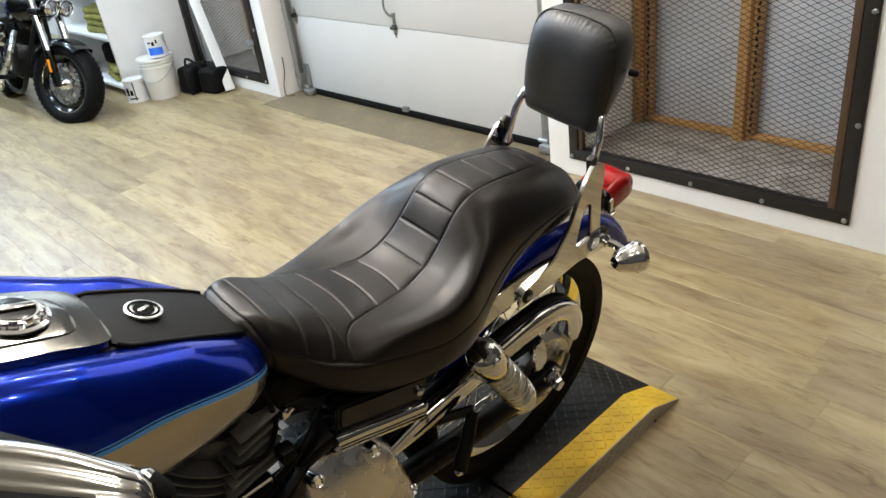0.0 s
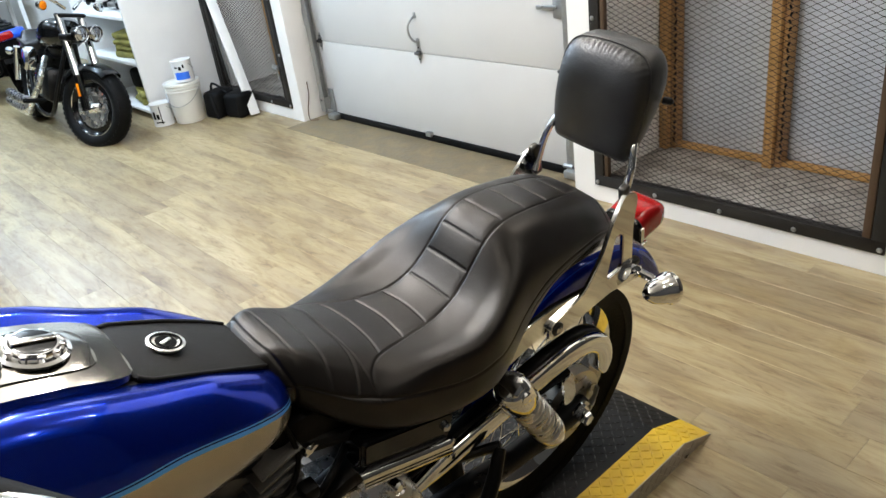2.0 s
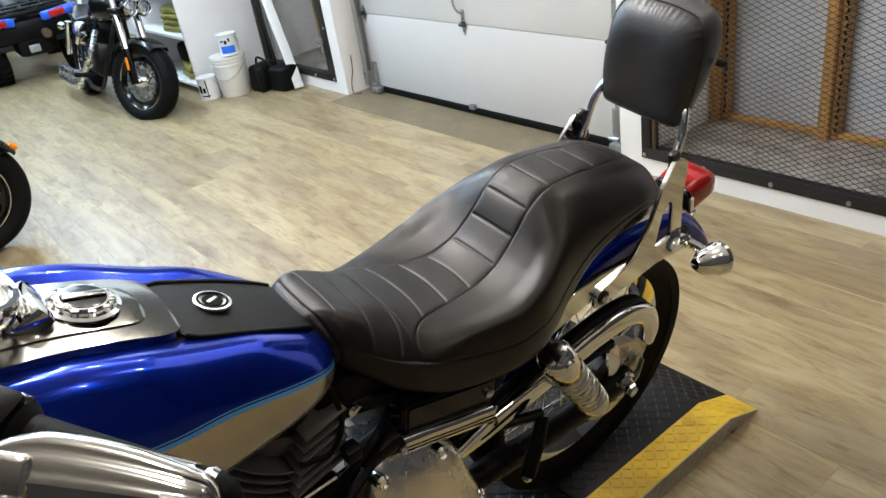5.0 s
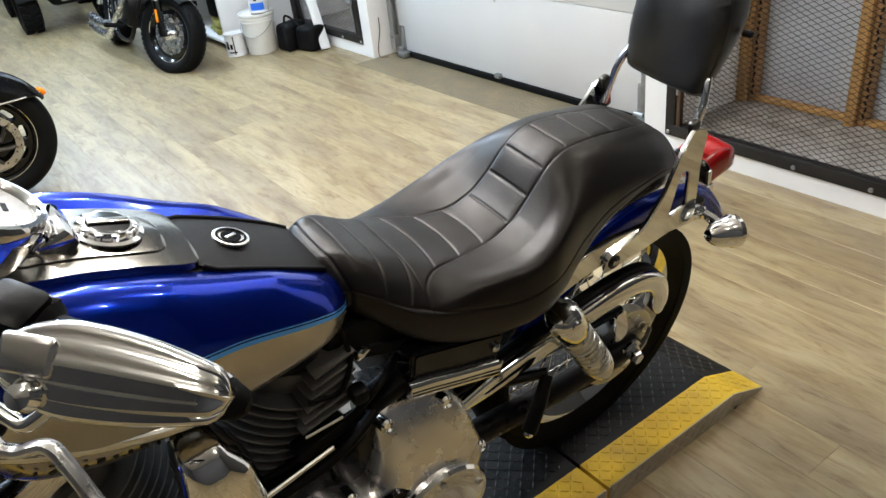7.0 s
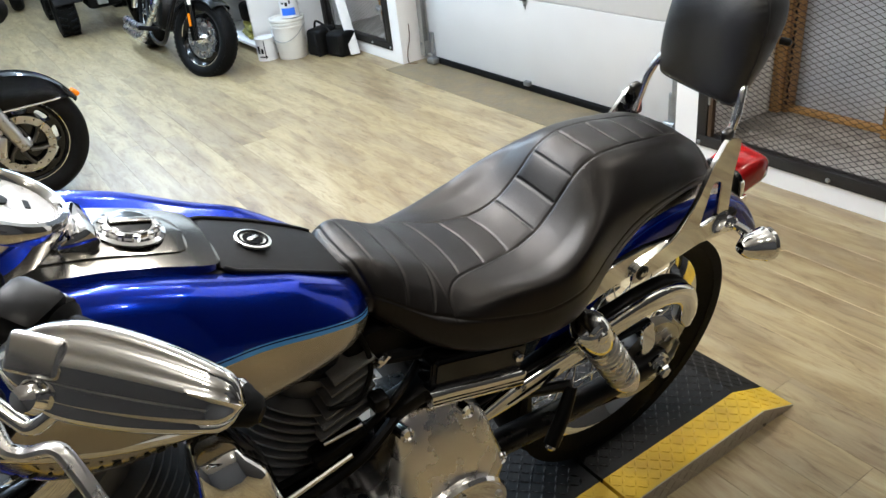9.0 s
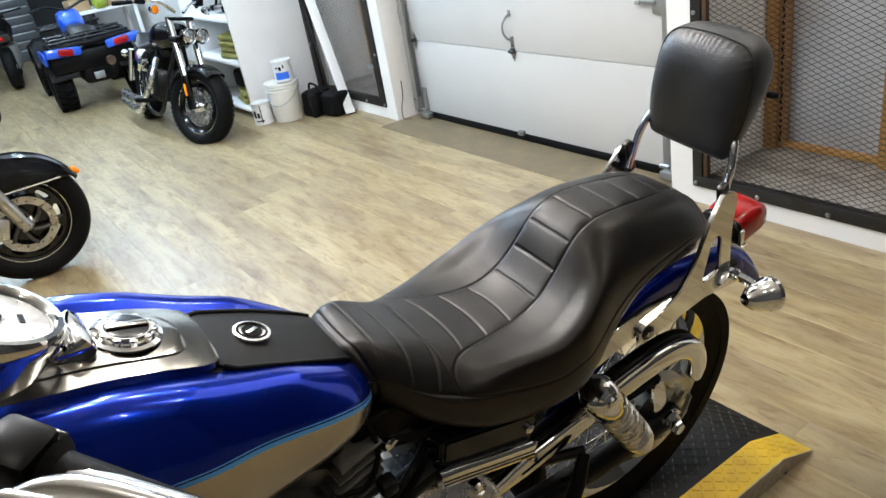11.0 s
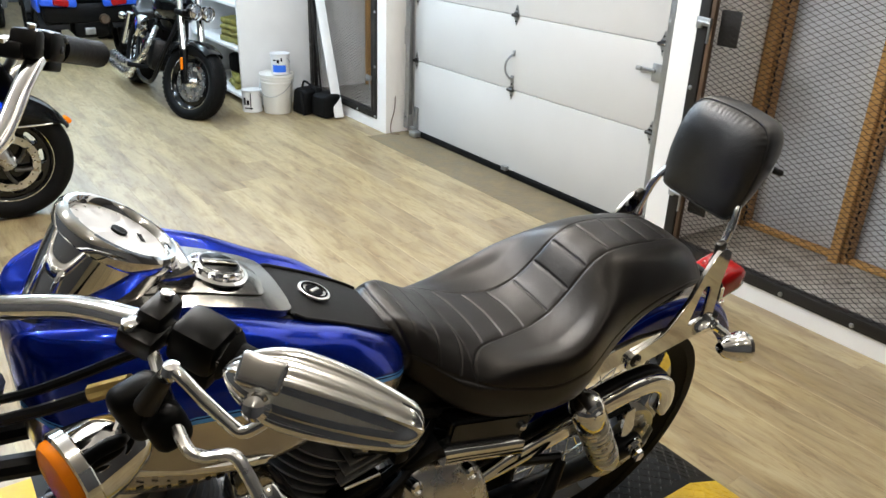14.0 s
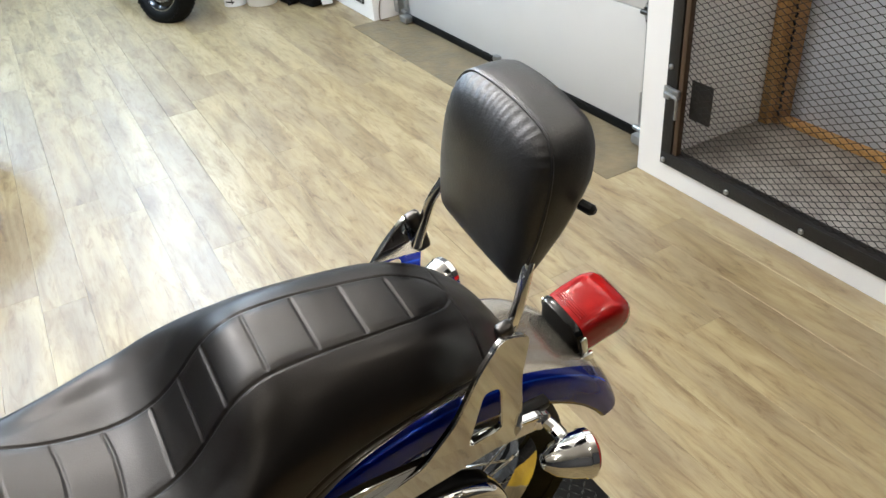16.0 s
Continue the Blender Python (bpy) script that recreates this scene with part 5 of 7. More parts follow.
lathe(bm, [(0.044, -0.004), (0.044, 0.006), (0.034, 0.009), (0.034, -0.004)], turned((-0.384, 0.2, 0.444), (0, 1, 0)), 24)
part("plug_seal", bm, M["black_gloss"], primary)
# rods and cables along the left of the engine
bm = bm_new()
tube(bm, [(-0.302, 0.165, 0.647), (-0.18, 0.166, 0.622)], 0.0045, 8)
part("shift_rod", bm, M["chrome"], bike, "thin chrome rod")
bm = bm_new()
tube(bm, [(-0.338, 0.135, 0.664), (-0.27, 0.135, 0.663)], 0.003, 8)
part("shift_rod", bm, M["chrome"], bike, "thin chrome rod")
bm = bm_new()
tube(bm, spline([(-0.47, 0.10, 0.70), (-0.40, 0.14, 0.695), (-0.34, 0.13, 0.64), (-0.24, 0.12, 0.60), (-0.10, 0.10, 0.58)], 5), 0.007, 8)
tube(bm, spline([(-0.36, 0.10, 0.84), (-0.37, 0.12, 0.77), (-0.34, 0.13, 0.72), (-0.29, 0.12, 0.72)], 5), 0.0045, 8)
tube(bm, spline([(-0.44, 0.12, 0.66), (-0.36, 0.15, 0.63), (-0.28, 0.15, 0.59), (-0.12, 0.13, 0.55), (0.1, 0.1, 0.5)], 5), 0.010, 8)
part("wire_loom", bm, M["black_plastic"], bike, "black hoses and wires")
bm = bm_new()
box(bm, (-0.43, 0.12, 0.655), (0.09, 0.05, 0.035), 0.012, pose(0, 0, 0, 0, 12, 0))
box(bm, (-0.37, 0.135, 0.70), (0.03, 0.03, 0.03), 0.008)
box(bm, (-0.30, 0.12, 0.63), (0.10, 0.04, 0.03), 0.01, pose(0, 0, 0, 0, 15, 0))
part("connector_block", bm, M["black_plastic"], bike, "black brackets and connectors")
bm = bm_new()
lathe(bm, [(0.008, 0), (0.008, 0.012), (0, 0.014)], turned((-0.385, 0.12, 0.775), (0, 1, 0.3)), 8)
tube(bm, [(-0.38, 0.125, 0.765), (-0.395, 0.135, 0.79)], 0.005, 6)
part("ignition_clip", bm, M["chrome"], bike)

# ---- footpegs, stand, exhaust
for sg in (1, -1):
    bm = bm_new()
    tube(bm, [(-0.775, sg * 0.17, 0.505), (-0.74, sg * 0.19, 0.462), (-0.702, sg * 0.205, 0.416)], [0.012, 0.015, 0.016], 12)
    peg = part("passenger_peg", bm, M["black_plastic"], bike, "folded black passenger footpeg")
    bm = bm_new()
    lathe(bm, [(0.011, 0), (0.011, 0.006), (0.006, 0.01), (0, 0.01)], turned((-0.7015, sg * 0.2052, 0.4155), (0.6, sg * 0.22, -0.75)), 12)
    part("peg_end", bm, M["chrome"], peg)
    bm = bm_new()
    tube(bm, spline([(-0.66, sg * 0.09, 0.47), (-0.73, sg * 0.13, 0.485), (-0.778, sg * 0.168, 0.508)], 4), 0.011, 10)
    part("peg_bracket", bm, M["black_metal"], bike)
bm = bm_new()
tube(bm, spline([(0.02, 0.12, 0.19), (0.03, 0.2, 0.10), (-0.02, 0.265, 0.056)], 5), [0.014] * 10 + [0.012], 10)
part("side_stand", bm, M["black_metal"], bike, "black side stand, swung out")
for k, (z, e) in enumerate(((0.24, -1.30), (0.35, -1.18))):
    bm = bm_new()
    tube(bm, spline([(0.06 - 0.3 * k, -0.11, 0.62), (0.10 - 0.3 * k, -0.16, 0.45), (-0.05 - 0.2 * k, -0.19, z + 0.03), (-0.30, -0.20, z), (-0.7, -0.205, z), (e, -0.205, z + 0.02)], 5), [0.022] * 16 + [0.036] * 10, 16)
    part("exhaust", bm, M["chrome"], bike, "chrome exhaust pipe")

# ---- tank
TANK = [(0.15, 0.06, 1.03, 0.90), (0.14, 0.09, 1.055, 0.865), (0.12, 0.122, 1.07, 0.835), (0.06, 0.165, 1.079, 0.81), (-0.03, 0.182, 1.062, 0.80), (-0.12, 0.182, 1.032, 0.80), (-0.20, 0.169, 0.994, 0.80), (-0.28, 0.154, 0.955, 0.805), (-0.34, 0.133, 0.922, 0.808), (-0.375, 0.108, 0.90, 0.815), (-0.395, 0.076, 0.882, 0.822), (-0.402, 0.045, 0.868, 0.83)]


def tank_at(u, k):
    return bez([(t[0], t[k]) for t in reversed(TANK)], u)


def tank_top(u, y):
    hw, zt, zb = (tank_at(u, k) for k in (1, 2, 3))
    zm = zb + (zt - zb) * 0.42
    return zm + (zt - zm) * max(0.0, 1 - (min(1, abs(y) / hw)) ** 3.2) ** (1 / 3.2) + lobe(u, y)


def lobe(u, y):
    # the two halves swell beside the console
    return (0.024 + 0.010 * max(0.0, min(1.0, (u + 0.22) / 0.15))) * math.exp(-((abs(y) / tank_at(u, 1) - 0.68) / 0.22) ** 2) * max(0.0, min(1.0, (u + 0.40) / 0.12))


bm = bm_new()
rings = []
for i in range(57):
    u = 0.15 - 0.552 * i / 56
    hw, zt, zb = (tank_at(u, k) for k in (1, 2, 3))
    zm = zb + (zt - zb) * 0.42
    ring = []
    for j in range(48):
        a = 2 * math.pi * j / 48
        c, s = math.cos(a), math.sin(a)
        e = 2 / 3.2 if s >= 0 else 0.8
        y = hw * math.copysign(abs(c) ** e, c)
        z = zm + (zt - zm) * abs(s) ** (2 / 3.2) if s >= 0 else zm - (zm - zb) * abs(s) ** 0.8
        ring.append((u, y, z + (lobe(u, y) * min(1, s * 1.6) if s > 0 else 0)))
    rings.append(ring)
ring_loft(bm, rings)
part("fuel_tank", bm, M["tank"], bike, "blue fuel tank, silver below, pale blue pinstripe", 60)


def tank_strip(name, u0, u1, halfs, lift, mat, label, parent=None, skirt=0.014):
    """A strip that lies along the top of the tank."""
    bm = bm_new()
    n = 30
    rings = []
    for i in range(n + 1):
        u = u0 + (u1 - u0) * (1 - (1 - i / n) ** 2.4)
        hw = bez(sorted(halfs), u)
        ring = []
        for j in range(17):
            q = -1 + 2 * j / 16
            y = hw * math.copysign(min(1.0, abs(q) * 8 / 7), q)
            crown = lift + 0.004 * (1 - (y / hw) ** 2)
            lip = 0 if 0 < j < 16 else -skirt
            ring.append((u, y, 0.35 * (tank_top(u, y) - lobe(u, y)) + 0.65 * tank_at(u, 2) + crown + lip))
        ring += [(p[0], p[1] * 0.9, p[2] - 0.03) for p in reversed(ring)]
        rings.append(ring)
    ring_loft(bm, rings)
    return part(name, bm, mat, parent or bike, label, 40)


tank_strip("console_gasket", 0.075, -0.206, [(-0.209, 0.058), (-0.203, 0.074), (-0.19, 0.082), (-0.16, 0.087), (0.0, 0.093), (0.075, 0.087)], 0.004, M["black_plastic"], "black console edging")
tank_strip("tank_strip", -0.18, -0.375, [(-0.38, 0.060), (-0.34, 0.067), (-0.27, 0.071), (-0.215, 0.071), (-0.198, 0.062), (-0.18, 0.05)], 0.009, M["leather2"], "black leather strip along the tank")
for sg in (1, -1):
    bm = bm_new()
    edge = []
    for i in range(13):
        u = -0.200 - 0.172 * i / 12
        y = sg * bez([(-0.38, 0.060), (-0.34, 0.067), (-0.27, 0.071), (-0.215, 0.071), (-0.198, 0.062), (-0.18, 0.05)], u)
        edge.append((u, y, 0.35 * (tank_top(u, y) - lobe(u, y)) + 0.65 * tank_at(u, 2) + 0.0095))
    tube(bm, edge, 0.0038, 10)
    part("strip_piping", bm, M["leather2"], bike, "black piped edge")
console = tank_strip("console", 0.075, -0.201, [(-0.201, 0.045), (-0.198, 0.058), (-0.19, 0.066), (-0.17, 0.072), (-0.13, 0.074), (0.0, 0.077), (0.075, 0.07)], 0.018, M["console"], "satin chrome tank console")
tank_strip("console_panel", 0.07, -0.172, [(-0.172, 0.02), (-0.168, 0.034), (-0.155, 0.045), (-0.12, 0.05), (0.07, 0.052)], 0.0225, M["console"], "raised inner panel", console, 0.006)
# emblem: a plain ringed disc
em = (-0.263, 0, tank_at(-0.263, 2) + 0.0165)
up = Vector((-0.36, 0, 1))
bm = bm_new()
lathe(bm, [(0.026, 0), (0.026, 0.003), (0.0225, 0.004), (0.021, 0.002), (0.0, 0.002)], turned(em, up), 36)
emblem = part("emblem", bm, M["alloy"], bike, "round chrome ringed emblem on the leather strip")
bm = bm_new()
lathe(bm, [(0.0215, 0.002), (0.0215, 0.0042), (0.0185, 0.0042), (0.0185, 0.002)], turned(em, up), 32, closed=True)
part("emblem_ring", bm, M["black_gloss"], emblem)
bm = bm_new()
lathe(bm, [(0.0145, 0.001), (0.0145, 0.0034), (0, 0.0034)], turned(em, up), 28)
part("emblem_middle", bm, M["black_gloss"], emblem)
bm = bm_new()
box(bm, Vector(em) + Vector((-0.001, 0, 0.0042)), (0.006, 0.02, 0.0018), 0.0008, Vector(up).to_track_quat("Z", "Y").to_matrix().to_4x4() @ pose(0, 0, 0, 0, 0, 30))
part("emblem_bar", bm, M["alloy"], emblem)
# filler cap
capc = Vector((-0.112, 0.0, tank_at(-0.112, 2) + 0.0265))
capn = Vector((-0.33, 0, 1))
bm = bm_new()
lathe(bm, [(0.043, 0), (0.043, 0.003), (0.038, 0.005), (0.034, 0.002), (0.031, 0.002), (0.031, 0.009), (0.029, 0.012), (0.022, 0.0125), (0.019, 0.009), (0, 0.009)], turned(capc, capn), 40)
cap = part("filler_cap", bm, M["chrome"], bike, "round chrome filler cap")
for k in range(10):
    bm = bm_new()
    a = 2 * math.pi * k / 10
    lathe(bm, [(0.0055, 0.002), (0.0055, 0.0105), (0, 0.012)], turned(capc, capn) @ pose(0.029 * math.cos(a), 0.029 * math.sin(a), 0), 8)
    part("cap_knurl", bm, M["chrome"], cap)
bm = bm_new()
lathe(bm, [(0.0265, 0.0095), (0.0265, 0.0128), (0.0245, 0.0132), (0, 0.0132)], turned(capc, capn), 32)
part("cap_recess", bm, M["black_gloss"], cap, "dark recessed middle")
bm = bm_new()
box(bm, turned(capc, capn) @ Vector((0, 0, 0.0145)), (0.012, 0.05, 0.004), 0.0015, turned((0, 0, 0), capn))
part("cap_bar", bm, M["console"], cap)
# gauge pod
gc, gn = Vector((0.0085, 0, 1.153)), Vector((-0.54, 0, 0.84))
bm = bm_new()
gm = turned(gc, gn)
lathe(bm, [(0.056, -0.14), (0.062, -0.11), (0.067, -0.06), (0.070, -0.016), (0.075, -0.012), (0.0765, -0.004), (0.0755, 0.004), (0.071, 0.0095), (0.065, 0.010), (0.0605, 0.006), (0.059, 0.0), (0, 0.0)], gm, 48)
pod = part("gauge_pod", bm, M["chrome"], bike, "chrome speedometer pod")
bm = bm_new()
lathe(bm, [(0.0588, 0.001), (0.0, 0.001)], gm, 40)
dial = part("dial", bm, M["face"], pod, "white speedometer dial")
bm = bm_new()
for k in range(11):
    a = radians(-130 + 26 * k)
    box(bm, gm @ Vector((0.052 * math.sin(a), 0.052 * math.cos(a), 0.0016)), (0.0006, 0.003, 0.0004), 0, gm.to_3x3().to_4x4() @ pose(0, 0, 0, 0, 0, -math.degrees(a)))
lathe(bm, [(0.01, 0.001), (0.01, 0.004), (0, 0.005)], gm, 20)
box(bm, gm @ Vector((0, -0.03, 0.0018)), (0.018, 0.006, 0.0008), 0, gm.to_3x3().to_4x4())
part("dial_marks", bm, M["black_plastic"], dial)["kind"] = "stuff"
bm = bm_new()
box(bm, (-0.05, 0.0, 1.085), (0.05, 0.075, 0.035), 0.01, pose(0, 0, 0, 0, 22, 0))
for y in (-0.02, 0.0, 0.02):
    tube(bm, [(-0.02, y, 1.11), (-0.072, y, 1.075)], 0.006, 8)
part("switch_block", bm, M["chrome"], pod, "chrome ignition switch block")
bm = bm_new()
lathe(bm, [(0.011, 0), (0.012, 0.006), (0.012, 0.016), (0.008, 0.02), (0, 0.02)], turned((-0.035, 0.082, 1.045), (0, 1, 0.1)), 14)
part("console_knob", bm, M["black_plastic"], bike, "small black knob")
# tank badge: plain chrome bar with dark marks
bm = bm_new()
tube(bm, spline([(0.12, 0.128, 0.930), (0.05, 0.160, 0.912), (-0.05, 0.176, 0.884), (-0.12, 0.176, 0.866)], 5), [0.005] + [0.011] * 14 + [0.004], 12, flat=0.8)
badge = part("tank_badge", bm, M["chrome"], bike, "long chrome tank badge")
for k in range(14):
    bm = bm_new()
    u = 0.12 - 0.0165 * k
    box(bm, (u - 0.02, 0.1765 if u < 0.05 else 0.1765 - (u - 0.05) * 0.35, 0.872 + 0.25 * u), (0.0075 + 0.003 * math.sin(k * 2.3), 0.0025, 0.0055), 0.0008)
    part("badge_mark", bm, M["black_gloss"], badge)

# ---- front end
bm = bm_new()
for sg in (1, -1):
    tube(bm, [(0.525, sg * 0.10, 0.33), (0.42, sg * 0.10, 0.60)], 0.031, 16)
part("fork_slider", bm, M["steel"], bike, "grey fork sliders")
bm = bm_new()
for sg in (1, -1):
    tube(bm, [(0.43, sg * 0.10, 0.58), (0.235, sg * 0.10, 1.04)], 0.0245, 16)
part("fork_tube", bm, M["chrome"], bike, "chrome fork tubes")
bm = bm_new()
box(bm, (0.235, 0, 1.035), (0.09, 0.28, 0.03), 0.012, pose(0, 0, 0, 0, 23, 0))
box(bm, (0.30, 0, 0.86), (0.09, 0.28, 0.035), 0.012, pose(0, 0, 0, 0, 23, 0))
part("triple_clamp", bm, M["black_metal"], bike, "black fork clamps")
bm = bm_new()
lathe(bm, [(0, -0.13), (0.04, -0.125), (0.075, -0.08), (0.09, -0.02), (0.092, 0.0), (0.085, 0.006), (0.07, 0.012), (0, 0.03)], turned((0.42, 0, 0.93), (1, 0, -0.05)), 36)
part("headlight", bm, M["chrome"], bike, "round chrome headlight")
bm = bm_new()
rings = []
for k in range(25):
    a = radians(20 + 145 * k / 24)
    ring = []
    for s in range(13):
        q = -1 + 2 * s / 12
        ring.append((0.52 + (0.352 - 0.06 * abs(q) ** 3) * math.cos(a), 0.07 * math.sin(q * math.pi / 2), 0.325 + (0.352 - 0.06 * abs(q) ** 3) * math.sin(a)))
    rings.append(ring + [(p[0] * 1.0, p[1] * 0.95, p[2] - 0.004) for p in reversed(ring)])
ring_loft(bm, rings)
part("front_fender", bm, material("blue_paint", BLUE, 0.25, 0.35, coat=1.0), bike, "blue front fender")

# ---- handlebar
bm = bm_new()
for sg in (1, -1):
    tube(bm, spline([(0.185, 0, 1.14), (0.183, sg * 0.06, 1.142), (0.155, sg * 0.125, 1.174), (0.095, sg * 0.195, 1.205), (0.046, sg * 0.27, 1.222 if sg > 0 else 1.248), (0.0, sg * 0.345, 1.226 if sg > 0 else 1.258), (-0.08, sg * 0.445, 1.208)], 6), 0.0127, 14)
part("handlebar", bm, M["chrome"], bike, "chrome handlebar")
bm = bm_new()
for sg in (1, -1):
    box(bm, (0.195, sg * 0.05, 1.085), (0.045, 0.035, 0.12), 0.012, pose(0, 0, 0, 0, -18, 0))
part("riser", bm, M["chrome"], bike, "chrome risers")
for sg in (1, -1):
    bm = bm_new()
    a, b = Vector((0.0, sg * 0.34, 1.226)), Vector((-0.082, sg * 0.445, 1.207))
    if sg < 0:
        a, b = Vector((-0.006, -0.352, 1.257)), Vector((-0.087, -0.456, 1.202))
    else:
        b = Vector((-0.092, 0.458, 1.192))
    g_ = 0.0165 if sg > 0 else 0.0205
    tube(bm, [a, a.lerp(b, 0.05), a.lerp(b, 0.9), a.lerp(b, 0.97), b], [0.024, g_, g_, g_ * 1.05, g_ * 0.9], 20)
    grip = part("grip", bm, M["rubber"], bike, "black rubber grip")
    bm = bm_new()
    tube(bm, [b, b + (b - a).normalized() * 0.008, b + (b - a).normalized() * 0.013], [g_ * 0.9, g_ * 0.75, g_ * 0.4], 28)
    part("grip_cap", bm, M["rubber"], grip, "rounded black end cap")
    if sg > 0:
        bm = bm_new()
        tube(bm, [a.lerp(b, 0.90), a.lerp(b, 0.93), a.lerp(b, 0.96)], [g_ * 1.06, g_ * 1.16, g_ * 1.06], 24)
        part("grip_ring", bm, M["chrome"], grip, "chrome ring round the grip")
    bm = bm_new()
    q = (a - b).normalized()
    mq = Vector(q).to_track_quat("X", "Z").to_matrix().to_4x4()
    box(bm, a + q * 0.028, (0.048, 0.046, 0.044), 0.010, mq)
    box(bm, a + q * 0.028 + Vector((0.004, 0, -0.027)), (0.040, 0.036, 0.018), 0.005, mq)
    housing = part("switch_housing", bm, M["black_plastic"], bike, "black switch housing")
    bm = bm_new()
    box(bm, a + q * 0.022 + Vector((-0.024, 0, 0.006)), (0.014, 0.010, 0.010), 0.003, mq)
    box(bm, a + q * 0.040 + Vector((-0.024, 0, -0.010)), (0.012, 0.010, 0.014), 0.003, mq)
    part("switch_button", bm, M["black_gloss"], housing)
    bm = bm_new()
    box(bm, a + q * 0.072, (0.026, 0.040, 0.040), 0.008, mq)
    box(bm, a + q * 0.064 + Vector((0.020, 0, -0.008)), (0.036, 0.036, 0.024), 0.006, mq)
    clamp = part("lever_clamp", bm, M["black_metal"], bike, "black lever clamp on the bar")
    bm = bm_new()
    box(bm, (0.078, sg * 0.352, 1.210), (0.046, 0.030, 0.060), 0.013, pose(0, 0, 0, 0, 20, 0), 4)
    box(bm, (0.066, sg * 0.372, 1.200), (0.034, 0.030, 0.040), 0.012, pose(0, 0, 0, 20 * sg, 20, 0), 4)
    perch = part("lever_perch", bm, M["black_plastic"], bike, "black lever perch")
    bm = bm_new()
    lathe(bm, [(0.008, 0), (0.008, 0.006), (0.004, 0.008), (0, 0.008)], turned(a + q * 0.064 + Vector((0.030, 0, 0.005)), (0, 0, 1)), 10)
    part("perch_bolt", bm, M["chrome"], perch)
    bm = bm_new()
    lathe(bm, [(0.006, 0), (0.006, 0.006), (0, 0.007)], turned(a + q * 0.072 + Vector((-0.008, 0, 0.020)), (-0.2, 0, 1)), 10)
    part("clamp_bolt", bm, M["chrome"], clamp)
    # lever
    bm = bm_new()
    tube(bm, spline([a + q * 0.06 + Vector((0.02, 0.01 * sg, -0.015)), (0.061, sg * 0.392, 1.203), (0.051, sg * 0.41, 1.194), (0.031, sg * 0.425, 1.2), (0.024, sg * 0.441, 1.188), (0.016, sg * 0.472, 1.162), (0.004, sg * 0.54, 1.148)], 6), 0.0068, 10, flat=0.75)
    part("lever", bm, M["alloy"], bike, "polished clutch lever" if sg > 0 else "polished brake lever")
    if sg > 0:
        # mirror: stem, ball joint and teardrop shell
        bm = bm_new()
        inner, tip = Vector((0.036, 0.422, 1.293)), Vector((-0.073, 0.531, 1.279))
        tube(bm, spline([(0.070, 0.385, 1.268), (0.066, 0.401, 1.286), (0.053, 0.425, 1.272), (0.040, 0.448, 1.260), (0.034, 0.456, 1.258), (0.022, 0.461, 1.266), (0.009, 0.464, 1.276)], 4), 0.0052, 12)
        lathe(bm, [(0, -0.008), (0.006, -0.006), (0.0085, 0), (0.006, 0.006), (0, 0.008)], pose(0.067, 0.399, 1.284), 14)
        stem = part("mirror_stem", bm, M["chrome"], bike, "chrome mirror stem")
        bm = bm_new()
        tube(bm, [(0.082, 0.375, 1.232), (0.069, 0.388, 1.270)], [0.010, 0.007], 12)
        part("stem_post", bm, M["black_metal"], stem, "black threaded post")
        ax = tip - inner
        Lm = ax.length
        ax.normalize()
        nrm = Vector((0.52, 0.50, 0.68))
        nrm = (nrm - ax * nrm.dot(ax)).normalized()
        upv = ax.cross(nrm).normalized()
        if upv.z < 0:
            upv = -upv
        bm = bm_new()
        rings = []
        for i in range(49):
            s = i / 48
            hgt = 0.031 * (math.sin(math.pi * min(1, s * 0.5 / 0.36)) ** 0.6 if s < 0.36 else math.cos((s - 0.36) / 0.64 * math.pi * 0.35) ** 0.9)
            hgt *= 1.0 if s < 0.92 else math.sqrt(max(0.0, 1 - ((s - 0.92) / 0.08) ** 2))
            hgt = max(hgt, 0.0012)
            ring = []
            for j in range(48):
                t = 2 * math.pi * j / 48
                cz = math.cos(t)
                if math.sin(t) > 0:
                    # rounded rim, a groove inside it, then the shallow dome with a crease along it
                    f = abs(cz)
                    d_ = 0.011 * (1 - f ** 4) ** 0.5 * min(1, hgt / 0.02) - 0.0022 * math.exp(-((f - 0.70) / 0.09) ** 2) + 0.0022 * math.exp(-((cz - 0.12) / 0.10) ** 2)
                else:
                    d_ = 0.007 * math.sin(t)
                ring.append(inner + ax * (Lm * s) + upv * (hgt * cz) + nrm * d_)
            rings.append(ring)
        ring_loft(bm, rings)
        shell = part("mirror_shell", bm, M["chrome"], stem, "teardrop chrome mirror", 60)
        bm = bm_new()
        box(bm, inner + ax * 0.030 + upv * 0.006 + nrm * 0.010, (0.036, 0.026, 0.010), 0.006, Matrix((ax, upv, nrm)).transposed().to_4x4(), 4)
        part("mirror_bracket", bm, M["alloy"], shell, "satin mounting plate")
        bm = bm_new()
        lathe(bm, [(0, -0.011), (0.008, -0.008), (0.011, 0), (0.008, 0.008), (0, 0.011)], turned(inner + ax * 0.034 - upv * 0.018 + nrm * 0.012, nrm), 18)
        part("ball_joint", bm, M["chrome"], shell, "chrome ball joint")
    # front turn signal
    bullet("front_signal", (0.134, sg * 0.335, 1.142), (1, 0.25 * sg, -0.12), 0.039, 0.07, M["orange"], bike, "chrome turn signal with amber lens", 0.022)
    bm = bm_new()
    tube(bm, [(0.10, sg * 0.325, 1.15), (0.075, sg * 0.32, 1.20)], 0.008, 10)
    part("signal_stem", bm, M["chrome"], bike)
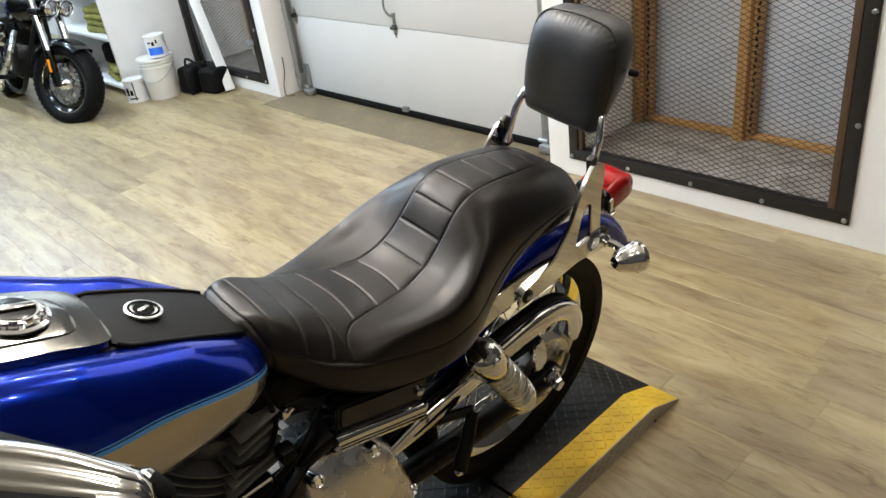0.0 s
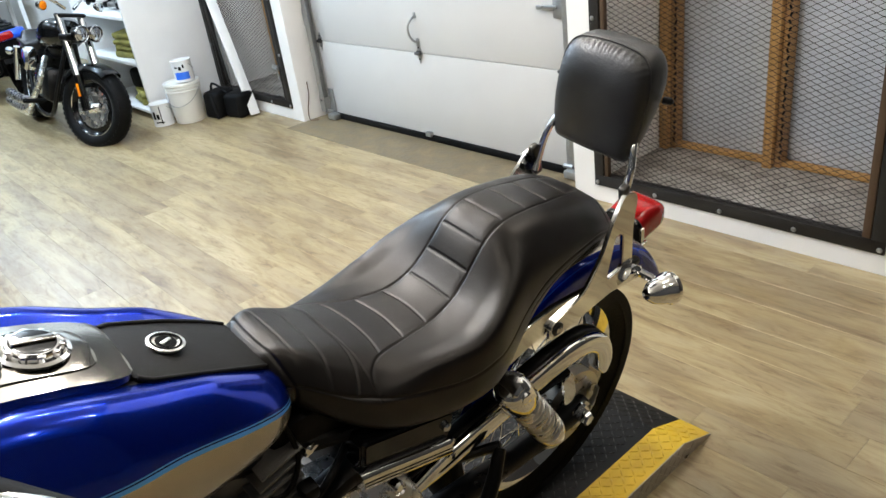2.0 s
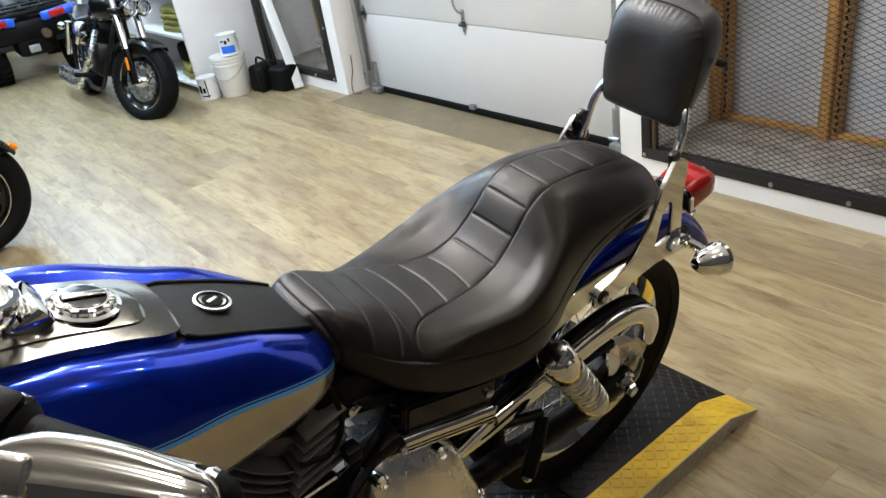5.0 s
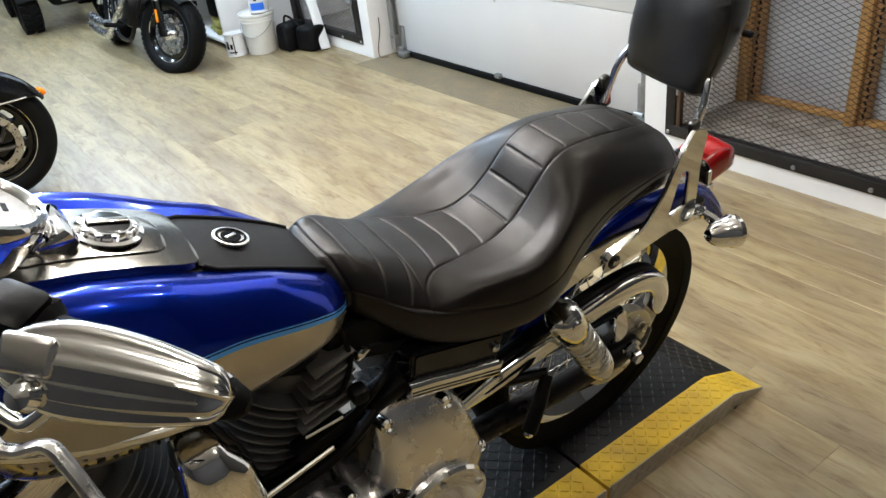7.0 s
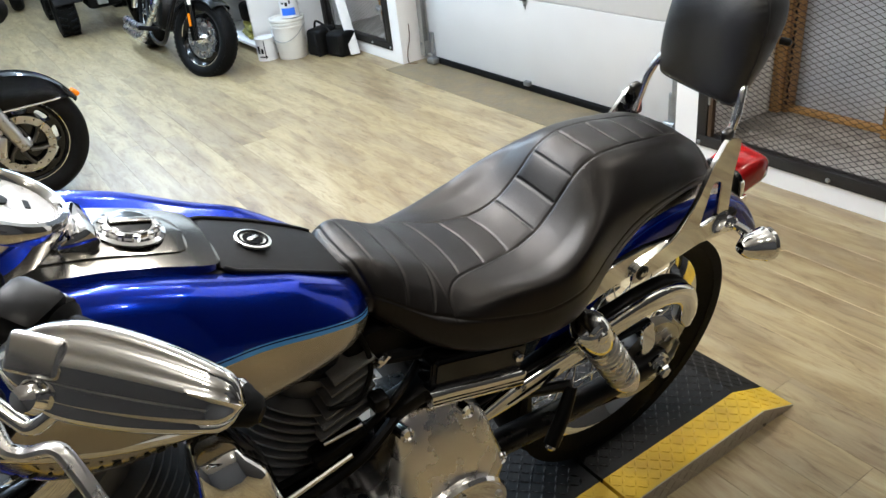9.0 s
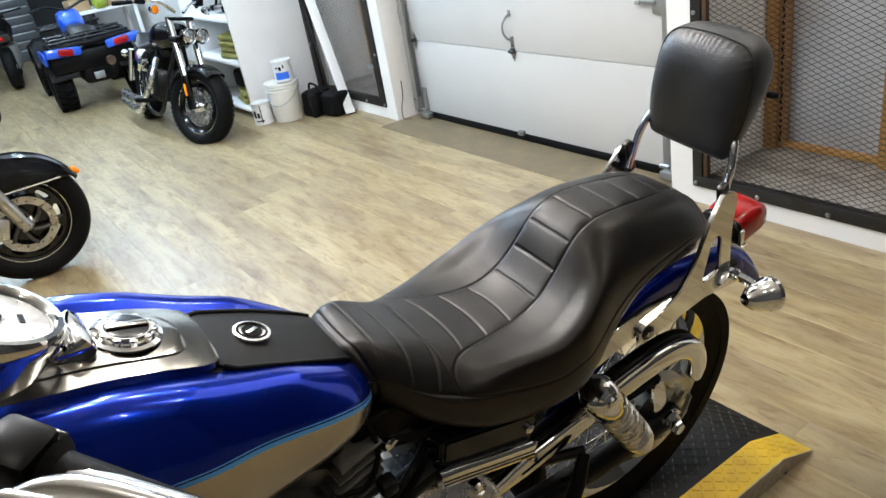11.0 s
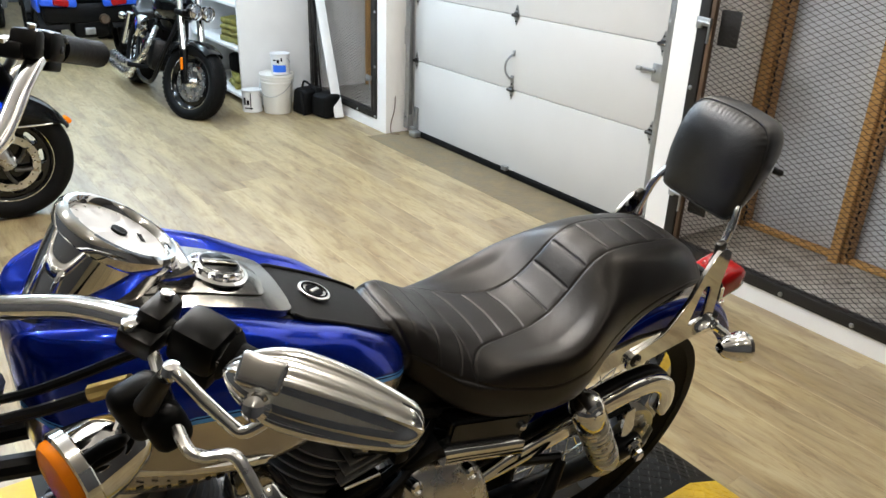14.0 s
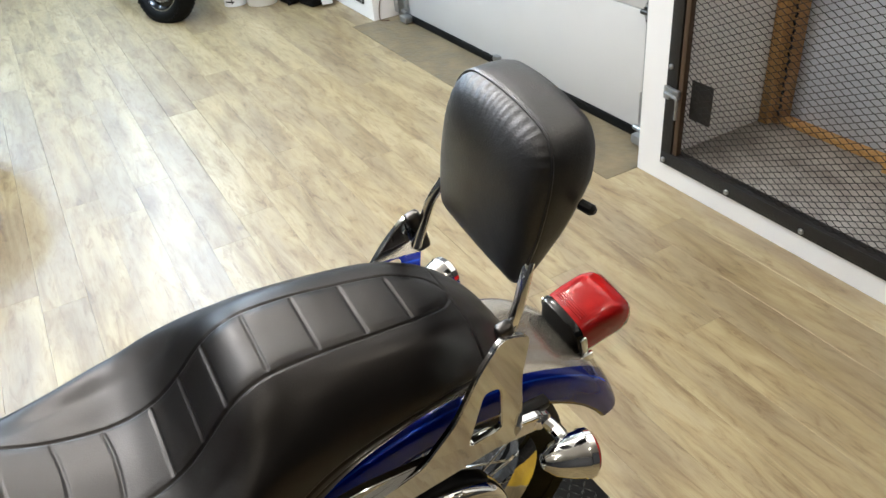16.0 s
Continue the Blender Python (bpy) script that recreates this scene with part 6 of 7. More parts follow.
# control cables
for line, r_ in (
    ([(0.05, 0.315, 1.205), (0.13, 0.26, 1.15), (0.22, 0.16, 1.05), (0.27, 0.08, 0.90), (0.22, 0.10, 0.70)], 0.006),
    ([(0.06, 0.285, 1.21), (0.15, 0.2, 1.12), (0.24, 0.08, 1.02), (0.26, 0.02, 0.9)], 0.005),
    ([(0.05, -0.315, 1.205), (0.15, -0.22, 1.13), (0.25, -0.08, 1.0), (0.27, -0.03, 0.85)], 0.006),
):
    bm = bm_new()
    tube(bm, spline(line, 6), r_, 8)
    part("control_cable", bm, M["black_plastic"], bike, "black control cable")
bm = bm_new()
tube(bm, [(0.075, 0.30, 1.19), (0.105, 0.28, 1.172)], 0.0085, 10)
part("cable_ferrule", bm, material("brass", (0.5, 0.35, 0.12), 0.3, 1.0), bike, "brass cable ferrule")

# ---------------------------------------------------------------- things by the left wall


def pail():
    p = thing("plastic_pail", pose(-5.81, 2.30, 0) @ Matrix.Diagonal((0.92, 0.92, 0.9, 1)), "white plastic paint pail with lid on the floor", "bucket")
    bm = bm_new()
    lathe(bm, [(0.0, 0.0), (0.118, 0.0), (0.122, 0.006), (0.138, 0.27), (0.146, 0.272), (0.146, 0.284), (0.14, 0.287), (0.14, 0.30), (0.148, 0.302), (0.148, 0.314), (0.142, 0.317), (0.142, 0.335)], None, 40)
    part("body", bm, M["bucket"], p)
    bm = bm_new()
    lathe(bm, [(0.0, 0.338), (0.13, 0.338), (0.135, 0.348), (0.15, 0.35), (0.152, 0.33), (0.149, 0.325)], None, 40)
    part("lid", bm, M["bucket"], p, "white snap lid")
    bm = bm_new()
    tube(bm, [(0.149 * math.cos(a), 0.149 * math.sin(a), 0.29 - 0.13 * abs(math.cos((a + 0.9)))) for a in [radians(-140 + 10 * k) for k in range(19)]], 0.003, 6)
    part("bail", bm, M["galv"], p, "wire bail")
    return p


def paint_can(at, r, h, top_label, label):
    p = thing("paint_can", pose(*at), label, "paint can")
    bm = bm_new()
    lathe(bm, [(0.0, 0.0), (r, 0.0), (r + 0.003, 0.004), (r, 0.008), (r, h - 0.012), (r + 0.003, h - 0.008), (r + 0.003, h), (r - 0.006, h), (r - 0.01, h - 0.006), (0, h - 0.006)], None, 36)
    part("body", bm, M["can"], p)
    for k, (a0, a1, z0, z1, mat) in enumerate(top_label):
        bm = bm_new()
        n = 14
        ring0 = [(((r + 0.0012) * math.cos(radians(a0 + (a1 - a0) * i / n))), (r + 0.0012) * math.sin(radians(a0 + (a1 - a0) * i / n)), z0) for i in range(n + 1)]
        ring1 = [(x, y, z1) for x, y, _ in ring0]
        ring_loft(bm, [ring0, ring1], False, False)
        part("label_patch", bm, mat, p)
    bm = bm_new()
    tube(bm, [(r * 1.02 * math.cos(a), r * 1.02 * math.sin(a), h - 0.03 - 0.06 * math.sin(a - 0.3)) for a in [radians(15 + 10 * k) for k in range(17)]], 0.002, 6)
    part("bail", bm, M["galv"], p, "wire bail")
    return p


dark = M["black_plastic"]
pail()
paint_can((-5.775, 2.325, 0.316), 0.074, 0.16, [(-75, 10, 0.02, 0.075, M["blue_label"]), (-70, -52, 0.105, 0.118, dark), (-46, -30, 0.09, 0.118, dark), (-22, -12, 0.105, 0.132, dark)], "white paint can with a blue band, standing on a pail")
paint_can((-5.93, 2.13, 0.0), 0.078, 0.175, [(-80, -62, 0.06, 0.12, dark), (-56, -40, 0.06, 0.1, dark), (-34, -28, 0.02, 0.16, dark), (-70, -20, 0.03, 0.04, dark)], "white paint can with dark print on the floor")


def saddle_case():
    p = thing("soft_case", pose(-5.57, 2.53, 0, 0, 0, 18), "black soft carrying case slumped on the floor", "bag")
    for x, y, s in ((-0.10, 0, (0.17, 0.2, 0.21)), (0.09, 0.02, (0.19, 0.18, 0.19))):
        bm = bm_new()
        vs = box(bm, (x, y, s[2] / 2), s, 0.035, None, 3)
        for v in vs:
            v.co.x += 0.08 * v.co.z * (1 if x < 0 else 0.6)
            v.co.y += 0.012 * math.sin(v.co.x * 40)
        part("pouch", bm, M["bag"], p)
    bm = bm_new()
    tube(bm, spline([(-0.14, -0.02, 0.19), (-0.10, -0.03, 0.26), (-0.02, -0.03, 0.235), (0.04, -0.02, 0.18)], 6), 0.009, 8)
    part("handle", bm, M["bag"], p, "black carrying handle")
    bm = bm_new()
    tube(bm, spline([(-0.06, -0.105, 0.2), (-0.04, -0.12, 0.1), (-0.02, -0.115, 0.01)], 6), 0.012, 8, flat=0.3)
    part("strap", bm, M["bag"], p, "black webbing strap")


saddle_case()

# white board leaning at the wall
a, b = Vector((-5.36, 2.625, 0.012)), Vector((-6.02, 2.706, 1.5))
bm = bm_new()
d = (b - a)
box(bm, (0, 0, d.length / 2), (0.075, 0.018, d.length), 0.003)
board = part("trim_board", bm, M["white_trim"])
board.matrix_world = Matrix.Translation(a) @ Matrix(((1, 0, 0, 0), (0, 1, 0, 0), (0, 0, 1, 0), (0, 0, 0, 1))) @ d.to_track_quat("Z", "Y").to_matrix().to_4x4()
tagged(board, "long white trim board leaning against the wall", "board")
# dark pole beside it
bm = bm_new()
rod(bm, (-5.72, 2.66, 0.01), (-6.0, 2.70, 1.3), 0.009, 10)
tagged(part("thin_pole", bm, M["frame_steel"]), "thin dark metal pole leaning in the corner", "pole")

# ---------------------------------------------------------------- shelving with its contents
SX0, SX1, SY0, SY1 = -7.25, -6.05, 2.10, WALL
sh = thing("shelving_unit", pose(0, 0, 0), "white built-in shelving with olive cloths and clutter", "shelves")
for nm, lo, hi in (("end_panel", (SX1 - 0.03, SY0, 0), (SX1, SY1 + 0.09, 2.3)), ("end_panel", (SX0, SY0, 0), (SX0 + 0.03, SY1 + 0.09, 2.3)), ("back_panel", (SX0 + 0.03, SY1 + 0.06, 0), (SX1 - 0.03, SY1 + 0.09, 2.3)),
                   ("shelf", (SX0 + 0.03, SY0 + 0.01, 0.06), (SX1 - 0.03, SY1 + 0.06, 0.085)), ("shelf", (SX0 + 0.03, SY0 + 0.01, 0.44), (SX1 - 0.03, SY1 + 0.06, 0.465)),
                   ("shelf", (SX0 + 0.03, SY0 + 0.01, 0.79), (SX1 - 0.03, SY1 + 0.06, 0.815)), ("shelf", (SX0 + 0.03, SY0 + 0.01, 1.2), (SX1 - 0.03, SY1 + 0.06, 1.225))):
    bm = bm_new()
    box(bm, [(p + q) / 2 for p, q in zip(lo, hi)], [q - p for p, q in zip(lo, hi)], 0.003)
    part(nm, bm, M["white_trim"], sh)


def folded_cloth(at, size, turn, layers, label):
    p = thing("folded_cloth", pose(*at, 0, 0, turn), label, "cloth", "folded cloths")
    rnd_ = random.Random(int(at[0] * 100))
    z = 0
    for k in range(layers):
        h = size[2] / layers
        bm = bm_new()
        vs = box(bm, (rnd_.uniform(-0.02, 0.02), rnd_.uniform(-0.02, 0.02), z + h / 2), (size[0] * rnd_.uniform(0.85, 1), size[1], h), h * 0.45, None, 3)
        bmesh.ops.subdivide_edges(bm, edges=bm.edges[:], cuts=2, use_grid_fill=True)
        for v in bm.verts:
            v.co.z += 0.25 * h * noise.noise(Vector((v.co.x * 18, v.co.y * 18, k * 3.1)))
            v.co.y += 0.02 * noise.noise(Vector((v.co.x * 14, v.co.z * 30, k)))
        part("fold", bm, M["cloth"], p)
        z += h
    return p


folded_cloth((-6.45, 2.32, 0.467), (0.36, 0.3, 0.2), 6, 4, "stack of olive and yellow folded cloths")
folded_cloth((-6.42, 2.32, 0.087), (0.3, 0.3, 0.12), -8, 2, "olive folded cloth on the low shelf")
bm = bm_new()
box(bm, (-6.48, 2.36, 0.28), (0.28, 0.3, 0.17), 0.04, pose(0, 0, 0, 0, 0, 10), 3)
tagged(part("black_bundle", bm, M["bag"]), "black cloth bundle lying on a folded cloth", "bundle")
rnd = random.Random(8)
for k in range(7):
    bm = bm_new()
    x = -6.75 + 0.1 * k
    box(bm, (0, 0, 0.03), (rnd.uniform(0.06, 0.11), rnd.uniform(0.06, 0.1), rnd.uniform(0.04, 0.09)), 0.012)
    tube(bm, [(0, 0, 0.05), (0.02, 0.01, 0.10)], 0.012, 8)
    ob = part("machine_part", bm, M["steel"] if k % 3 else M["black_plastic"])
    ob.matrix_world = pose(x, 2.24 + rnd.uniform(-0.03, 0.06), 0.835, 0, 0, rnd.uniform(0, 90))
    tagged(ob, "small grimy machine part on the shelf", "machine part", "parts on the shelf")

# ---------------------------------------------------------------- the black motorcycle


def cast_wheel(parent, name, c, radius, width, rim, slots=9, turn=0.0, rim_mat="black_gloss", disc="chrome", knobs=True, tread_seg=72, disc_k=0.86, slot_at=0.72):
    m = Matrix.Translation(c) @ pose(0, 0, 0, 0, 0, turn) @ pose(0, 0, 0, 90)
    h = width / 2
    bm = bm_new()
    prof = [(rim - 0.008, -h * 0.62), (rim + 0.02, -h * 0.9), (rim + 0.05, -h), (radius - 0.04, -h * 0.96), (radius - 0.016, -h * 0.78), (radius - 0.004, -h * 0.42), (radius, 0)]
    prof += [(r, -z) for r, z in reversed(prof[:-1])]
    lathe(bm, prof + [(rim - 0.012, 0)], m, tread_seg, closed=True)
    if knobs:
        bk = bm_new()
        for k in range(48):
            a = 2 * math.pi * k / 48
            for sgn in (-1, 1):
                box(bk, m @ Vector(((radius - 0.021) * math.cos(a), (radius - 0.021) * math.sin(a), sgn * h * 0.68)), (0.009, 0.026, h * 0.5), 0.003, (m.to_3x3().to_4x4()) @ pose(0, 0, 0, 0, 0, math.degrees(a)), 1)
    tyre = part(name, bm, M["rubber"], parent, "black treaded tyre", 50)
    if knobs:
        part("tread_pattern", bk, M["rubber"], tyre)["kind"] = "stuff"
    bm = bm_new()
    lathe(bm, [(rim + 0.003, -h * 0.66), (rim + 0.003, -h * 0.56), (rim - 0.016, -h * 0.5), (rim - 0.03, -h * 0.2), (rim - 0.03, h * 0.2), (rim - 0.016, h * 0.5), (rim + 0.003, h * 0.56), (rim + 0.003, h * 0.66), (rim - 0.008, h * 0.6), (rim - 0.045, h * 0.1), (rim - 0.045, -h * 0.1), (rim - 0.008, -h * 0.6)], m, 60, closed=True)
    part("rim", bm, M[rim_mat], tyre, "wheel rim")
    bm = bm_new()
    lathe(bm, [(rim + 0.004, -h * 0.68), (rim - 0.004, -h * 0.70), (rim - 0.006, -h * 0.64), (rim + 0.002, -h * 0.62)], m, 60, closed=True)
    lathe(bm, [(rim + 0.004, h * 0.68), (rim - 0.004, h * 0.70), (rim - 0.006, h * 0.64), (rim + 0.002, h * 0.62)], m, 60, closed=True)
    part("rim_lip", bm, M["chrome"], tyre, "bright rim lip")
    bm = bm_new()
    ro = rim * disc_k
    out = [(ro * math.cos(2 * math.pi * k / 40), ro * math.sin(2 * math.pi * k / 40)) for k in range(40)]
    holes = []
    for k in range(slots):
        a = 2 * math.pi * k / slots
        holes.append([(ro * slot_at * math.cos(a) + 0.11 * ro * (math.cos(t) * math.cos(a) * 1.0 - math.sin(t) * math.sin(a) * 1.9), ro * slot_at * math.sin(a) + 0.11 * ro * (math.cos(t) * math.sin(a) + math.sin(t) * math.cos(a) * 1.9)) for t in [2 * math.pi * j / 10 for j in range(10)]])
    plate(bm, out, holes, width * 0.5, m @ Matrix.Translation((0, 0, -width * 0.25)))
    part("wheel_disc", bm, M[disc], tyre, "slotted wheel disc")
    if disc_k < 0.8:
        bm = bm_new()
        lathe(bm, [(ro * 0.9, -width * 0.2), (rim - 0.02, -width * 0.12), (rim - 0.02, width * 0.12), (ro * 0.9, width * 0.2)], m, 48, closed=True)
        part("wheel_web", bm, M["black_gloss"], tyre, "glossy black wheel web")
    bm = bm_new()
    lathe(bm, [(0.0, -0.085), (0.02, -0.085), (0.04, -0.07), (0.045, -0.05), (0.045, 0.05), (0.04, 0.07), (0.02, 0.085), (0, 0.085)], m, 24)
    part("hub", bm, M["chrome"], tyre)
    return tyre


def black_motorcycle():
    S = 0.92
    b = thing("motorcycle", pose(-7.408, 1.61, 0, 0, 0, -4) @ pose(0, 0, 0, -15) @ Matrix.Diagonal((S, S, S, 1)), "black cruiser motorcycle with twin headlights and fat tyres", "motorcycle")
    STEER = 28
    piv = (1.38, 0.0)

    def st(p):
        q = Matrix.Translation((piv[0], piv[1], 0)) @ pose(0, 0, 0, 0, 0, STEER) @ Matrix.Translation((-piv[0], -piv[1], 0))
        return q @ Vector(p)
    cast_wheel(b, "rear_tyre", (0, 0, 0.325), 0.325, 0.18, 0.215, disc_k=0.66)
    fw = st((1.60, 0, 0.325))
    cast_wheel(b, "front_tyre", fw, 0.325, 0.15, 0.225, 9, STEER, disc="polished", disc_k=0.72)
    for sg in (1, -1):
        bm = bm_new()
        tube(bm, [st((1.605, sg * 0.105, 0.31)), st((1.53, sg * 0.105, 0.58))], [0.032, 0.036], 14)
        part("fork_slider", bm, M["black_gloss"], b, "black fork leg")
        bm = bm_new()
        tube(bm, [st((1.53, sg * 0.105, 0.57)), st((1.36, sg * 0.105, 1.02))], [0.03, 0.028], 14)
        part("fork_tube", bm, M["chrome"], b, "chrome fork tube")
        bm = bm_new()
        box(bm, st((1.575, sg * 0.145, 0.47)), (0.02, 0.012, 0.10), 0.004, pose(0, 0, 0, 0, -16, STEER))
        part("reflector", bm, M["orange"], b, "amber fork reflector")
        bm = bm_new()
        lathe(bm, [(0, -0.08), (0.045, -0.07), (0.06, -0.03), (0.064, 0.0), (0.06, 0.006)], turned(st((1.56, sg * 0.068, 0.895)), st((2.56, sg * 0.068, 0.835)) - st((1.56, sg * 0.068, 0.895))), 28)
        hl = part("headlight", bm, M["black_gloss"], b, "round headlight")
        bm = bm_new()
        lathe(bm, [(0.064, 0.0), (0.068, 0.006), (0.062, 0.012), (0.056, 0.004), (0.03, 0.014), (0, 0.016)], turned(st((1.56, sg * 0.068, 0.895)), st((2.56, sg * 0.068, 0.835)) - st((1.56, sg * 0.068, 0.895))), 28)
        part("headlight_glass", bm, M["lamp_glass"], hl, "clear lens with chrome rim")
        bm = bm_new()
        tube(bm, spline([st((1.37, sg * 0.04, 1.07)), st((1.33, sg * 0.16, 1.14)), st((1.27, sg * 0.28, 1.15)), st((1.14, sg * 0.40, 1.12))], 5), 0.0127, 10)
        part("handlebar", bm, M["chrome"], b, "chrome handlebar half")
        bm = bm_new()
        tube(bm, [st((1.22, sg * 0.33, 1.137)), st((1.10, sg * 0.43, 1.11))], 0.018, 12)
        part("grip", bm, M["rubber"], b)
        bm = bm_new()
        box(bm, st((1.26, sg * 0.30, 1.15)), (0.09, 0.06, 0.06), 0.015, pose(0, 0, 0, 0, 0, STEER))
        part("switch_housing", bm, M["black_plastic"], b)
        bm = bm_new()
        tube(bm, spline([st((1.25, sg * 0.29, 1.17)), st((1.27, sg * 0.33, 1.25)), st((1.25, sg * 0.36, 1.30))], 4), 0.007, 8)
        box(bm, st((1.25, sg * 0.37, 1.33)), (0.025, 0.13, 0.075), 0.012, pose(0, 0, 0, 0, 0, STEER))
        part("mirror", bm, M["black_gloss"], b, "black mirror")
        bullet("front_signal", st((1.40, sg * 0.27, 1.09)), st((2.4, sg * 0.27, 1.09)) - st((1.4, sg * 0.27, 1.09)), 0.035, 0.06, M["orange" if sg < 0 else "lamp_glass"], b, "front turn signal")
        bullet("rear_signal", (-0.20, sg * 0.19, 0.60), (-1, 0, 0), 0.035, 0.07, M["red"], b, "chrome rear turn signal")
    bm = bm_new()
    rings = []
    for k in range(17):
        a = radians(56 + 90 * k / 16)
        ring = []
        for s_ in range(11):
            q = -1 + 2 * s_ / 10
            r_ = 0.35 - 0.05 * abs(q) ** 3
            ring.append(st((1.60 + r_ * math.cos(a), 0.095 * math.sin(q * math.pi / 2), 0.325 + r_ * math.sin(a))))
        rings.append(ring + [p - Vector((0, 0, 0.006)) for p in reversed(ring)])
    ring_loft(bm, rings)
    part("front_fender", bm, M["black_gloss"], b, "glossy black front fender")
    bm = bm_new()
    rings = []
    for k in range(21):
        a = radians(30 + 120 * k / 20)
        ring = []
        for s_ in range(11):
            q = -1 + 2 * s_ / 10
            r_ = 0.39 - 0.07 * abs(q) ** 3
            ring.append((-0.02 + r_ * math.cos(a), 0.115 * math.sin(q * math.pi / 2), 0.35 + r_ * math.sin(a)))
        rings.append(ring + [(p[0], p[1] * 0.96, p[2] - 0.006) for p in reversed(ring)])
    ring_loft(bm, rings)
    part("rear_fender", bm, M["black_gloss"], b, "black rear fender")
    bm = bm_new()
    ring_loft(bm, [[(u, hw * math.copysign(abs(math.cos(a)) ** 0.8, math.cos(a)), zc + hh * math.copysign(abs(math.sin(a)) ** 0.8, math.sin(a))) for a in [2 * math.pi * j / 24 for j in range(24)]] for u, hw, zc, hh in ((0.58, 0.05, 0.76, 0.03), (0.62, 0.10, 0.78, 0.07), (0.75, 0.14, 0.81, 0.11), (0.95, 0.165, 0.845, 0.13), (1.12, 0.155, 0.865, 0.125), (1.22, 0.11, 0.875, 0.10), (1.26, 0.05, 0.88, 0.05))])
    part("fuel_tank", bm, M["black_gloss"], b, "glossy black fuel tank")
    bm = bm_new()
    ring_loft(bm, [[(u, hw * math.copysign(abs(math.cos(a)) ** 0.7, math.cos(a)), zc + hh * math.copysign(abs(math.sin(a)) ** 0.7, math.sin(a))) for a in [2 * math.pi * j / 20 for j in range(20)]] for u, hw, zc, hh in ((-0.18, 0.08, 0.75, 0.03), (0.0, 0.12, 0.76, 0.06), (0.16, 0.14, 0.76, 0.07), (0.24, 0.17, 0.70, 0.06), (0.42, 0.18, 0.68, 0.06), (0.58, 0.12, 0.72, 0.06), (0.66, 0.07, 0.76, 0.04))])
    part("seat", bm, M["leather"], b, "black leather seat")
    bm = bm_new()
    box(bm, (0.72, 0, 0.42), (0.5, 0.26, 0.3), 0.06)
    eng = part("crankcase", bm, M["black_metal"], b, "black engine case")
    for a0, a1 in (((0.66, 0, 0.50), (0.52, 0, 0.80)), ((0.80, 0, 0.50), (0.96, 0, 0.80))):
        d_ = Vector(a1) - Vector(a0)
        prof = [(0.06, 0)]
        for k in range(9):
            z = 0.03 + k * 0.022
            prof += [(0.07, z), (0.105, z + 0.003), (0.105, z + 0.008), (0.07, z + 0.011)]
        prof += [(0.09, 0.25), (0.09, 0.3), (0.05, 0.33)]
        bm = bm_new()
        lathe(bm, prof, turned(a0, d_), 28)
        part("cylinder", bm, M["black_metal"], eng)
    bm = bm_new()
    lathe(bm, [(0.09, -0.04), (0.10, -0.02), (0.10, 0.03), (0.08, 0.05), (0, 0.055)], turned((0.74, -0.2, 0.62), (0, -1, 0)), 28)
    part("air_cleaner", bm, M["chrome"], b, "round chrome air cleaner")
    bm = bm_new()
    lathe(bm, [(0.1, -0.02), (0.1, 0.02), (0.06, 0.035), (0, 0.035)], turned((0.72, -0.13, 0.42), (0, -1, 0)), 24)
    part("cam_cover", bm, M["chrome"], b, "chrome cam cover")
    for z, e, y0 in ((0.13, -0.32, -0.20), (0.215, -0.26, -0.205)):
        bm = bm_new()
        ln = spline([(0.95 if z < 0.3 else 0.60, -0.12, 0.66), (1.02 if z < 0.3 else 0.62, -0.18, 0.50), (0.90 if z < 0.3 else 0.60, -0.21, 0.34 if z < 0.3 else 0.42), (0.55, y0, z + 0.03), (0.3, y0, z), (e, y0, z - 0.01)], 6)
        tube(bm, ln, [0.024] * 18 + [0.042] * (len(ln) - 18), 14)
        part("exhaust", bm, M["alloy"], b, "chrome exhaust with muffler")
    for sg in (1, -1):
        bm = bm_new()
        tube(bm, spline([(1.30, sg * 0.03, 0.80), (1.24, sg * 0.10, 0.45), (1.1, sg * 0.13, 0.2), (0.6, sg * 0.14, 0.19), (0.45, sg * 0.14, 0.4), (0.35, sg * 0.14, 0.66), (0.0, sg * 0.14, 0.72)], 5), 0.018, 10)
        part("frame_tube", bm, M["black_metal"], b, "black frame tube")
        bm = bm_new()
        tube(bm, [(0.05, sg * 0.17, 0.66), (-0.02, sg * 0.17, 0.36)], 0.03, 12)
        part("shock_absorber", bm, M["chrome"], b, "chrome shock absorber")
        bm = bm_new()
        tube(bm, [(0.98, sg * 0.15, 0.3), (1.0, sg * 0.32, 0.3)], 0.02, 10)
        part("footpeg", bm, M["rubber"], b)
    bm = bm_new()
    box(bm, st((1.43, 0, 0.86)), (0.1, 0.28, 0.05), 0.015, pose(0, 0, 0, 0, 0, STEER))
    box(bm, st((1.37, 0, 1.02)), (0.08, 0.25, 0.03), 0.015, pose(0, 0, 0, 0, 0, STEER))
    part("fork_clamp", bm, M["black_metal"], b)
    bm = bm_new()
    rod(bm, (0.8, 0.14, 0.2), (0.72, 0.32, 0.0), 0.012, 8)
    part("side_stand", bm, M["black_metal"], b)


black_motorcycle()

# ---------------------------------------------------------------- the blue quad bike


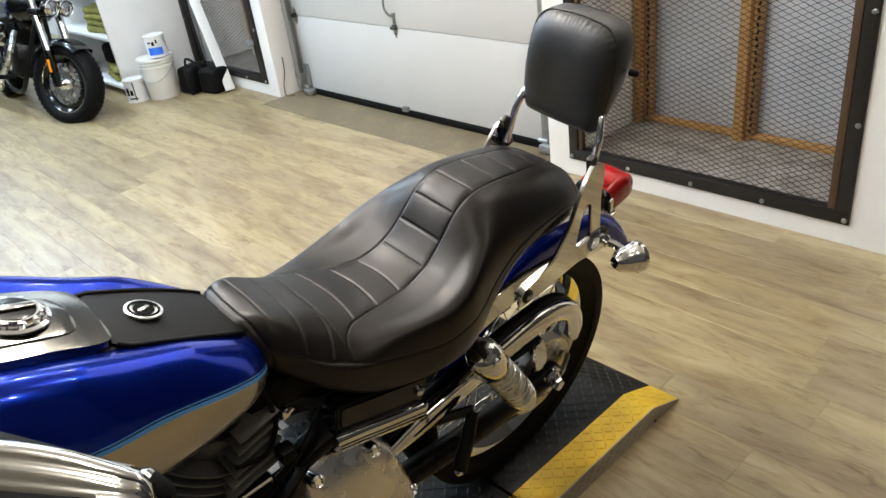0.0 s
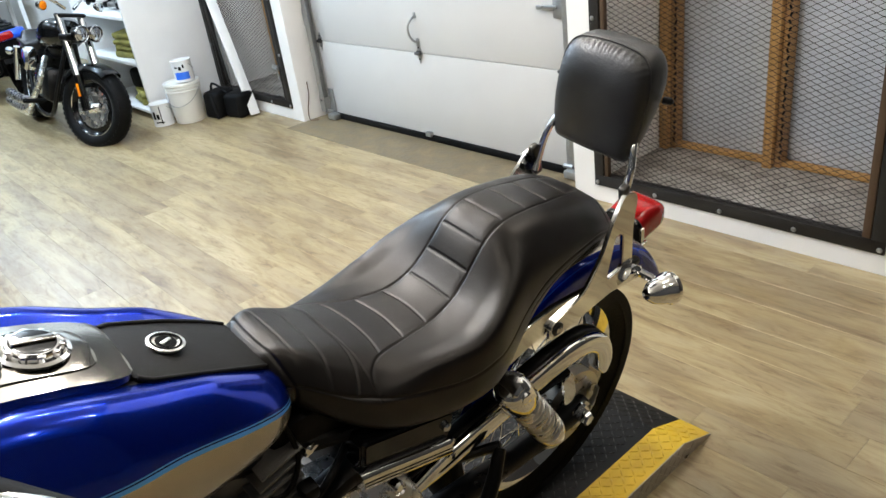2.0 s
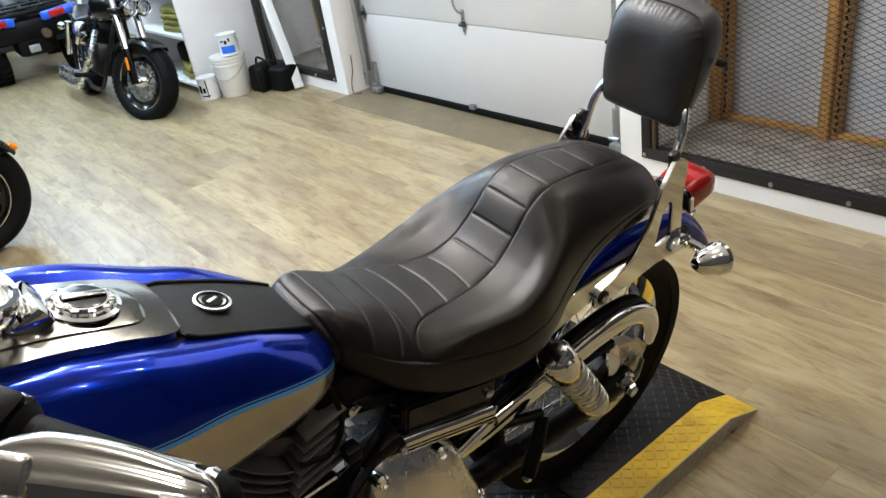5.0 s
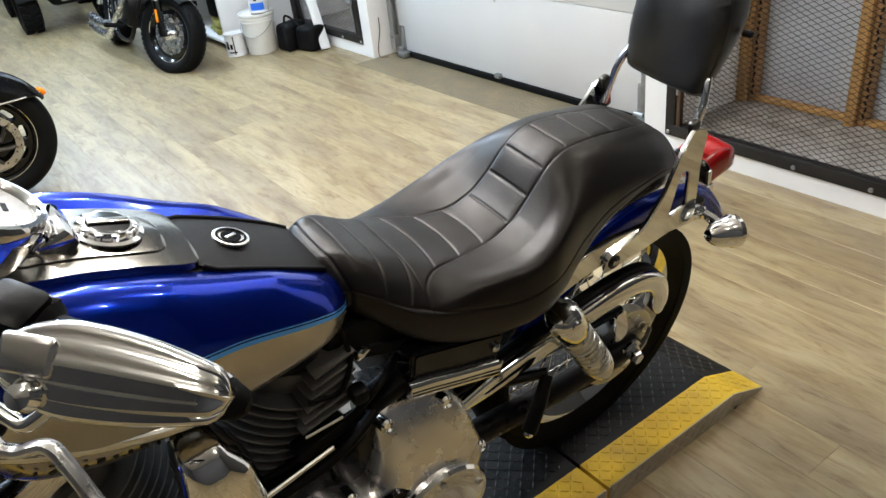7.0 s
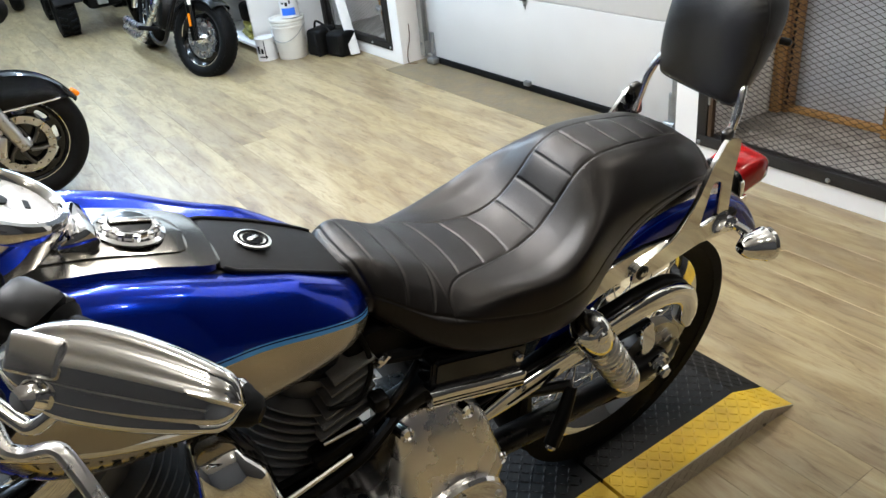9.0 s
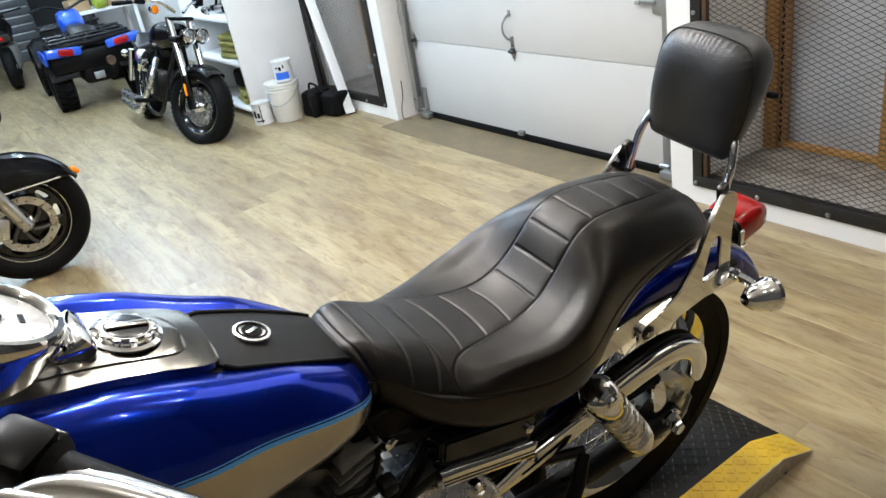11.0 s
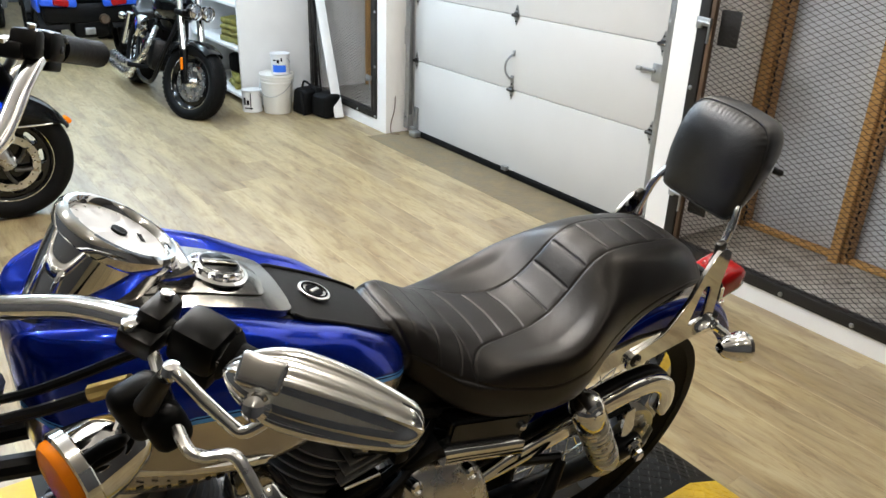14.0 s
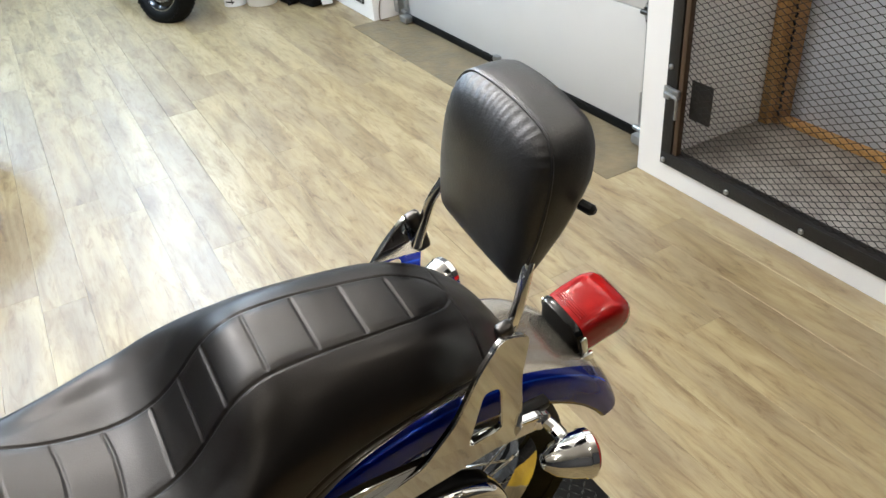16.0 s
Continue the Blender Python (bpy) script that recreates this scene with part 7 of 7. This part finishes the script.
def quad_bike():
    q = thing("quad_bike", pose(-8.78, 1.52, 0, 0, 0, 177), "blue and black quad bike seen from its rear", "quad bike")

    def fat_tyre(x, y, r, w):
        m = pose(x, y, r, 90)
        bm = bm_new()
        h = w / 2
        lathe(bm, [(r * 0.5, -h * 0.6), (r * 0.62, -h * 0.95), (r * 0.82, -h), (r * 0.95, -h * 0.85), (r, -h * 0.4), (r, h * 0.4), (r * 0.95, h * 0.85), (r * 0.82, h), (r * 0.62, h * 0.95), (r * 0.5, h * 0.6)], m, 36, closed=True)
        bk = bm_new()
        for k in range(22):
            a = 2 * math.pi * k / 22
            for sg in (-1, 1):
                box(bk, m @ Vector((r * math.cos(a + 0.07 * sg), r * math.sin(a + 0.07 * sg), sg * h * 0.5)), (0.024, 0.03, h * 0.75), 0.004, m.to_3x3().to_4x4() @ pose(0, 0, 0, 0, 0, math.degrees(a)) @ pose(0, 0, 0, 22 * sg), 1)
        t = part("tyre", bm, M["rubber"], q, "knobbly off-road tyre")
        part("tread_pattern", bk, M["rubber"], t)["kind"] = "stuff"
        bm = bm_new()
        lathe(bm, [(0.0, -h * 0.4), (r * 0.3, -h * 0.45), (r * 0.48, -h * 0.62), (r * 0.52, -h * 0.6), (r * 0.52, h * 0.6), (r * 0.3, h * 0.45), (0, h * 0.4)], m, 24)
        part("rim", bm, M["black_metal"], t)
    for x in (0.05, 1.32):
        for y in (0.37, -0.37):
            fat_tyre(x, y, 0.255, 0.2)
    for sg in (1, -1):
        bm = bm_new()
        rings = []
        for k in range(13):
            a = radians(10 + 160 * k / 12)
            ring = [(0.05 - 0.36 * math.cos(a) * 0.95, sg * y, 0.30 + (0.31 if y < 0.44 else 0.27) * math.sin(a)) for y in (0.2, 0.3, 0.4, 0.455, 0.47)]
            rings.append(ring + [(p[0], p[1], p[2] - 0.012) for p in reversed(ring)])
        ring_loft(bm, rings)
        part("rear_mudguard", bm, M["black_plastic"], q, "black plastic mudguard")
        bm = bm_new()
        rings = []
        for k in range(13):
            a = radians(10 + 160 * k / 12)
            ring = [(1.32 - 0.36 * math.cos(a), sg * y, 0.32 + (0.33 if y < 0.44 else 0.28) * math.sin(a)) for y in (0.15, 0.3, 0.4, 0.455, 0.47)]
            rings.append(ring + [(p[0], p[1], p[2] - 0.012) for p in reversed(ring)])
        ring_loft(bm, rings)
        part("front_mudguard", bm, M["black_plastic"], q, "black plastic mudguard")
        bm = bm_new()
        box(bm, (-0.355, sg * 0.29, 0.612), (0.12, 0.34, 0.085), 0.025, pose(0, 0, 0, sg * 5, 0, sg * 8))
        box(bm, (-0.12, sg * 0.462, 0.575), (0.46, 0.03, 0.12), 0.014)
        part("tail_panel", bm, M["atv_blue"], q, "blue tail panel")
        bm = bm_new()
        box(bm, (-0.405, sg * 0.265, 0.612), (0.05, 0.15, 0.072), 0.022, pose(0, 0, 0, sg * 10, 0, sg * 14))
        part("tail_light", bm, M["red"], q, "red tail light")
    bm = bm_new()
    box(bm, (-0.2, 0, 0.50), (0.26, 0.86, 0.2), 0.04)
    box(bm, (-0.05, 0, 0.655), (0.6, 0.8, 0.05), 0.02)
    box(bm, (0.3, 0, 0.36), (1.2, 0.34, 0.22), 0.05)
    part("chassis", bm, M["black_plastic"], q, "black chassis and rear trunk")
    for y in (-0.36, -0.18, 0, 0.18, 0.36):
        bm = bm_new()
        tube(bm, [(-0.3, y, 0.70), (0.18, y, 0.72)], 0.012, 8)
        part("rack_bar", bm, M["black_metal"], q)
    for x in (-0.3, -0.06, 0.18):
        bm = bm_new()
        tube(bm, [(x, -0.38, 0.70 + 0.04 * (x + 0.3)), (x, 0.38, 0.70 + 0.04 * (x + 0.3))], 0.014, 8)
        part("rack_bar", bm, M["black_metal"], q)
    bm = bm_new()
    for y in (-0.3, -0.1, 0.1, 0.3):
        tube(bm, [(0.95, y, 0.74), (1.45, y, 0.74)], 0.012, 8)
    for x in (0.95, 1.2, 1.45):
        tube(bm, [(x, -0.32, 0.74), (x, 0.32, 0.74)], 0.014, 8)
    part("front_rack", bm, M["black_metal"], q, "black front rack")
    bm = bm_new()
    ring_loft(bm, [[(u, hw * math.copysign(abs(math.cos(a)) ** 0.7, math.cos(a)), zc + hh * math.copysign(abs(math.sin(a)) ** 0.7, math.sin(a))) for a in [2 * math.pi * j / 18 for j in range(18)]] for u, hw, zc, hh in ((0.02, 0.12, 0.68, 0.05), (0.12, 0.15, 0.70, 0.08), (0.45, 0.13, 0.70, 0.07), (0.62, 0.10, 0.72, 0.06))])
    part("seat", bm, M["leather"], q, "black seat")
    bm = bm_new()
    ring_loft(bm, [[(u, hw * math.copysign(abs(math.cos(a)) ** 0.7, math.cos(a)), zc + hh * math.copysign(abs(math.sin(a)) ** 0.7, math.sin(a))) for a in [2 * math.pi * j / 18 for j in range(18)]] for u, hw, zc, hh in ((0.62, 0.09, 0.74, 0.06), (0.72, 0.13, 0.76, 0.12), (0.85, 0.13, 0.80, 0.12), (0.98, 0.08, 0.78, 0.08))])
    part("front_cowl", bm, M["atv_blue"], q, "blue steering cowl")
    bm = bm_new()
    tube(bm, spline([(0.70, -0.36, 0.96), (0.76, -0.2, 0.98), (0.80, 0, 0.92), (0.76, 0.2, 0.98), (0.70, 0.36, 0.96)], 5), 0.014, 10)
    part("handlebar", bm, M["black_metal"], q, "black handlebar")
    bm = bm_new()
    lathe(bm, [(0.0, 0.02), (0.04, 0.02), (0.05, 0.0), (0.05, -0.04)], turned((-0.37, -0.12, 0.44), (-1, 0, 0)), 16)
    part("exhaust_tip", bm, M["rust_steel"], q, "brown exhaust tip")
    bm = bm_new()
    box(bm, (-0.36, 0.03, 0.33), (0.03, 0.10, 0.07), 0.008)
    part("hitch_plate", bm, M["galv"], q, "grey hitch plate")


quad_bike()

# ---------------------------------------------------------------- front of a touring motorcycle


def touring_motorcycle():
    b = thing("motorcycle", pose(-4.355, 0.175, 0, 0, 0, 90), "black touring motorcycle with slotted front wheel and long fender", "motorcycle")
    ty = cast_wheel(b, "front_tyre", (0, 0, 0.316), 0.316, 0.13, 0.216, 9, 0, "black_gloss", "black_gloss", False, 72, 0.9, 0.82)
    for sg in (1, -1):
        bm = bm_new()
        out = [(0.145 * math.cos(2 * math.pi * k / 48), 0.145 * math.sin(2 * math.pi * k / 48)) for k in range(48)]
        holes = [[(0.108 * math.cos(2 * math.pi * j / 32), 0.108 * math.sin(2 * math.pi * j / 32)) for j in range(32)]]
        for k in range(20):
            a = 2 * math.pi * k / 20
            rr = 0.119 + 0.014 * (k % 2)
            holes.append([(rr * math.cos(a) + 0.005 * math.cos(t), rr * math.sin(a) + 0.005 * math.sin(t)) for t in [2 * math.pi * j / 6 for j in range(6)]])
        plate(bm, out, holes, 0.005, Matrix.Translation((0, sg * 0.078 + (0.0025), 0.312)) @ pose(0, 0, 0, 90))
        part("brake_disc", bm, M["steel"], ty, "drilled steel brake disc")
        bm = bm_new()
        for k in range(6):
            a = 2 * math.pi * k / 6
            tube(bm, spline([(0.04 * math.cos(a), sg * 0.075, 0.312 + 0.04 * math.sin(a)), (0.08 * math.cos(a + 0.5), sg * 0.078, 0.312 + 0.08 * math.sin(a + 0.5)), (0.112 * math.cos(a + 0.7), sg * 0.078, 0.312 + 0.112 * math.sin(a + 0.7))], 3), 0.010, 8)
        part("disc_carrier", bm, M["dark_steel"], ty)
        bm = bm_new()
        tube(bm, [(0.0, sg * 0.105, 0.30), (-0.10, sg * 0.105, 0.56)], [0.034, 0.036], 14)
        part("fork_slider", bm, M["steel"], b, "dull grey fork leg")
        bm = bm_new()
        tube(bm, [(-0.095, sg * 0.105, 0.54), (-0.26, sg * 0.105, 0.98)], 0.03, 14)
        part("fork_tube", bm, M["chrome"], b, "chrome fork cover")
        bm = bm_new()
        box(bm, (-0.11, sg * 0.10, 0.33), (0.06, 0.05, 0.12), 0.015, pose(0, 0, 0, 0, 20, 0))
        part("brake_caliper", bm, M["steel"], b, "grey brake caliper")
        bullet("front_signal", (-0.06, sg * 0.22, 0.655), (1, 0, 0), 0.036, 0.06, M["orange"], b, "chrome signal with amber lens")
        bm = bm_new()
        tube(bm, [(-0.12, sg * 0.2, 0.66), (-0.18, sg * 0.08, 0.70)], 0.014, 10)
        part("signal_bar", bm, M["chrome"], b)
    bm = bm_new()
    rings = []
    for k in range(33):
        a = radians(27 + 120 * k / 32)
        ring = []
        for s_ in range(19):
            q = -1 + 2 * s_ / 18
            r_ = 0.350 - 0.022 * abs(q) ** 2.5
            z_ = 0.316 + r_ * math.sin(a)
            low = 0.492 - 0.16 * max(0.0, (k - 22) / 10)
            if abs(q) > 0.7 and z_ > low:
                z_ += (low - z_) * ((abs(q) - 0.7) / 0.3) ** 0.8
            ring.append((r_ * math.cos(a), 0.088 * math.sin(q * math.pi / 2), z_))
        rings.append(ring + [(p[0], p[1] * 0.96, p[2] - 0.005) for p in reversed(ring)])
    ring_loft(bm, rings)
    fe = part("front_fender", bm, M["black_gloss"], b, "long glossy black front fender")
    bm = bm_new()
    box(bm, (0.312, 0, 0.488), (0.045, 0.05, 0.026), 0.010, pose(0, 0, 0, 0, 45, 0))
    part("fender_lamp", bm, M["orange"], fe, "small amber fender lamp")
    for sg in (1, -1):
        bm = bm_new()
        tube(bm, spline([(0.295, sg * 0.06, 0.494), (0.2, sg * 0.089, 0.495), (0.05, sg * 0.0905, 0.495), (-0.09, sg * 0.0905, 0.495)], 4), 0.005, 8)
        part("fender_trim", bm, M["chrome"], fe, "thin chrome fender trim")
    bm = bm_new()
    ring_loft(bm, [[(u, hw * math.copysign(abs(math.cos(a)) ** 0.75, math.cos(a)), zc + hh * math.copysign(abs(math.sin(a)) ** 0.75, math.sin(a))) for a in [2 * math.pi * j / 26 for j in range(26)]] for u, hw, zc, hh in ((0.02, 0.10, 0.83, 0.07), (-0.02, 0.22, 0.84, 0.12), (-0.08, 0.32, 0.86, 0.16), (-0.18, 0.38, 0.88, 0.18), (-0.30, 0.38, 0.90, 0.18), (-0.36, 0.34, 0.90, 0.16))])
    fa = part("fairing", bm, M["black_gloss"], b, "rounded black front fairing")
    for sg in (1, -1):
        bm = bm_new()
        ring_loft(bm, [[(-0.34 + fx * math.cos(t), sg * (0.20 + fy * math.sin(t)), z_) for t in [2 * math.pi * j / 18 for j in range(18)]] for z_, fx, fy in ((0.26, 0.05, 0.04), (0.32, 0.085, 0.075), (0.46, 0.10, 0.09), (0.62, 0.10, 0.09), (0.74, 0.08, 0.07), (0.80, 0.05, 0.04))])
        part("lower_fairing", bm, M["black_gloss"], b, "black lower leg fairing")
    bm = bm_new()
    lathe(bm, [(0.1, -0.04), (0.1, 0.0), (0.09, 0.012), (0.08, 0.0), (0.04, 0.015), (0, 0.018)], turned((0.02, 0, 0.82), (1, 0, -0.03)), 32)
    part("headlight", bm, M["lamp_glass"], fa, "round headlight")
    bm = bm_new()
    ring_loft(bm, [[(u, hw * math.copysign(abs(math.cos(a)) ** 0.8, math.cos(a)), zc + hh * math.copysign(abs(math.sin(a)) ** 0.8, math.sin(a))) for a in [2 * math.pi * j / 20 for j in range(20)]] for u, hw, zc, hh in ((-0.36, 0.09, 0.84, 0.06), (-0.45, 0.15, 0.82, 0.11), (-0.7, 0.16, 0.80, 0.12), (-0.95, 0.10, 0.74, 0.08))])
    part("fuel_tank", bm, M["black_gloss"], b, "black fuel tank")
    bm = bm_new()
    box(bm, (-0.78, 0, 0.42), (0.5, 0.3, 0.35), 0.08)
    part("engine", bm, M["engine"], b, "dark engine block")
    bm = bm_new()
    ring_loft(bm, [[(u, hw * math.cos(a), zc + hh * math.sin(a)) for a in [2 * math.pi * j / 18 for j in range(18)]] for u, hw, zc, hh in ((-0.93, 0.1, 0.68, 0.04), (-1.1, 0.18, 0.67, 0.06), (-1.5, 0.17, 0.72, 0.06), (-1.75, 0.12, 0.74, 0.04))])
    part("seat", bm, M["leather"], b, "black touring seat")
    cast_wheel(b, "rear_tyre", (-1.62, 0, 0.312), 0.312, 0.15, 0.2, 9, 0, "steel", "steel", False)
    for sg in (1, -1):
        bm = bm_new()
        box(bm, (-1.60, sg * 0.28, 0.50), (0.6, 0.16, 0.26), 0.06)
        part("saddlebag", bm, M["black_gloss"], b, "black saddlebag")
    bm = bm_new()
    for sg in (1, -1):
        tube(bm, spline([(-0.30, sg * 0.05, 1.02), (-0.36, sg * 0.2, 1.10), (-0.45, sg * 0.36, 1.06), (-0.58, sg * 0.42, 1.02)], 4), 0.014, 10)
    part("handlebar", bm, M["black_gloss"], b, "black handlebar")


touring_motorcycle()

# ---------------------------------------------------------------- the far end of the shop


def drawer_cabinet(x, y, w, h):
    c = thing("tool_cabinet", pose(x, y, 0), "dark grey steel tool cabinet with shallow drawers", "tool cabinet")
    bm = bm_new()
    box(bm, (0, 0, h / 2), (0.5, w, h), 0.008)
    part("body", bm, M["cabinet"], c)
    n = 10
    for k in range(n):
        bm = bm_new()
        box(bm, (0.258, 0, 0.06 + (h - 0.08) * (k + 0.5) / n), (0.016, w - 0.05, (h - 0.08) / n - 0.012), 0.004)
        dr = part("drawer", bm, M["cabinet"], c)
        bm = bm_new()
        box(bm, (0.272, 0, 0.06 + (h - 0.08) * (k + 0.82) / n), (0.016, w - 0.07, 0.014), 0.004)
        part("drawer_pull", bm, M["galv"], dr, "bright drawer pull")


drawer_cabinet(-14.25, 1.52, 0.5, 1.35)
bench = thing("workbench", pose(-11.5, 2.25, 0), "white workbench with boxes piled on it", "bench")
for nm, c_, s_, mt_ in (("top", (0, 0, 0.72), (0.7, 0.95, 0.04), M["white_trim"]), ("leg", (-0.3, -0.42, 0.35), (0.05, 0.05, 0.7), M["white_trim"]), ("leg", (-0.3, 0.42, 0.35), (0.05, 0.05, 0.7), M["white_trim"]), ("leg", (0.3, -0.42, 0.35), (0.05, 0.05, 0.7), M["white_trim"]), ("leg", (0.3, 0.42, 0.35), (0.05, 0.05, 0.7), M["white_trim"])):
    bm = bm_new()
    box(bm, c_, s_, 0.004)
    part(nm, bm, mt_, bench)
for x, y, z, s_, t_ in ((-11.4, 2.0, 0.741, (0.24, 0.26, 0.15), 8), (-11.42, 2.03, 0.892, (0.18, 0.2, 0.12), -12), (-11.3, 2.42, 0.741, (0.2, 0.22, 0.13), 15)):
    bm = bm_new()
    box(bm, (0, 0, s_[2] / 2), s_, 0.004)
    box(bm, (0, 0, s_[2] + 0.0006), (s_[0] * 0.98, 0.05, 0.001), 0)
    ob = part("cardboard_box", bm, M["card"])
    ob.matrix_world = pose(x, y, z, 0, 0, t_)
    tagged(ob, "brown cardboard box standing on the bench", "box", "boxes on the bench")
bm = bm_new()
lathe(bm, [(0.0, 0.0), (0.07, 0.0), (0.092, 0.04), (0.096, 0.09), (0.077, 0.145), (0.04, 0.172), (0, 0.178)], pose(-11.2, 2.25, 0.741), 28)
tagged(part("helmet", bm, M["hivis"]), "yellow-green helmet on the bench", "helmet")
# white display board on the wall behind the quad bike
bm = bm_new()
box(bm, (-9.2, WALL + 0.088, 1.25), (2.6, 0.02, 0.9), 0.005)
tagged(part("display_board", bm, M["white_trim"]), "plain white display board on the wall", "board")


def far_motorcycle():
    b = thing("motorcycle", pose(-11.32, 0.98, 0, 0, 0, 172) @ Matrix.Diagonal((0.85, 0.85, 0.85, 1)), "black motorcycle parked at the far end, rear towards the room", "motorcycle")
    cast_wheel(b, "rear_tyre", (0, 0, 0.31), 0.31, 0.17, 0.2, 7, 0, "black_gloss", "black_metal", False, 40)
    cast_wheel(b, "front_tyre", (1.4, 0, 0.31), 0.31, 0.12, 0.2, 7, 0, "black_gloss", "black_metal", False, 40)
    bm = bm_new()
    ring_loft(bm, [[(u, hw * math.cos(a), zc + hh * math.sin(a)) for a in [2 * math.pi * j / 18 for j in range(18)]] for u, hw, zc, hh in ((-0.35, 0.05, 0.80, 0.04), (-0.1, 0.12, 0.78, 0.08), (0.3, 0.16, 0.72, 0.1), (0.7, 0.18, 0.82, 0.16), (1.0, 0.14, 0.86, 0.16), (1.2, 0.08, 0.86, 0.08))])
    part("bodywork", bm, M["black_gloss"], b, "black tank and tail")
    bm = bm_new()
    box(bm, (0.6, 0, 0.42), (0.6, 0.32, 0.4), 0.08)
    part("engine", bm, M["engine"], b)
    bm = bm_new()
    box(bm, (-0.36, 0, 0.76), (0.03, 0.12, 0.06), 0.012)
    part("tail_light", bm, M["red"], b, "red tail light")
    bm = bm_new()
    tube(bm, spline([(1.0, -0.4, 1.05), (1.12, -0.1, 1.02), (1.12, 0.1, 1.02), (1.0, 0.4, 1.05)], 4), 0.013, 8)
    for sg in (1, -1):
        tube(bm, [(1.4, sg * 0.09, 0.31), (1.12, sg * 0.09, 1.0)], 0.025, 10)
    part("front_fork", bm, M["black_metal"], b)


far_motorcycle()

# ---------------------------------------------------------------- floor planks
PW, PL = 0.152, 1.22
plank_mesh = {}


def plank(x, y, w, l):
    key = (round(w, 3), round(l, 3))
    if key not in plank_mesh:
        bm = bm_new()
        box(bm, (0, 0, -0.002), (l - 0.0005, w - 0.0005, 0.004), 0.0005, None, 1)
        me = bpy.data.meshes.new("plank")
        bm.to_mesh(me)
        bm.free()
        me.materials.append(M["plank"])
        plank_mesh[key] = me
    shared("plank", plank_mesh[key], pose(x, y, 0), floor)


rnd = random.Random(11)
y = 2.60 - PW / 2
far = []
while y > -3.6:
    x = X0 + rnd.uniform(-1.0, 0.0)
    while x < X1:
        a, b = max(x, X0), min(x + PL, X1)
        if b - a > 0.02:
            if y > 0.55 and -7.2 < (a + b) / 2 < 0.6 or (y > -1.0 and -5.2 < (a + b) / 2 < -1.0):
                plank((a + b) / 2, y, PW, b - a)
            else:
                far.append(((a + b) / 2, y, PW, b - a))
        x += PL
    y -= PW
for a, b in ((-6.05, -4.81), (-2.31, -1.1), (-1.1, 0.12), (0.12, 1.3), (1.3, X1)):
    plank((a + b) / 2, 2.6625, 0.125, b - a)
verts, faces = [], []
for x, y, w, l in far:
    n = len(verts)
    hx, hy = l / 2 - 0.0003, w / 2 - 0.0003
    verts += [(x - hx, y - hy, -0.003), (x + hx, y - hy, -0.003), (x + hx, y + hy, -0.003), (x - hx, y + hy, -0.003), (x - hx, y - hy, 0), (x + hx, y - hy, 0), (x + hx, y + hy, 0), (x - hx, y + hy, 0)]
    faces += [(n + 4, n + 5, n + 6, n + 7), (n, n + 1, n + 5, n + 4), (n + 1, n + 2, n + 6, n + 5), (n + 2, n + 3, n + 7, n + 6), (n + 3, n, n + 4, n + 7)]
rest = raw_part("far_planks", verts, faces, M["far_plank"], floor, "", 0)
rest["kind"] = "stuff"
